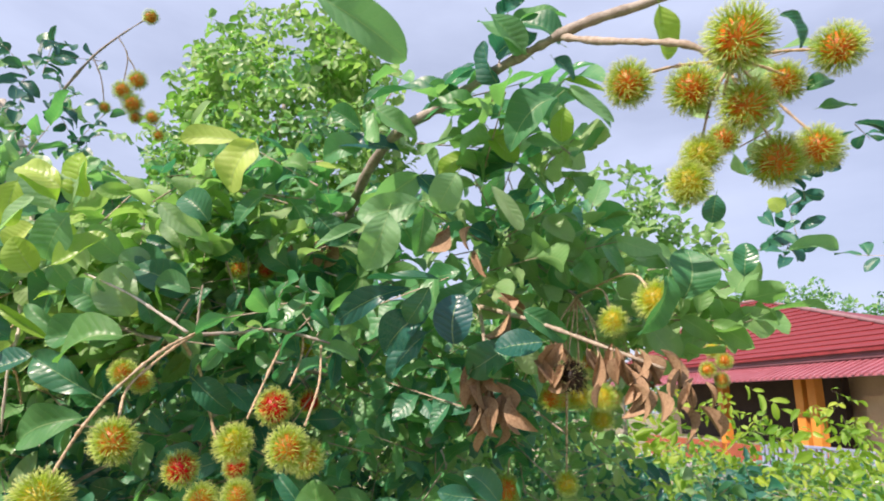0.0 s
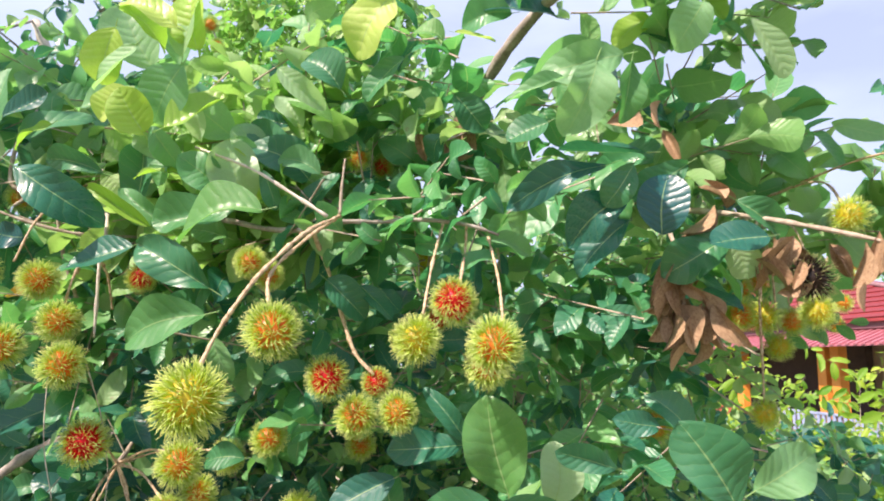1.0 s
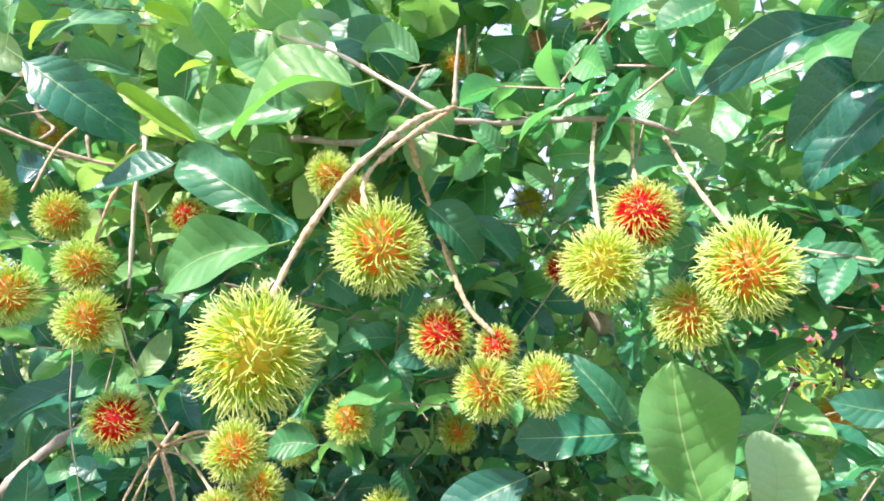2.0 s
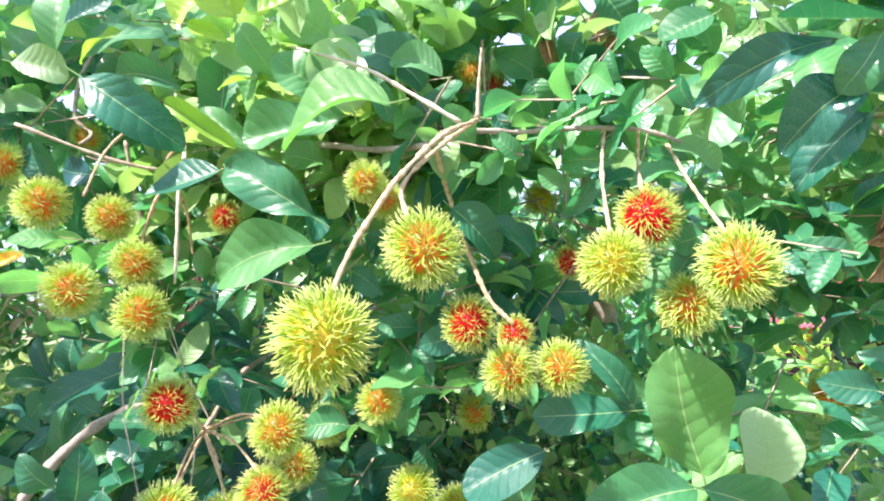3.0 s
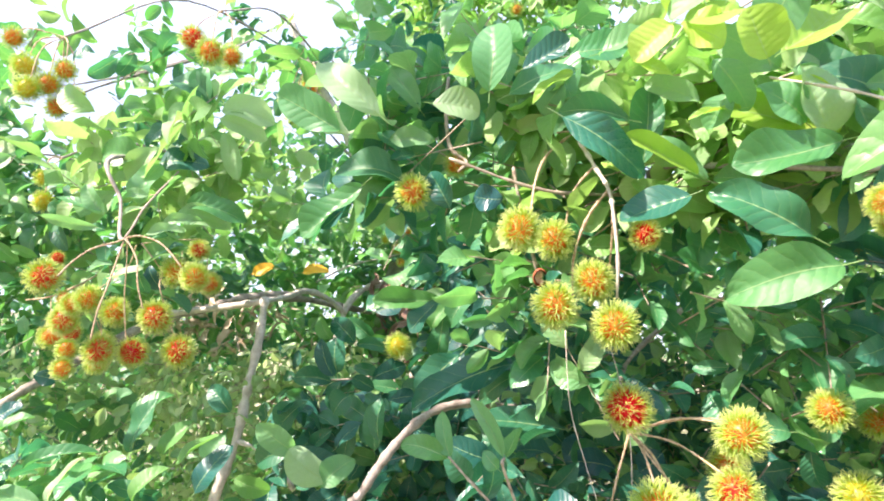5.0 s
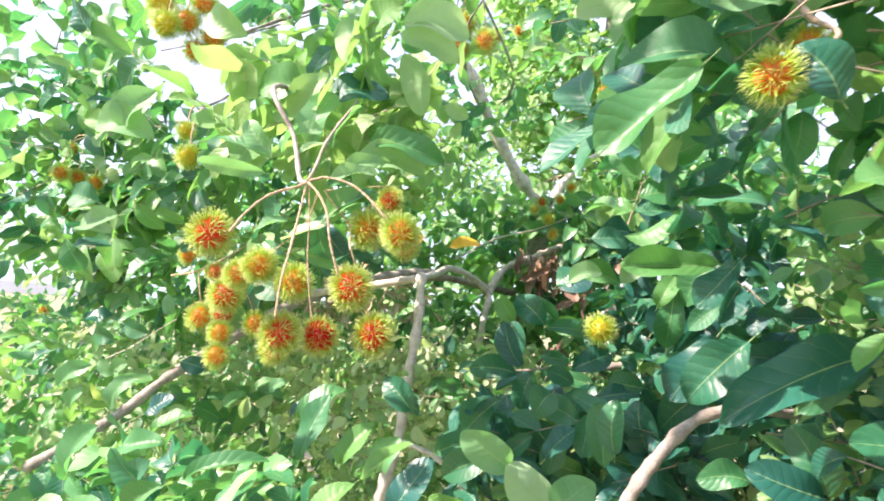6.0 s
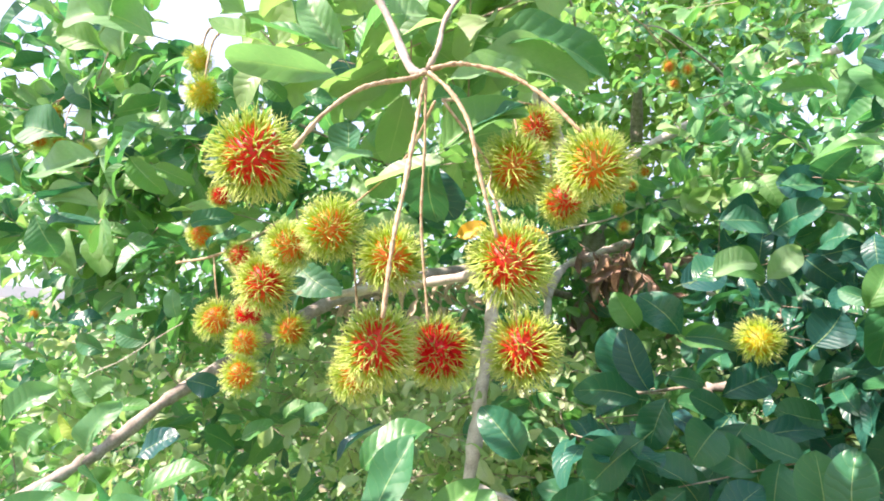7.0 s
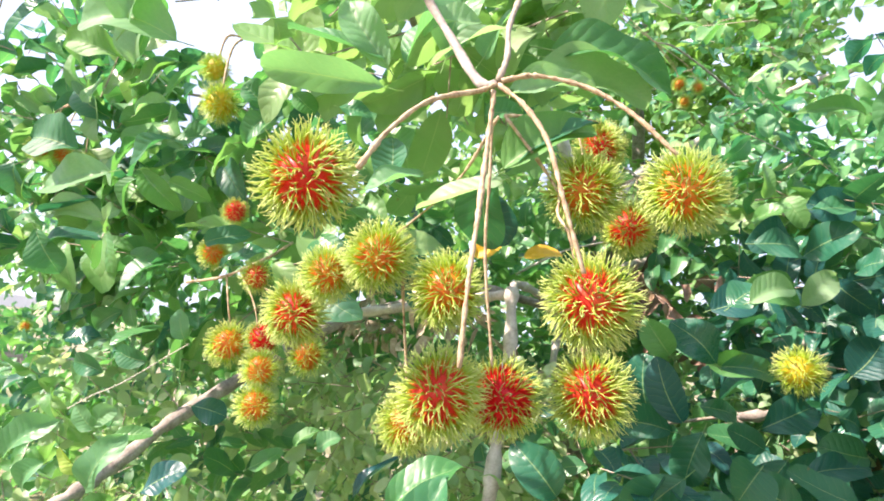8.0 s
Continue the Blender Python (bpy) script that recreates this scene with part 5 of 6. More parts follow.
leaf(-0.693, 1.043, 1.844,  -0.761, 1.007, 1.855, 0.029, 0, 2)
leaf(-0.727, 1.083, 1.834,  -0.694, 1.101, 1.830, 0.041, 0, 2)
leaf(-0.782, 1.045, 1.755,  -0.753, 1.059, 1.757, 0.035, 0, 2)
leaf(-0.730, 1.050, 1.748,  -0.695, 1.066, 1.753, 0.032, 0, 2)
# low leaves toned dark to stand in for shade
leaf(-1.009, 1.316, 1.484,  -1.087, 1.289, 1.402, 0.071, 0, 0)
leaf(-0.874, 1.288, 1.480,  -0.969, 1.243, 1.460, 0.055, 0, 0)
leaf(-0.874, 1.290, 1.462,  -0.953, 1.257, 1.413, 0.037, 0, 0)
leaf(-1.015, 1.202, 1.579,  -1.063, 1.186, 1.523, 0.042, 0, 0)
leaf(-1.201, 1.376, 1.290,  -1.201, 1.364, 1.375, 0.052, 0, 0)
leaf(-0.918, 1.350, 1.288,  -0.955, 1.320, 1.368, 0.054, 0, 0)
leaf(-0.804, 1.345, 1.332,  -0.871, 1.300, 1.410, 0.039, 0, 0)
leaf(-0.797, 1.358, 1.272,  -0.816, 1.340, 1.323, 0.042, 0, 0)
leaf(-1.468, 1.143, 1.192,  -1.420, 1.154, 1.282, 0.057, 0, 0)
leaf(-1.742, 0.998, 1.231,  -1.639, 1.043, 1.279, 0.041, 0, 1)
leaf(-1.656, 0.992, 1.183,  -1.612, 1.003, 1.264, 0.048, 0, 2)
leaf(-1.663, 0.989, 1.182,  -1.732, 0.951, 1.201, 0.039, 0, 2)
leaf(-1.657, 1.152, 1.243,  -1.619, 1.156, 1.352, 0.056, 0, 0)
leaf(-1.600, 1.182, 1.242,  -1.551, 1.196, 1.311, 0.047, 0, 1)
leaf(-1.535, 1.159, 1.235,  -1.466, 1.185, 1.299, 0.049, 0, 1)
leaf(-1.568, 1.094, 1.175,  -1.529, 1.105, 1.241, 0.055, 0, 1)
leaf(-1.437, 1.378, 1.235,  -1.324, 1.439, 1.207, 0.056, 0, 0)
leaf(-1.535, 1.385, 1.237,  -1.458, 1.417, 1.284, 0.051, 0, 1)
leaf(-1.764, 0.979, 1.283,  -1.833, 0.946, 1.273, 0.041, 0, 2)
leaf(-1.832, 1.001, 1.281,  -1.782, 1.021, 1.320, 0.043, 0, 1)
leaf(-1.848, 0.887, 1.239,  -1.818, 0.891, 1.310, 0.045, 0, 2)
leaf(-1.723, 0.951, 1.233,  -1.785, 0.926, 1.191, 0.039, 0, 1)
leaf(-1.466, 1.256, 1.198,  -1.403, 1.291, 1.175, 0.047, 0, 1)
leaf(-1.355, 1.314, 1.184,  -1.307, 1.332, 1.230, 0.045, 0, 0)
leaf(-1.335, 1.427, 1.253,  -1.292, 1.440, 1.314, 0.052, 0, 0)
leaf(-0.685, 1.282, 1.405,  -0.762, 1.244, 1.392, 0.055, 0, 0)
leaf(-0.671, 1.284, 1.437,  -0.737, 1.246, 1.463, 0.047, 0, 0)
leaf(-0.638, 1.256, 1.356,  -0.671, 1.244, 1.325, 0.051, 0, 0)
leaf(-1.515, 1.117, 1.970,  -1.591, 1.070, 2.024, 0.060, 0, 1)
leaf(-1.515, 1.117, 1.965,  -1.538, 1.095, 2.038, 0.047, 0, 2)
leaf(-1.510, 1.119, 1.971,  -1.488, 1.120, 2.038, 0.045, 0, 2)
leaf(-1.505, 1.121, 1.971,  -1.442, 1.143, 2.041, 0.054, 0, 2)
leaf(-1.482, 1.114, 1.948,  -1.388, 1.163, 1.941, 0.059, 0, 2)
leaf(-1.487, 1.114, 1.932,  -1.403, 1.161, 1.904, 0.046, 0, 2)
leaf(-1.515, 1.121, 1.939,  -1.596, 1.080, 1.942, 0.049, 0, 2)
leaf(-1.491, 1.138, 1.908,  -1.466, 1.165, 1.812, 0.054, 0, 2)
leaf(-1.592, 1.086, 1.917,  -1.638, 1.069, 1.870, 0.039, 0, 0)
leaf(-1.596, 1.040, 1.828,  -1.672, 1.000, 1.841, 0.064, 0, 1)
leaf(-1.573, 1.053, 1.821,  -1.492, 1.090, 1.843, 0.074, 0, 0)
leaf(-1.563, 1.015, 1.725,  -1.539, 1.015, 1.810, 0.051, 0, 2)
leaf(-1.535, 1.029, 1.726,  -1.498, 1.039, 1.791, 0.053, 0, 2)
leaf(-1.483, 1.054, 1.740,  -1.385, 1.105, 1.729, 0.053, 0, 1)
leaf(-1.509, 1.045, 1.709,  -1.408, 1.097, 1.706, 0.049, 0, 2)
leaf(-1.771, 0.909, 1.730,  -1.860, 0.860, 1.760, 0.051, 0, 2)
leaf(-1.815, 0.886, 1.736,  -1.778, 0.895, 1.804, 0.051, 0, 2)
leaf(-1.957, 0.900, 1.919,  -1.995, 0.871, 1.986, 0.049, 0, 0)
leaf(-1.976, 0.889, 1.929,  -1.909, 0.926, 1.912, 0.043, 0, 1)
leaf(-1.871, 0.950, 1.883,  -1.928, 0.926, 1.841, 0.045, 0, 0)
leaf(-1.813, 1.061, 2.091,  -1.860, 1.039, 2.082, 0.047, 0, 0)
leaf(-1.850, 0.884, 1.630,  -1.894, 0.860, 1.646, 0.045, 0, 1)
leaf(-1.824, 0.900, 1.612,  -1.885, 0.871, 1.598, 0.043, 0, 2)
leaf(-1.418, 1.386, 1.247,  -1.502, 1.348, 1.213, 0.059, 0, 1)
leaf(-0.767, 1.012, 1.876,  -0.796, 1.003, 1.836, 0.039, 0, 2)
leaf(-0.694, 0.986, 1.841,  -0.662, 1.004, 1.826, 0.029, 0, 2)
leaf(-0.750, 1.024, 1.852,  -0.779, 1.016, 1.805, 0.030, 0, 2)
leaf(-0.670, 1.018, 1.860,  -0.702, 1.002, 1.858, 0.024, 0, 3)
leaf(-0.719, 1.056, 1.897,  -0.684, 1.078, 1.867, 0.035, 0, 2)
leaf(-0.708, 1.070, 1.839,  -0.743, 1.057, 1.804, 0.037, 0, 3)
leaf(-0.830, 1.048, 1.878,  -0.791, 1.063, 1.909, 0.042, 0, 2)
leaf(-0.678, 1.004, 1.772,  -0.663, 1.007, 1.808, 0.029, 0, 2)
leaf(-0.811, 1.064, 1.831,  -0.842, 1.045, 1.857, 0.038, 0, 1)
leaf(-0.755, 1.302, 1.411,  -0.821, 1.267, 1.422, 0.042, 0, 0)
leaf(-0.828, 1.273, 1.432,  -0.873, 1.248, 1.446, 0.039, 0, 0)
leaf(-0.796, 1.296, 1.312,  -0.769, 1.302, 1.360, 0.042, 0, 0)
leaf(-0.924, 1.313, 1.294,  -1.004, 1.267, 1.327, 0.054, 0, 0)
leaf(-1.006, 1.304, 1.302,  -1.063, 1.275, 1.305, 0.037, 0, 0)
leaf(-0.878, 1.332, 1.316,  -0.820, 1.356, 1.358, 0.040, 0, 0)
leaf(-0.748, 1.286, 1.311,  -0.776, 1.265, 1.357, 0.051, 0, 0)
leaf(-0.709, 1.282, 1.318,  -0.779, 1.245, 1.329, 0.047, 0, 0)
leaf(-0.642, 1.289, 1.348,  -0.687, 1.261, 1.382, 0.041, 0, 0)
leaf(-0.650, 1.352, 1.509,  -0.736, 1.306, 1.521, 0.050, 0, 0)
leaf(-0.734, 1.357, 1.491,  -0.797, 1.325, 1.493, 0.037, 0, 0)
leaf(-1.048, 1.297, 1.586,  -1.167, 1.238, 1.578, 0.047, 0, 1)
leaf(-1.017, 1.298, 1.685,  -1.104, 1.256, 1.672, 0.045, 0, 0)
leaf(-1.423, 1.425, 1.347,  -1.489, 1.401, 1.282, 0.056, 0, 1)
leaf(-1.544, 1.311, 1.320,  -1.585, 1.282, 1.375, 0.054, 0, 1)
leaf = leaf_on(tree_b)
leaf(-1.489, 0.986, 1.611,  -1.432, 1.002, 1.653, 0.036, 0, 0)
leaf(-1.500, 0.989, 1.619,  -1.510, 1.001, 1.556, 0.032, 0, 0)
leaf(-1.480, 0.969, 1.659,  -1.432, 1.012, 1.680, 0.023, 0, 2)
leaf(-1.987, 0.981, 1.788,  -2.049, 0.940, 1.815, 0.038, 0, 1)
leaf(-1.973, 0.991, 1.780,  -1.966, 0.983, 1.849, 0.041, 0, 2)
leaf(-2.300, 1.146, 1.816,  -2.373, 1.094, 1.866, 0.050, 0, 1)
leaf(-1.932, 1.014, 1.787,  -1.970, 0.996, 1.764, 0.029, 0, 1)
leaf(-1.942, 1.027, 1.702,  -1.997, 1.002, 1.661, 0.032, 0, 1)
leaf(-1.952, 1.041, 1.701,  -1.910, 1.064, 1.712, 0.035, 0, 1)
leaf(-2.187, 1.090, 1.657,  -2.259, 1.053, 1.626, 0.028, 0, 0)
leaf(-2.270, 1.051, 1.605,  -2.242, 1.078, 1.542, 0.043, 0, 1)
leaf(-2.294, 1.018, 1.705,  -2.295, 1.028, 1.648, 0.043, 0, 1)
leaf(-1.570, 0.946, 1.668,  -1.650, 0.897, 1.679, 0.024, -25, 2)
leaf(-1.584, 0.967, 1.704,  -1.652, 0.923, 1.724, 0.025, 0, 2)
leaf(-1.584, 0.968, 1.696,  -1.614, 0.941, 1.749, 0.033, 0, 2)
leaf(-1.573, 0.974, 1.701,  -1.557, 0.975, 1.746, 0.031, 0, 2)
leaf(-1.561, 0.977, 1.724,  -1.523, 0.996, 1.745, 0.026, 0, 2)
leaf(-1.479, 0.969, 1.709,  -1.531, 0.942, 1.688, 0.015, 0, 2)
leaf(-1.488, 0.981, 1.613,  -1.434, 1.005, 1.657, 0.041, 0, 1)
leaf(-1.489, 0.985, 1.603,  -1.542, 0.958, 1.581, 0.036, 0, 2)
leaf(-1.546, 0.971, 1.609,  -1.587, 0.949, 1.595, 0.025, 0, 2)
leaf(-1.585, 0.984, 1.605,  -1.581, 0.980, 1.642, 0.033, 0, 0)
leaf(-1.528, 1.028, 1.613,  -1.513, 1.045, 1.566, 0.041, 0, 0)
leaf(-1.508, 1.025, 1.694,  -1.444, 1.061, 1.707, 0.024, 0, 2)
leaf(-1.520, 1.012, 1.667,  -1.493, 1.026, 1.674, 0.023, 0, 1)
leaf(-1.926, 1.081, 1.584,  -1.881, 1.103, 1.604, 0.030, 0, 1)
leaf(-1.925, 1.109, 1.560,  -1.879, 1.131, 1.589, 0.032, 0, 0)
leaf(-1.689, 1.176, 1.305,  -1.626, 1.203, 1.364, 0.058, 0, 1)
leaf(-2.024, 0.950, 1.334,  -1.981, 0.968, 1.379, 0.034, 0, 2)
leaf(-1.972, 1.011, 1.297,  -1.945, 1.015, 1.362, 0.038, 0, 2)
leaf(-1.519, 1.707, 1.395,  -1.522, 1.687, 1.491, 0.082, 0, 0)
leaf(-1.425, 1.745, 1.490,  -1.492, 1.695, 1.546, 0.057, 0, 0)
leaf(-1.336, 1.739, 1.488,  -1.424, 1.688, 1.485, 0.048, 0, 1)
leaf(-1.424, 1.730, 1.576,  -1.356, 1.763, 1.611, 0.070, 0, 0)
leaf(-1.290, 1.747, 1.593,  -1.362, 1.698, 1.627, 0.050, 0, 1)
leaf(-1.286, 1.749, 1.593,  -1.234, 1.769, 1.653, 0.050, 0, 2)
leaf(-1.486, 1.746, 1.282,  -1.489, 1.728, 1.373, 0.066, 0, 0)
leaf(-1.341, 1.759, 1.360,  -1.390, 1.749, 1.255, 0.074, 0, 0)
leaf(-1.321, 1.778, 1.316,  -1.201, 1.846, 1.336, 0.069, 0, 0)
leaf(-1.350, 1.790, 1.355,  -1.432, 1.739, 1.366, 0.052, 0, 0)
leaf(-1.355, 1.748, 1.698,  -1.271, 1.797, 1.706, 0.070, 0, 0)
leaf(-1.270, 1.787, 1.763,  -1.186, 1.835, 1.771, 0.053, 0, 0)
leaf(-1.170, 1.925, 1.979,  -1.272, 1.863, 1.986, 0.041, 0, 1)
leaf(-1.974, 0.991, 1.775,  -1.954, 0.991, 1.842, 0.048, 0, 2)
leaf(-1.977, 0.993, 1.751,  -1.928, 1.016, 1.788, 0.034, 0, 1)
leaf(-1.943, 1.015, 1.745,  -1.908, 1.027, 1.793, 0.025, 0, 2)
leaf(-1.974, 1.000, 1.723,  -1.945, 1.013, 1.748, 0.025, 0, 2)
leaf(-1.973, 1.017, 1.660,  -1.938, 1.044, 1.619, 0.031, 0, 1)
leaf(-1.977, 1.015, 1.652,  -1.999, 1.010, 1.611, 0.028, 0, 1)
leaf(-1.944, 1.035, 1.650,  -1.904, 1.062, 1.636, 0.024, 0, 1)
leaf(-2.208, 1.074, 1.676,  -2.261, 1.045, 1.669, 0.027, 0, 1)
leaf(-2.182, 1.098, 1.627,  -2.261, 1.049, 1.642, 0.038, 0, 2)
leaf(-2.276, 1.062, 1.586,  -2.210, 1.095, 1.618, 0.052, 0, 0)
leaf(-2.271, 1.035, 1.691,  -2.300, 1.025, 1.649, 0.040, 0, 1)
leaf(-2.194, 0.981, 1.912,  -2.256, 0.955, 1.860, 0.045, 0, 0)
leaf(-2.221, 1.028, 1.895,  -2.163, 1.061, 1.901, 0.025, 0, 0)
leaf(-1.777, 1.028, 1.714,  -1.801, 1.009, 1.736, 0.030, 0, 1)
leaf(-1.779, 1.028, 1.707,  -1.807, 1.016, 1.682, 0.027, 0, 1)
leaf(-1.721, 1.003, 1.711,  -1.703, 1.016, 1.694, 0.025, 0, 1)
leaf(-1.651, 0.990, 1.682,  -1.626, 1.006, 1.677, 0.020, 0, 0)
leaf(-2.095, 1.084, 1.340,  -2.118, 1.065, 1.368, 0.035, 0, 2)
leaf(-2.094, 1.084, 1.344,  -2.071, 1.092, 1.371, 0.028, 0, 2)
leaf(-2.006, 1.024, 1.308,  -2.026, 1.008, 1.337, 0.027, 0, 3)
leaf(-2.009, 0.984, 1.327,  -2.039, 0.972, 1.297, 0.028, 0, 2)
leaf(-2.122, 1.129, 1.326,  -2.076, 1.155, 1.330, 0.028, 0, 1)
leaf(-1.994, 1.095, 1.280,  -1.948, 1.116, 1.312, 0.042, 0, 0)
leaf(-2.081, 1.188, 1.461,  -2.089, 1.175, 1.504, 0.048, 0, 2)
leaf(-1.839, 1.306, 1.265,  -1.790, 1.323, 1.332, 0.033, 0, 0)
leaf(-1.949, 1.352, 1.304,  -1.918, 1.365, 1.332, 0.035, 0, 2)
leaf(-2.015, 1.373, 1.299,  -1.983, 1.386, 1.330, 0.033, 0, 1)
leaf(-2.040, 1.305, 1.269,  -1.994, 1.326, 1.299, 0.039, 0, 1)
leaf(-2.115, 1.245, 1.358,  -2.070, 1.274, 1.345, 0.044, 0, 0)
leaf(-2.365, 1.324, 1.406,  -2.420, 1.288, 1.423, 0.047, 0, 0)
leaf(-2.439, 1.285, 1.379,  -2.495, 1.249, 1.395, 0.047, 0, 0)
leaf(-2.611, 1.292, 1.431,  -2.550, 1.325, 1.448, 0.047, 0, 0)
leaf(-1.396, 1.591, 1.484,  -1.311, 1.644, 1.479, 0.047, 0, 1)
leaf(-1.400, 1.588, 1.486,  -1.448, 1.551, 1.544, 0.061, 0, 0)
leaf(-1.464, 1.571, 1.492,  -1.496, 1.545, 1.539, 0.052, 0, 1)
# dark tone here paints the shade between the trees
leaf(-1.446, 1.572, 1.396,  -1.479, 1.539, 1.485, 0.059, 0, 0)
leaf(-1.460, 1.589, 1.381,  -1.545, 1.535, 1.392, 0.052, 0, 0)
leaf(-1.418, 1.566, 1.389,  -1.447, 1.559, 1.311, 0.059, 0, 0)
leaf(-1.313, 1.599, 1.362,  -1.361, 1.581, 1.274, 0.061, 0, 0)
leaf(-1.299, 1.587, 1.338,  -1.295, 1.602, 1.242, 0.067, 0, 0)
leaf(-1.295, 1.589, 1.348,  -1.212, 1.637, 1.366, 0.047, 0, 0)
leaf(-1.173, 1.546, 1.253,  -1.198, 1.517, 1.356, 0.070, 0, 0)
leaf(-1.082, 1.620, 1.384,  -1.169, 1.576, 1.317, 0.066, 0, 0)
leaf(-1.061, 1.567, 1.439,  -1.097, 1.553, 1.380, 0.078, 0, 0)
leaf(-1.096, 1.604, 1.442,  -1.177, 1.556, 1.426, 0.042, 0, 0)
leaf(-1.061, 1.562, 1.478,  -1.130, 1.525, 1.434, 0.035, 0, 1)
leaf(-1.143, 1.557, 1.570,  -1.159, 1.563, 1.458, 0.056, 0, 0)
leaf(-1.077, 1.557, 1.611,  -1.126, 1.536, 1.547, 0.066, 0, 1)
leaf(-1.170, 1.546, 1.535,  -1.143, 1.554, 1.597, 0.043, 0, 1)
leaf(-1.345, 1.598, 1.400,  -1.273, 1.637, 1.441, 0.059, 0, 0)
leaf(-1.341, 1.605, 1.371,  -1.389, 1.571, 1.397, 0.040, 0, 0)
leaf(-1.358, 1.601, 1.582,  -1.299, 1.633, 1.615, 0.045, 0, 2)
leaf(-1.387, 1.608, 1.572,  -1.344, 1.629, 1.610, 0.060, 0, 0)
leaf(-1.483, 1.514, 1.216,  -1.567, 1.457, 1.251, 0.058, 0, 1)
leaf(-1.488, 1.515, 1.186,  -1.430, 1.546, 1.220, 0.058, 0, 1)
leaf(-1.362, 1.592, 1.189,  -1.409, 1.561, 1.205, 0.052, 0, 1)
leaf(-1.310, 1.587, 1.201,  -1.367, 1.549, 1.222, 0.049, 0, 1)
leaf(-1.637, 1.364, 1.186,  -1.616, 1.368, 1.255, 0.056, 0, 2)
leaf(-1.254, 1.627, 1.427,  -1.222, 1.648, 1.415, 0.037, 0, 0)
leaf(-1.214, 1.658, 1.374,  -1.270, 1.622, 1.389, 0.056, 0, 0)
leaf(-1.451, 1.586, 1.265,  -1.484, 1.574, 1.204, 0.059, 0, 0)
leaf(-1.388, 1.602, 1.264,  -1.421, 1.588, 1.214, 0.063, 0, 0)
leaf(-1.248, 1.572, 1.242,  -1.182, 1.615, 1.226, 0.052, 0, 0)
leaf(-1.429, 1.638, 1.420,  -1.368, 1.676, 1.414, 0.041, 0, 0)
leaf = leaf_on(tree_b)
leaf(-1.283, 1.863, 1.692,  -1.206, 1.800, 1.727, 0.074, 0, 0)
leaf(-1.196, 1.890, 1.784,  -1.265, 1.842, 1.792, 0.081, 0, 0)
leaf(-1.297, 1.907, 1.732,  -1.358, 1.856, 1.729, 0.069, 0, 0)
leaf(-1.207, 1.812, 1.659,  -1.177, 1.756, 1.674, 0.057, 0, 0)
leaf(-1.221, 1.775, 1.483,  -1.181, 1.770, 1.541, 0.074, 0, 0)
leaf(-1.372, 1.996, 1.793,  -1.301, 1.942, 1.807, 0.054, 0, 1)
leaf(-1.066, 1.503, 1.486,  -1.136, 1.457, 1.380, 0.073, 0, 0)
leaf(-0.899, 1.563, 1.463,  -1.020, 1.493, 1.461, 0.060, 0, 0)
leaf(-0.909, 1.561, 1.452,  -1.019, 1.509, 1.383, 0.060, 0, 0)
leaf(-0.694, 1.460, 1.366,  -0.760, 1.430, 1.348, 0.067, 0, 0)
leaf(-0.919, 1.557, 1.401,  -0.836, 1.562, 1.377, 0.055, 0, 1)
leaf(-1.224, 1.405, 1.261,  -1.232, 1.397, 1.364, 0.056, 0, 1)
leaf(-1.342, 1.479, 1.364,  -1.360, 1.444, 1.335, 0.063, 0, 1)
leaf(-1.320, 1.245, 1.273,  -1.376, 1.196, 1.321, 0.064, 0, 2)
leaf(-1.250, 1.270, 1.221,  -1.319, 1.223, 1.276, 0.064, 0, 2)
leaf(-1.261, 1.261, 1.212,  -1.208, 1.280, 1.269, 0.059, 0, 2)
leaf = leaf_on(tree_a)
leaf(-0.791, 0.869, 1.392,  -0.826, 0.860, 1.450, 0.018, 0, 2)
leaf(-0.788, 0.869, 1.391,  -0.779, 0.885, 1.423, 0.024, 0, 1)
leaf(-0.795, 0.866, 1.378,  -0.810, 0.858, 1.394, 0.018, 0, 2)
leaf(-0.849, 0.858, 1.386,  -0.867, 0.867, 1.432, 0.025, 0, 2)
leaf(-0.851, 0.857, 1.385,  -0.903, 0.844, 1.399, 0.028, 0, 1)
leaf(-0.869, 1.250, 1.484,  -1.023, 1.134, 1.418, 0.067, 0, 0)
leaf(-0.791, 1.216, 1.379,  -0.915, 1.166, 1.386, 0.054, 0, 0)
leaf(-0.307, 1.107, 1.346,  -0.340, 1.123, 1.422, 0.056, 0, 0)

# ---- the mass of leaves behind ----
mass_rng = np.random.default_rng(21)


def front(x, z):
    """How far off the leafy wall begins."""
    y = np.interp(x, (-3.0, -2.5, -2.2, -1.95, -1.72, -1.45, -1.15, -0.95, -0.35, 0.0, 0.3), (1.25, 1.3, 2.0, 2.5, 2.5, 2.1, 1.75, 1.45, 1.50, 1.95, 2.15))
    y = np.where((x > -0.35) & (z > 1.74), np.minimum(y, 1.3), y)
    low = np.interp(z, (1.0, 1.32), (1.0, 0.0))
    return y * (1 - low) + np.minimum(y, 1.85) * low


def fill(n, x0, x1, depth, z0, z1):
    x, z = mass_rng.uniform(x0, x1, n), mass_rng.uniform(z0, z1, n)
    y = front(x, z) + 0.06 + depth * mass_rng.uniform(0, 1, n) ** 1.3
    return np.stack([x, y, z], 1)


def crown(n, centre, radii, hollow=0.35):
    d = unit(mass_rng.normal(size=(n, 3)))
    r = mass_rng.uniform(hollow, 1, size=(n, 1)) ** 0.6
    p = np.array(centre) + d * r * np.array(radii)
    lump = np.array([noise.noise(Vector(q) * 1.6) for q in p])
    return p[lump > -0.18]


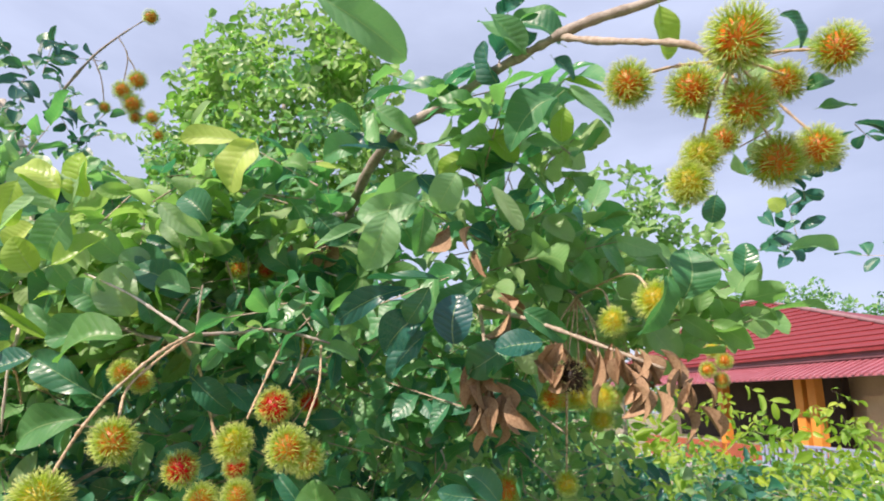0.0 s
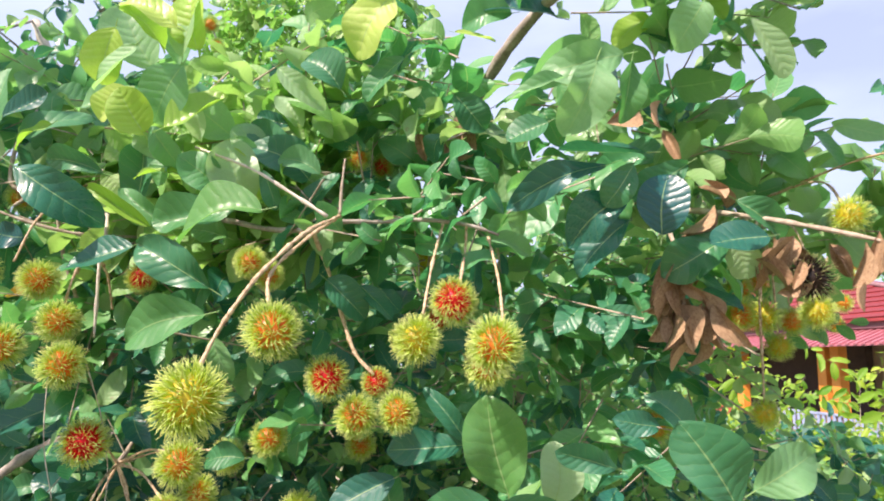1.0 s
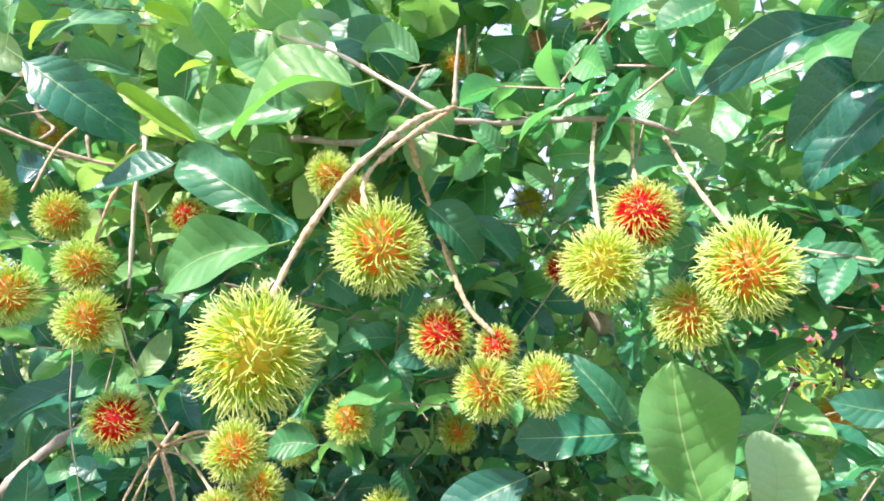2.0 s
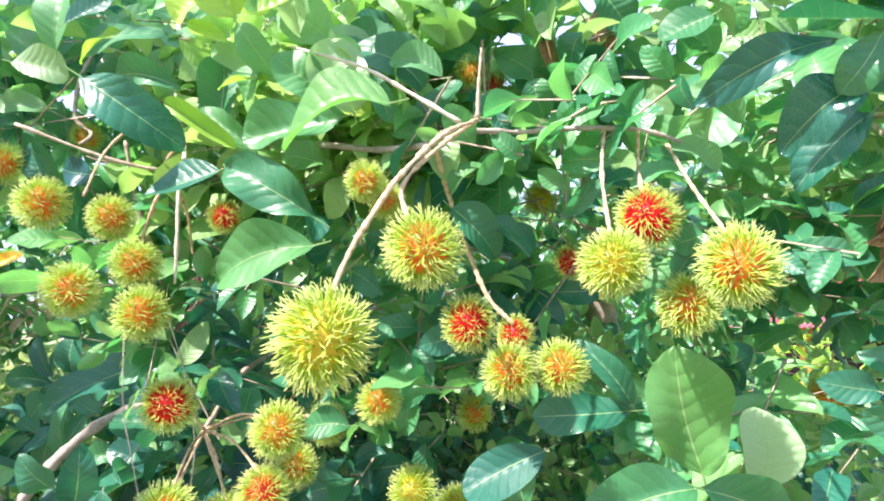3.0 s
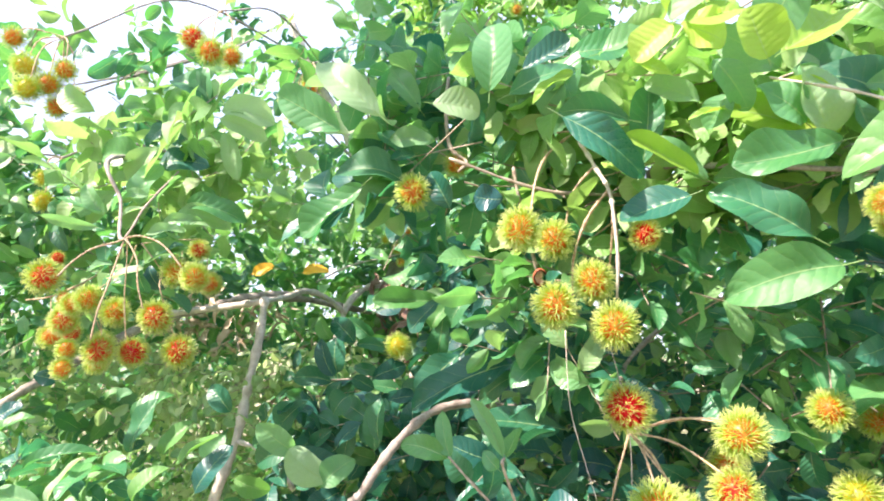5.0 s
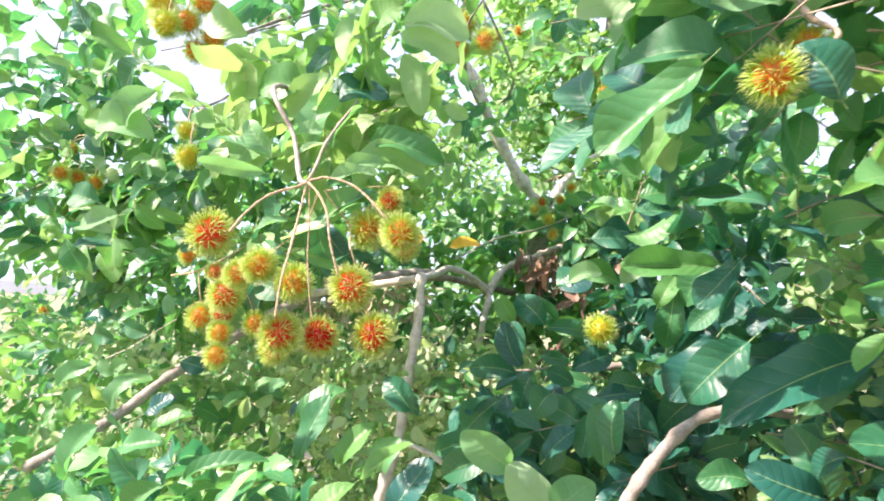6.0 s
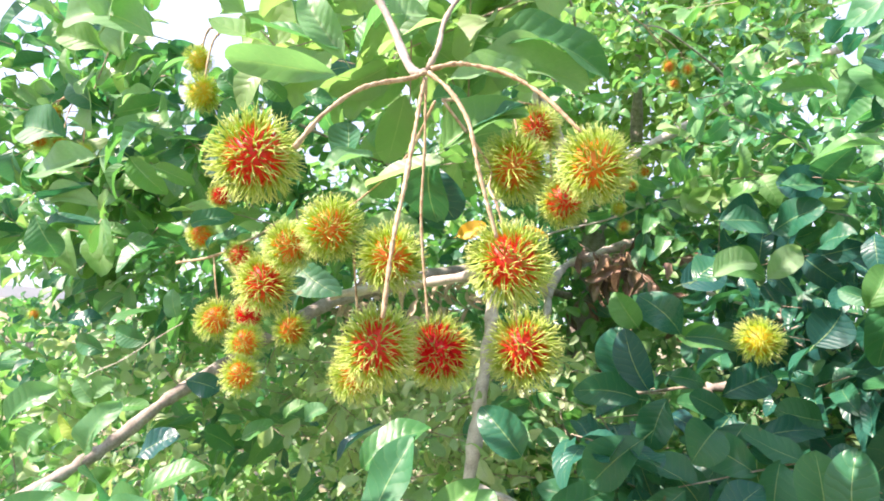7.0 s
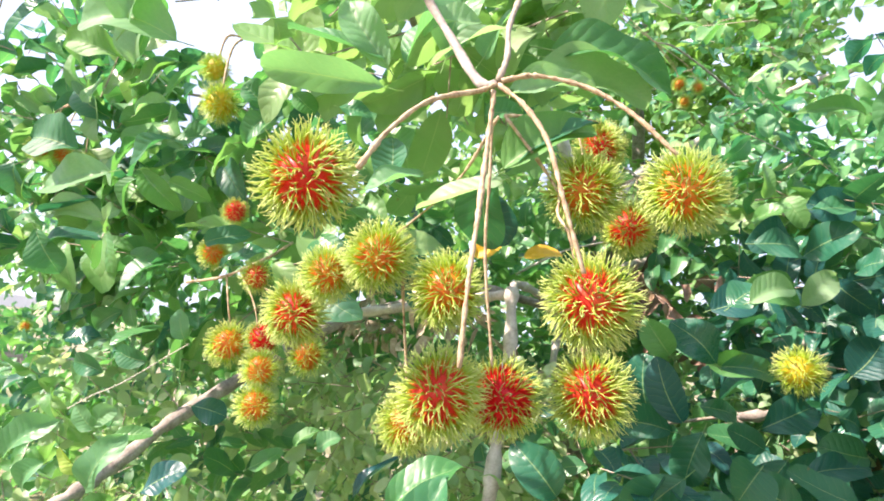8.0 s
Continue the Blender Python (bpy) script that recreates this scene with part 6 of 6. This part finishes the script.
c = fill(1250, -0.95, 0.34, 0.8, 0.75, 2.0)
c = c[c[:, 2] < 1.93 + 0.15 * np.sin(c[:, 0] * 9)]
# low leaves get the darker colour, shade painted in
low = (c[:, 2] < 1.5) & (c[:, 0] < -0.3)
leaf_mass("foliage", tree_a, c[~low], mass_rng, (0.036, 0.068), LEAF_COOL, "dense green rambutan foliage")
leaf_mass("foliage", tree_a, c[low], mass_rng, (0.036, 0.068), LEAF_SHADE_DARK, "dense rambutan foliage darkened as if shaded")
c = fill(950, -2.9, -0.95, 0.9, 0.7, 2.02)
# low leaves towards the first tree are coloured dark in place of shade
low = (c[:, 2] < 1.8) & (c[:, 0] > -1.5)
# these low leaves take the paler colour in place of sunlight
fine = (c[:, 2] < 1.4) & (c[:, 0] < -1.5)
leaf_mass("foliage", tree_b, c[~low & ~fine], mass_rng, (0.055, 0.10), LEAF_MASS, "dense green rambutan foliage")
leaf_mass("foliage", tree_b, c[fine], mass_rng, (0.026, 0.050), LEAF_SUN_TINT, "fine pale growth low in the crown", per=8, spread=0.08)
leaf_mass("foliage", tree_b, c[low], mass_rng, (0.055, 0.10), LEAF_SHADE_DARK, "dense rambutan foliage darkened as if shaded")
c = np.stack([mass_rng.uniform(-4.5, 0.5, 2000), mass_rng.uniform(2.6, 4.4, 2000), 0.1 + 2.25 * mass_rng.uniform(0, 1, 2000) ** 1.2], 1)
leaf_mass("foliage", tree_b, c[:900], mass_rng, (0.07, 0.11), LEAF_MASS, "inner foliage", spread=0.12, along=5, across=2)
leaf_mass("foliage", tree_b, c[900:], mass_rng, (0.045, 0.08), LEAF_LIME, "inner pale foliage", spread=0.10, along=5, across=2)


def opened(c):
    """What is left of the sprays round an opening in the second crown, cut along the camera's view so that the sky
    shows.
    """
    a, b = np.array((-1.68, 0.93, 1.93)), np.array((-3.2, 2.0, 2.6))
    t = np.clip((c - a) @ (b - a) / np.sum((b - a) ** 2), 0, 1)
    return c[np.linalg.norm(c - a - t[:, None] * (b - a), axis=1) > 0.10 + 0.10 * t]


def sprays(n, x0, x1, y0, y1, z0, z1):
    return np.stack([mass_rng.uniform(a, b, n) for a, b in ((x0, x1), (y0, y1), (z0, z1))], 1)


# fine growth deeper in the crowns, its light colour imitating sun
leaf_mass("foliage", tree_a, sprays(560, -0.95, 0.34, 1.3, 1.9, 0.9, 1.85), mass_rng, (0.022, 0.042), LEAF_LIME, "fine growth inside the crown coloured as if sunlit", per=8, spread=0.07)
leaf_mass("foliage", tree_b, sprays(300, -2.2, -1.0, 1.95, 2.5, 0.95, 1.42), mass_rng, (0.025, 0.048), LEAF_SUN_TINT, "fine growth inside the crown coloured as if sunlit", per=8, spread=0.08)
# fuller sprays on the near boughs
leaf_mass("foliage", tree_a, sprays(9, -0.68, -0.46, 0.94, 1.02, 1.74, 1.90), mass_rng, (0.045, 0.07), LEAF_SUN_YELLOW, "sunlit pale sprays", per=5, spread=0.06)
leaf_mass("foliage", tree_a, sprays(14, -0.42, -0.14, 0.90, 0.97, 1.70, 1.80), mass_rng, (0.03, 0.055), LEAF_COOL, "small leaves along the low bough", per=4, spread=0.05)
leaf_mass("foliage", tree_a, sprays(46, -0.55, 0.22, 1.0, 1.25, 1.74, 2.05), mass_rng, (0.045, 0.085), LEAF_LIME, "full sprays round the top bough")
leaf_mass("foliage", tree_a, sprays(46, -0.5, 0.22, 1.0, 1.25, 1.74, 2.05), mass_rng, (0.045, 0.085), LEAF_COOL, "full sprays round the top bough")
# the next two masses look sunlit through their brighter leaf colour
leaf_mass("foliage", tree_a, sprays(50, -0.85, -0.4, 0.99, 1.18, 1.70, 1.86), mass_rng, (0.04, 0.075), LEAF_SUN_YELLOW, "full side sprays")
leaf_mass("foliage", tree_a, sprays(44, -0.85, -0.35, 1.0, 1.2, 1.80, 1.97), mass_rng, (0.045, 0.085), LEAF_SUN_YELLOW, "sprays coloured as if sunlit")
leaf_mass("foliage", tree_a, sprays(120, -0.9, 0.1, 1.04, 1.2, 1.45, 1.75), mass_rng, (0.04, 0.07), LEAF_COOL, "full sprays round the low bough")
leaf_mass("foliage", tree_a, sprays(60, -0.95, -0.3, 1.08, 1.3, 1.12, 1.36), mass_rng, (0.045, 0.08), LEAF_SHADE_DARK, "low sprays darkened as if shaded")
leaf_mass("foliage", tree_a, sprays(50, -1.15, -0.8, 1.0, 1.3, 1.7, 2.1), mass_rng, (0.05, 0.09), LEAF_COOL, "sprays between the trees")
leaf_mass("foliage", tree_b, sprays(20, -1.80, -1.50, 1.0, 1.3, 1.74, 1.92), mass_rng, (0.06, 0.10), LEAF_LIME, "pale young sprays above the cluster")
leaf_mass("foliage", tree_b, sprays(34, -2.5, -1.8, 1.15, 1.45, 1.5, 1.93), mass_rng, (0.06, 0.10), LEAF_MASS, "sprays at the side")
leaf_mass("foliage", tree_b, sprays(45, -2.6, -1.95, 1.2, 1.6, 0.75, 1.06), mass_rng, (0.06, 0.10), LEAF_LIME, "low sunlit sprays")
leaf_mass("foliage", tree_b, sprays(40, -1.55, -1.1, 1.45, 1.8, 1.05, 1.34), mass_rng, (0.06, 0.10), LEAF_SHADE_DARK, "sprays between the trees darkened as if shaded")
leaf_mass("foliage", tree_b, sprays(80, -1.95, -1.2, 1.82, 2.2, 0.85, 1.36), mass_rng, (0.05, 0.085), LEAF_MASS, "low inner sprays")
c = opened(sprays(105, -3.5, -2.35, 0.95, 1.9, 0.9, 2.15))
c = c[(c[:, 2] < 1.42) | (c[:, 2] > 1.60) | (c[:, 1] > 1.7)]
leaf_mass("foliage", tree_b, c, mass_rng, (0.06, 0.10), LEAF_MASS, "sprays at the side")

leaf_mass("foliage", tree_a, sprays(8, -0.15, 0.15, 0.86, 1.0, 2.0, 2.14), mass_rng, (0.05, 0.085), LEAF_COOL, "leaves along the top bough")
leaf_mass("foliage", tree_a, sprays(3, 0.3, 0.55, 0.9, 1.05, 1.98, 2.18), mass_rng, (0.05, 0.07), LEAF_LIME, "young leaves by the high spray", per=4)
leaf_mass("foliage", tree_a, sprays(26, 0.12, 0.46, 1.15, 1.5, 1.74, 1.96), mass_rng, (0.06, 0.095), LEAF_LIME, "outer sprays before the house")
leaf_mass("foliage", tree_b, opened(sprays(48, -2.9, -1.75, 1.35, 2.3, 1.95, 2.5)), mass_rng, (0.06, 0.10), LEAF_MASS, "high outer sprays", per=5)
leaf_mass("foliage", tree_b, sprays(8, -1.75, -1.15, 1.5, 2.2, 2.05, 2.5), mass_rng, (0.06, 0.10), LEAF_MASS, "high outer sprays", per=5)

leaf_mass("foliage", tree_b, sprays(28, -2.4, -1.78, 1.05, 1.35, 0.95, 1.19), mass_rng, (0.06, 0.10), LEAF_COOL, "pale low sprays")

leaf_mass("foliage", tree_b, opened(sprays(32, -3.0, -2.0, 1.1, 1.6, 1.78, 2.22)), mass_rng, (0.06, 0.10), LEAF_MASS, "leaves high at the side", per=5)
leaf_mass("foliage", tree_b, sprays(70, -2.5, -1.75, 1.6, 2.0, 1.1, 1.45), mass_rng, (0.03, 0.06), LEAF_SUN_TINT, "sprays behind the bough coloured as if sunlit")
leaf_mass("foliage", tree_b, opened(sprays(60, -3.2, -1.7, 1.9, 2.8, 2.3, 3.0)), mass_rng, (0.06, 0.10), LEAF_MASS, "topmost sprays", per=5)
# hedge added to fill the left side beyond the crown
hedge = np.concatenate([sprays(760, -7.5, -3.3, 1.6, 4.5, 0.0, 1.44), sprays(300, -7.5, -3.3, 1.6, 4.5, 1.62, 2.4)])
leaf_mass("foliage", tree_b, hedge, mass_rng, (0.07, 0.12), LEAF_MASS, "leafy hedge beyond the crown", spread=0.13, along=5, across=2)

leaf_mass("foliage", tree_b, sprays(22, -2.1, -1.0, 2.15, 2.6, 1.2, 1.72), mass_rng, (0.05, 0.085), DRY, "withered brown leaves inside the crown", per=4, face=(-0.2, -0.8, 0.3), ratio=0.30, droop=1.5)
leaf_mass("foliage", tree_b, sprays(12, -1.79, -1.66, 2.42, 2.54, 1.66, 1.78), mass_rng, (0.06, 0.10), DRY, "hanging withered brown leaves", per=4, droop=1.6, ratio=0.28)
leaf_mass("foliage", tree_b, opened(sprays(20, -2.7, -1.9, 1.25, 1.75, 2.08, 2.45)), mass_rng, (0.06, 0.10), LEAF_MASS, "high sprays against the sky", per=5)
leaf_mass("foliage", tree_b, opened(sprays(34, -3.4, -2.75, 1.1, 1.6, 1.62, 2.2)), mass_rng, (0.06, 0.10), LEAF_MASS, "sprays at the side", per=5)
for pts in ([(-2.29, 2.28, 2.94), (-2.2, 1.9, 2.6), (-2.08, 1.6, 2.38), (-1.9, 1.38, 2.26)], [(-2.2, 1.9, 2.6), (-2.4, 1.6, 2.36), (-2.5, 1.35, 2.2)], [(-2.08, 1.6, 2.38), (-2.2, 1.4, 2.22), (-2.28, 1.3, 2.12)], [(-2.05, 2.6, 2.32), (-1.9, 2.1, 2.3), (-1.7, 1.7, 2.25), (-1.5, 1.45, 2.2)]):
    stem("twig", tree_b, pts, 0.006, 0.002, BARK, sides=6)

leaf_mass("foliage", tree_b, opened(sprays(26, -2.91, -2.59, 1.15, 1.45, 1.75, 2.18)), mass_rng, (0.06, 0.10), LEAF_COOL, "sprays at the side", per=5)
leaf_mass("foliage", tree_b, sprays(60, -1.9, -0.7, 3.5, 4.0, 2.3, 3.6), mass_rng, (0.06, 0.10), LEAF_COOL, "high sprays between the trees", per=5)

leaf_mass("foliage", tree_b, sprays(17, -1.52, -1.2, 1.48, 1.7, 2.3, 2.66), mass_rng, (0.045, 0.07), LEAF_SHADE_DARK, "dark sprays against the sky", per=5, spread=0.07)
leaf_mass("foliage", tree_b, sprays(14, -2.62, -2.25, 0.8, 1.02, 1.93, 2.25), mass_rng, (0.05, 0.08), LEAF_COOL, "outermost side sprays", per=5)
leaf_mass("foliage", tree_b, crown(420, (-3.1, 4.6, 2.95), (1.0, 0.7, 1.0), 0.1), mass_rng, (0.05, 0.09), LEAF_LIME, "pale far boughs", per=5, along=5, across=2)

leaf_mass("foliage", tree_b, sprays(30, -2.6, -2.0, 1.75, 2.3, 1.40, 1.62), mass_rng, (0.04, 0.08), STRAW, "dry straw-coloured leaves behind the bough", per=5, ratio=0.16, droop=0.8, loose=0.9)
for _ in range(14):
    a = Vector(mass_rng.uniform((-2.6, 1.75, 1.38), (-2.05, 2.2, 1.60)))
    b = a + Vector(mass_rng.uniform((-0.32, -0.10, -0.10), (0.32, 0.10, 0.08)))
    stem("dry_twig", tree_b, [a, (a + b) / 2 + Vector(mass_rng.uniform(-0.02, 0.02, 3)), b], 0.0035, 0.0015, STRAW, sides=5)

leaf_mass("foliage", tree_b, sprays(60, -1.38, -0.95, 2.05, 2.7, 1.80, 2.30), mass_rng, (0.05, 0.085), LEAF_COOL, "shaded sprays between the trees", per=5)
leaf_mass("foliage", tree_b, sprays(26, -2.3, -1.75, 1.75, 2.15, 1.88, 2.14), mass_rng, (0.05, 0.085), LEAF_LIME, "pale sprays above the bough", per=5)
leaf_mass("foliage", tree_b, sprays(22, -3.3, -2.75, 1.4, 1.9, 1.5, 1.66), mass_rng, (0.05, 0.09), LEAF_MASS, "side sprays before the low roof", per=5)

# an unseen tree added behind the walker, its boughs set to shade the low leaves
shade_tree = holder("rambutan_tree", (-2.6, -1.5, 0))
tagged(shade_tree, "unseen rambutan tree added to shade the low leaves", "tree")
stem("trunk", shade_tree, [(-2.6, -1.5, -0.05), (-2.55, -1.5, 0.9), (-2.45, -1.35, 1.8), (-2.3, -1.1, 2.4)], 0.06, 0.03, sides=10)
stem("limb", shade_tree, [(-2.3, -1.1, 2.4), (-2.1, -0.75, 2.65), (-1.88, -0.4, 2.70), (-1.62, -0.1, 2.68)], 0.03, 0.008)
leaf_mass("foliage", shade_tree, crown(26, (-1.70, -0.13, 2.66), (0.36, 0.30, 0.16), 0.0), mass_rng, (0.07, 0.11), LEAF_MASS, "leafy bough added to cast shade")
stem("limb", shade_tree, [(-2.3, -1.1, 2.4), (-2.3, -0.6, 2.72), (-2.12, 0.05, 2.84), (-1.9, 0.45, 2.86)], 0.028, 0.008)
leaf_mass("foliage", shade_tree, crown(66, (-1.74, 0.50, 2.76), (0.46, 0.38, 0.16), 0.0), mass_rng, (0.07, 0.11), LEAF_MASS, "leafy bough added to cast shade")
leaf_mass("foliage", shade_tree, crown(260, (-2.5, -1.3, 2.35), (0.6, 0.55, 0.5), 0.2), mass_rng, (0.07, 0.11), LEAF_MASS, "leafy crown")

lime = holder("tree", (-2.2, 5.2, 0))
tagged(lime, "tall yellow-green leafy tree behind the orchard", "tree")
stem("trunk", lime, [(-2.2, 5.2, -0.05), (-2.15, 5.2, 1.5), (-2.25, 5.1, 3.0), (-2.2, 5.1, 4.6)], 0.09, 0.02)
leaf_mass("foliage", lime, crown(1700, (-2.1, 5.1, 4.0), (1.25, 1.0, 1.6)), mass_rng, (0.08, 0.14), LEAF_SUN_YELLOW, "yellow-green crown", spread=0.12, along=5, across=2)

thin = holder("tree", (0.9, 4.6, 0))
tagged(thin, "thin light-leaved tree behind the orchard", "tree")
stem("trunk", thin, [(0.9, 4.6, -0.05), (0.85, 4.6, 1.5), (0.8, 4.55, 3.2)], 0.05, 0.012)
leaf_mass("foliage", thin, crown(380, (0.75, 4.5, 2.8), (0.85, 0.6, 0.75)), mass_rng, (0.06, 0.11), LEAF_LIME, "airy light-green crown", spread=0.12)

leaf_mass("foliage", tree_b, crown(210, (-1.55, 3.3, 3.0), (1.0, 0.6, 0.85)), mass_rng, (0.05, 0.085), LEAF_MASS, "airy top sprays against the sky", per=5)
leaf_mass("foliage", tree_a, crown(22, (1.02, 1.86, 2.25), (0.27, 0.25, 0.2)), mass_rng, (0.05, 0.08), LEAF_SHADE_DARK, "dark outer spray against the sky")

shrub = holder("shrub", (2.9, 4.6, 0))
tagged(shrub, "bright green garden shrubs before the house", "shrub")
c = np.stack([mass_rng.uniform(0.4, 6.5, 1500), mass_rng.uniform(3.2, 8.0, 1500), np.zeros(1500)], 1)
c[:, 2] = mass_rng.uniform(0, 1, 1500) * (1.5 + 0.35 * np.sin(c[:, 0] * 2.1 + c[:, 1] * 1.3))
leaf_mass("foliage", shrub, c, mass_rng, (0.06, 0.12), LEAF_SHRUB, "bright green shrub leaves", spread=0.13, ratio=0.38, along=4)
c = np.stack([mass_rng.uniform(0.4, 7.5, 1500), mass_rng.uniform(3.4, 10.0, 1500), mass_rng.uniform(0.0, 1.1, 1500)], 1)
leaf_mass("foliage", shrub, c, mass_rng, (0.08, 0.15), LEAF_MASS, "shaded inner shrub leaves", spread=0.15, along=3)
c = np.stack([mass_rng.uniform(0.28, 1.0, 330), mass_rng.uniform(1.5, 3.0, 330), mass_rng.uniform(0.5, 1.45, 330)], 1)
# the deep shadow in the shrub is put into this darker leaf colour
leaf_mass("foliage", shrub, c[:230], mass_rng, (0.04, 0.075), LEAF_SHADE_DARK, "dark green shrub leaves")
leaf_mass("foliage", shrub, c[230:], mass_rng, (0.03, 0.06), LEAF_LIME, "pale green shrub leaves")

# ---- far woods ----
WOOD_HEIGHT = lambda x: 4 + 3 * math.sin(x * 0.7) + (10 if 20 < x < 60 else 0)
woods = holder("woods", (20, 75, 0))
tagged(woods, "far line of dark green trees", "trees", kind="stuff")
c = np.concatenate([crown(520 if 20 < x < 60 else 90, (x, 70 + 6 * math.sin(x), WOOD_HEIGHT(x)), (7, 4, 5 + 2 * math.sin(x * 1.9))) for x in range(-110, 115, 9)])
leaf_mass("foliage", woods, c, mass_rng, (0.45, 0.8), LEAF_MASS, "", per=5, spread=0.7, ratio=0.6, along=2)
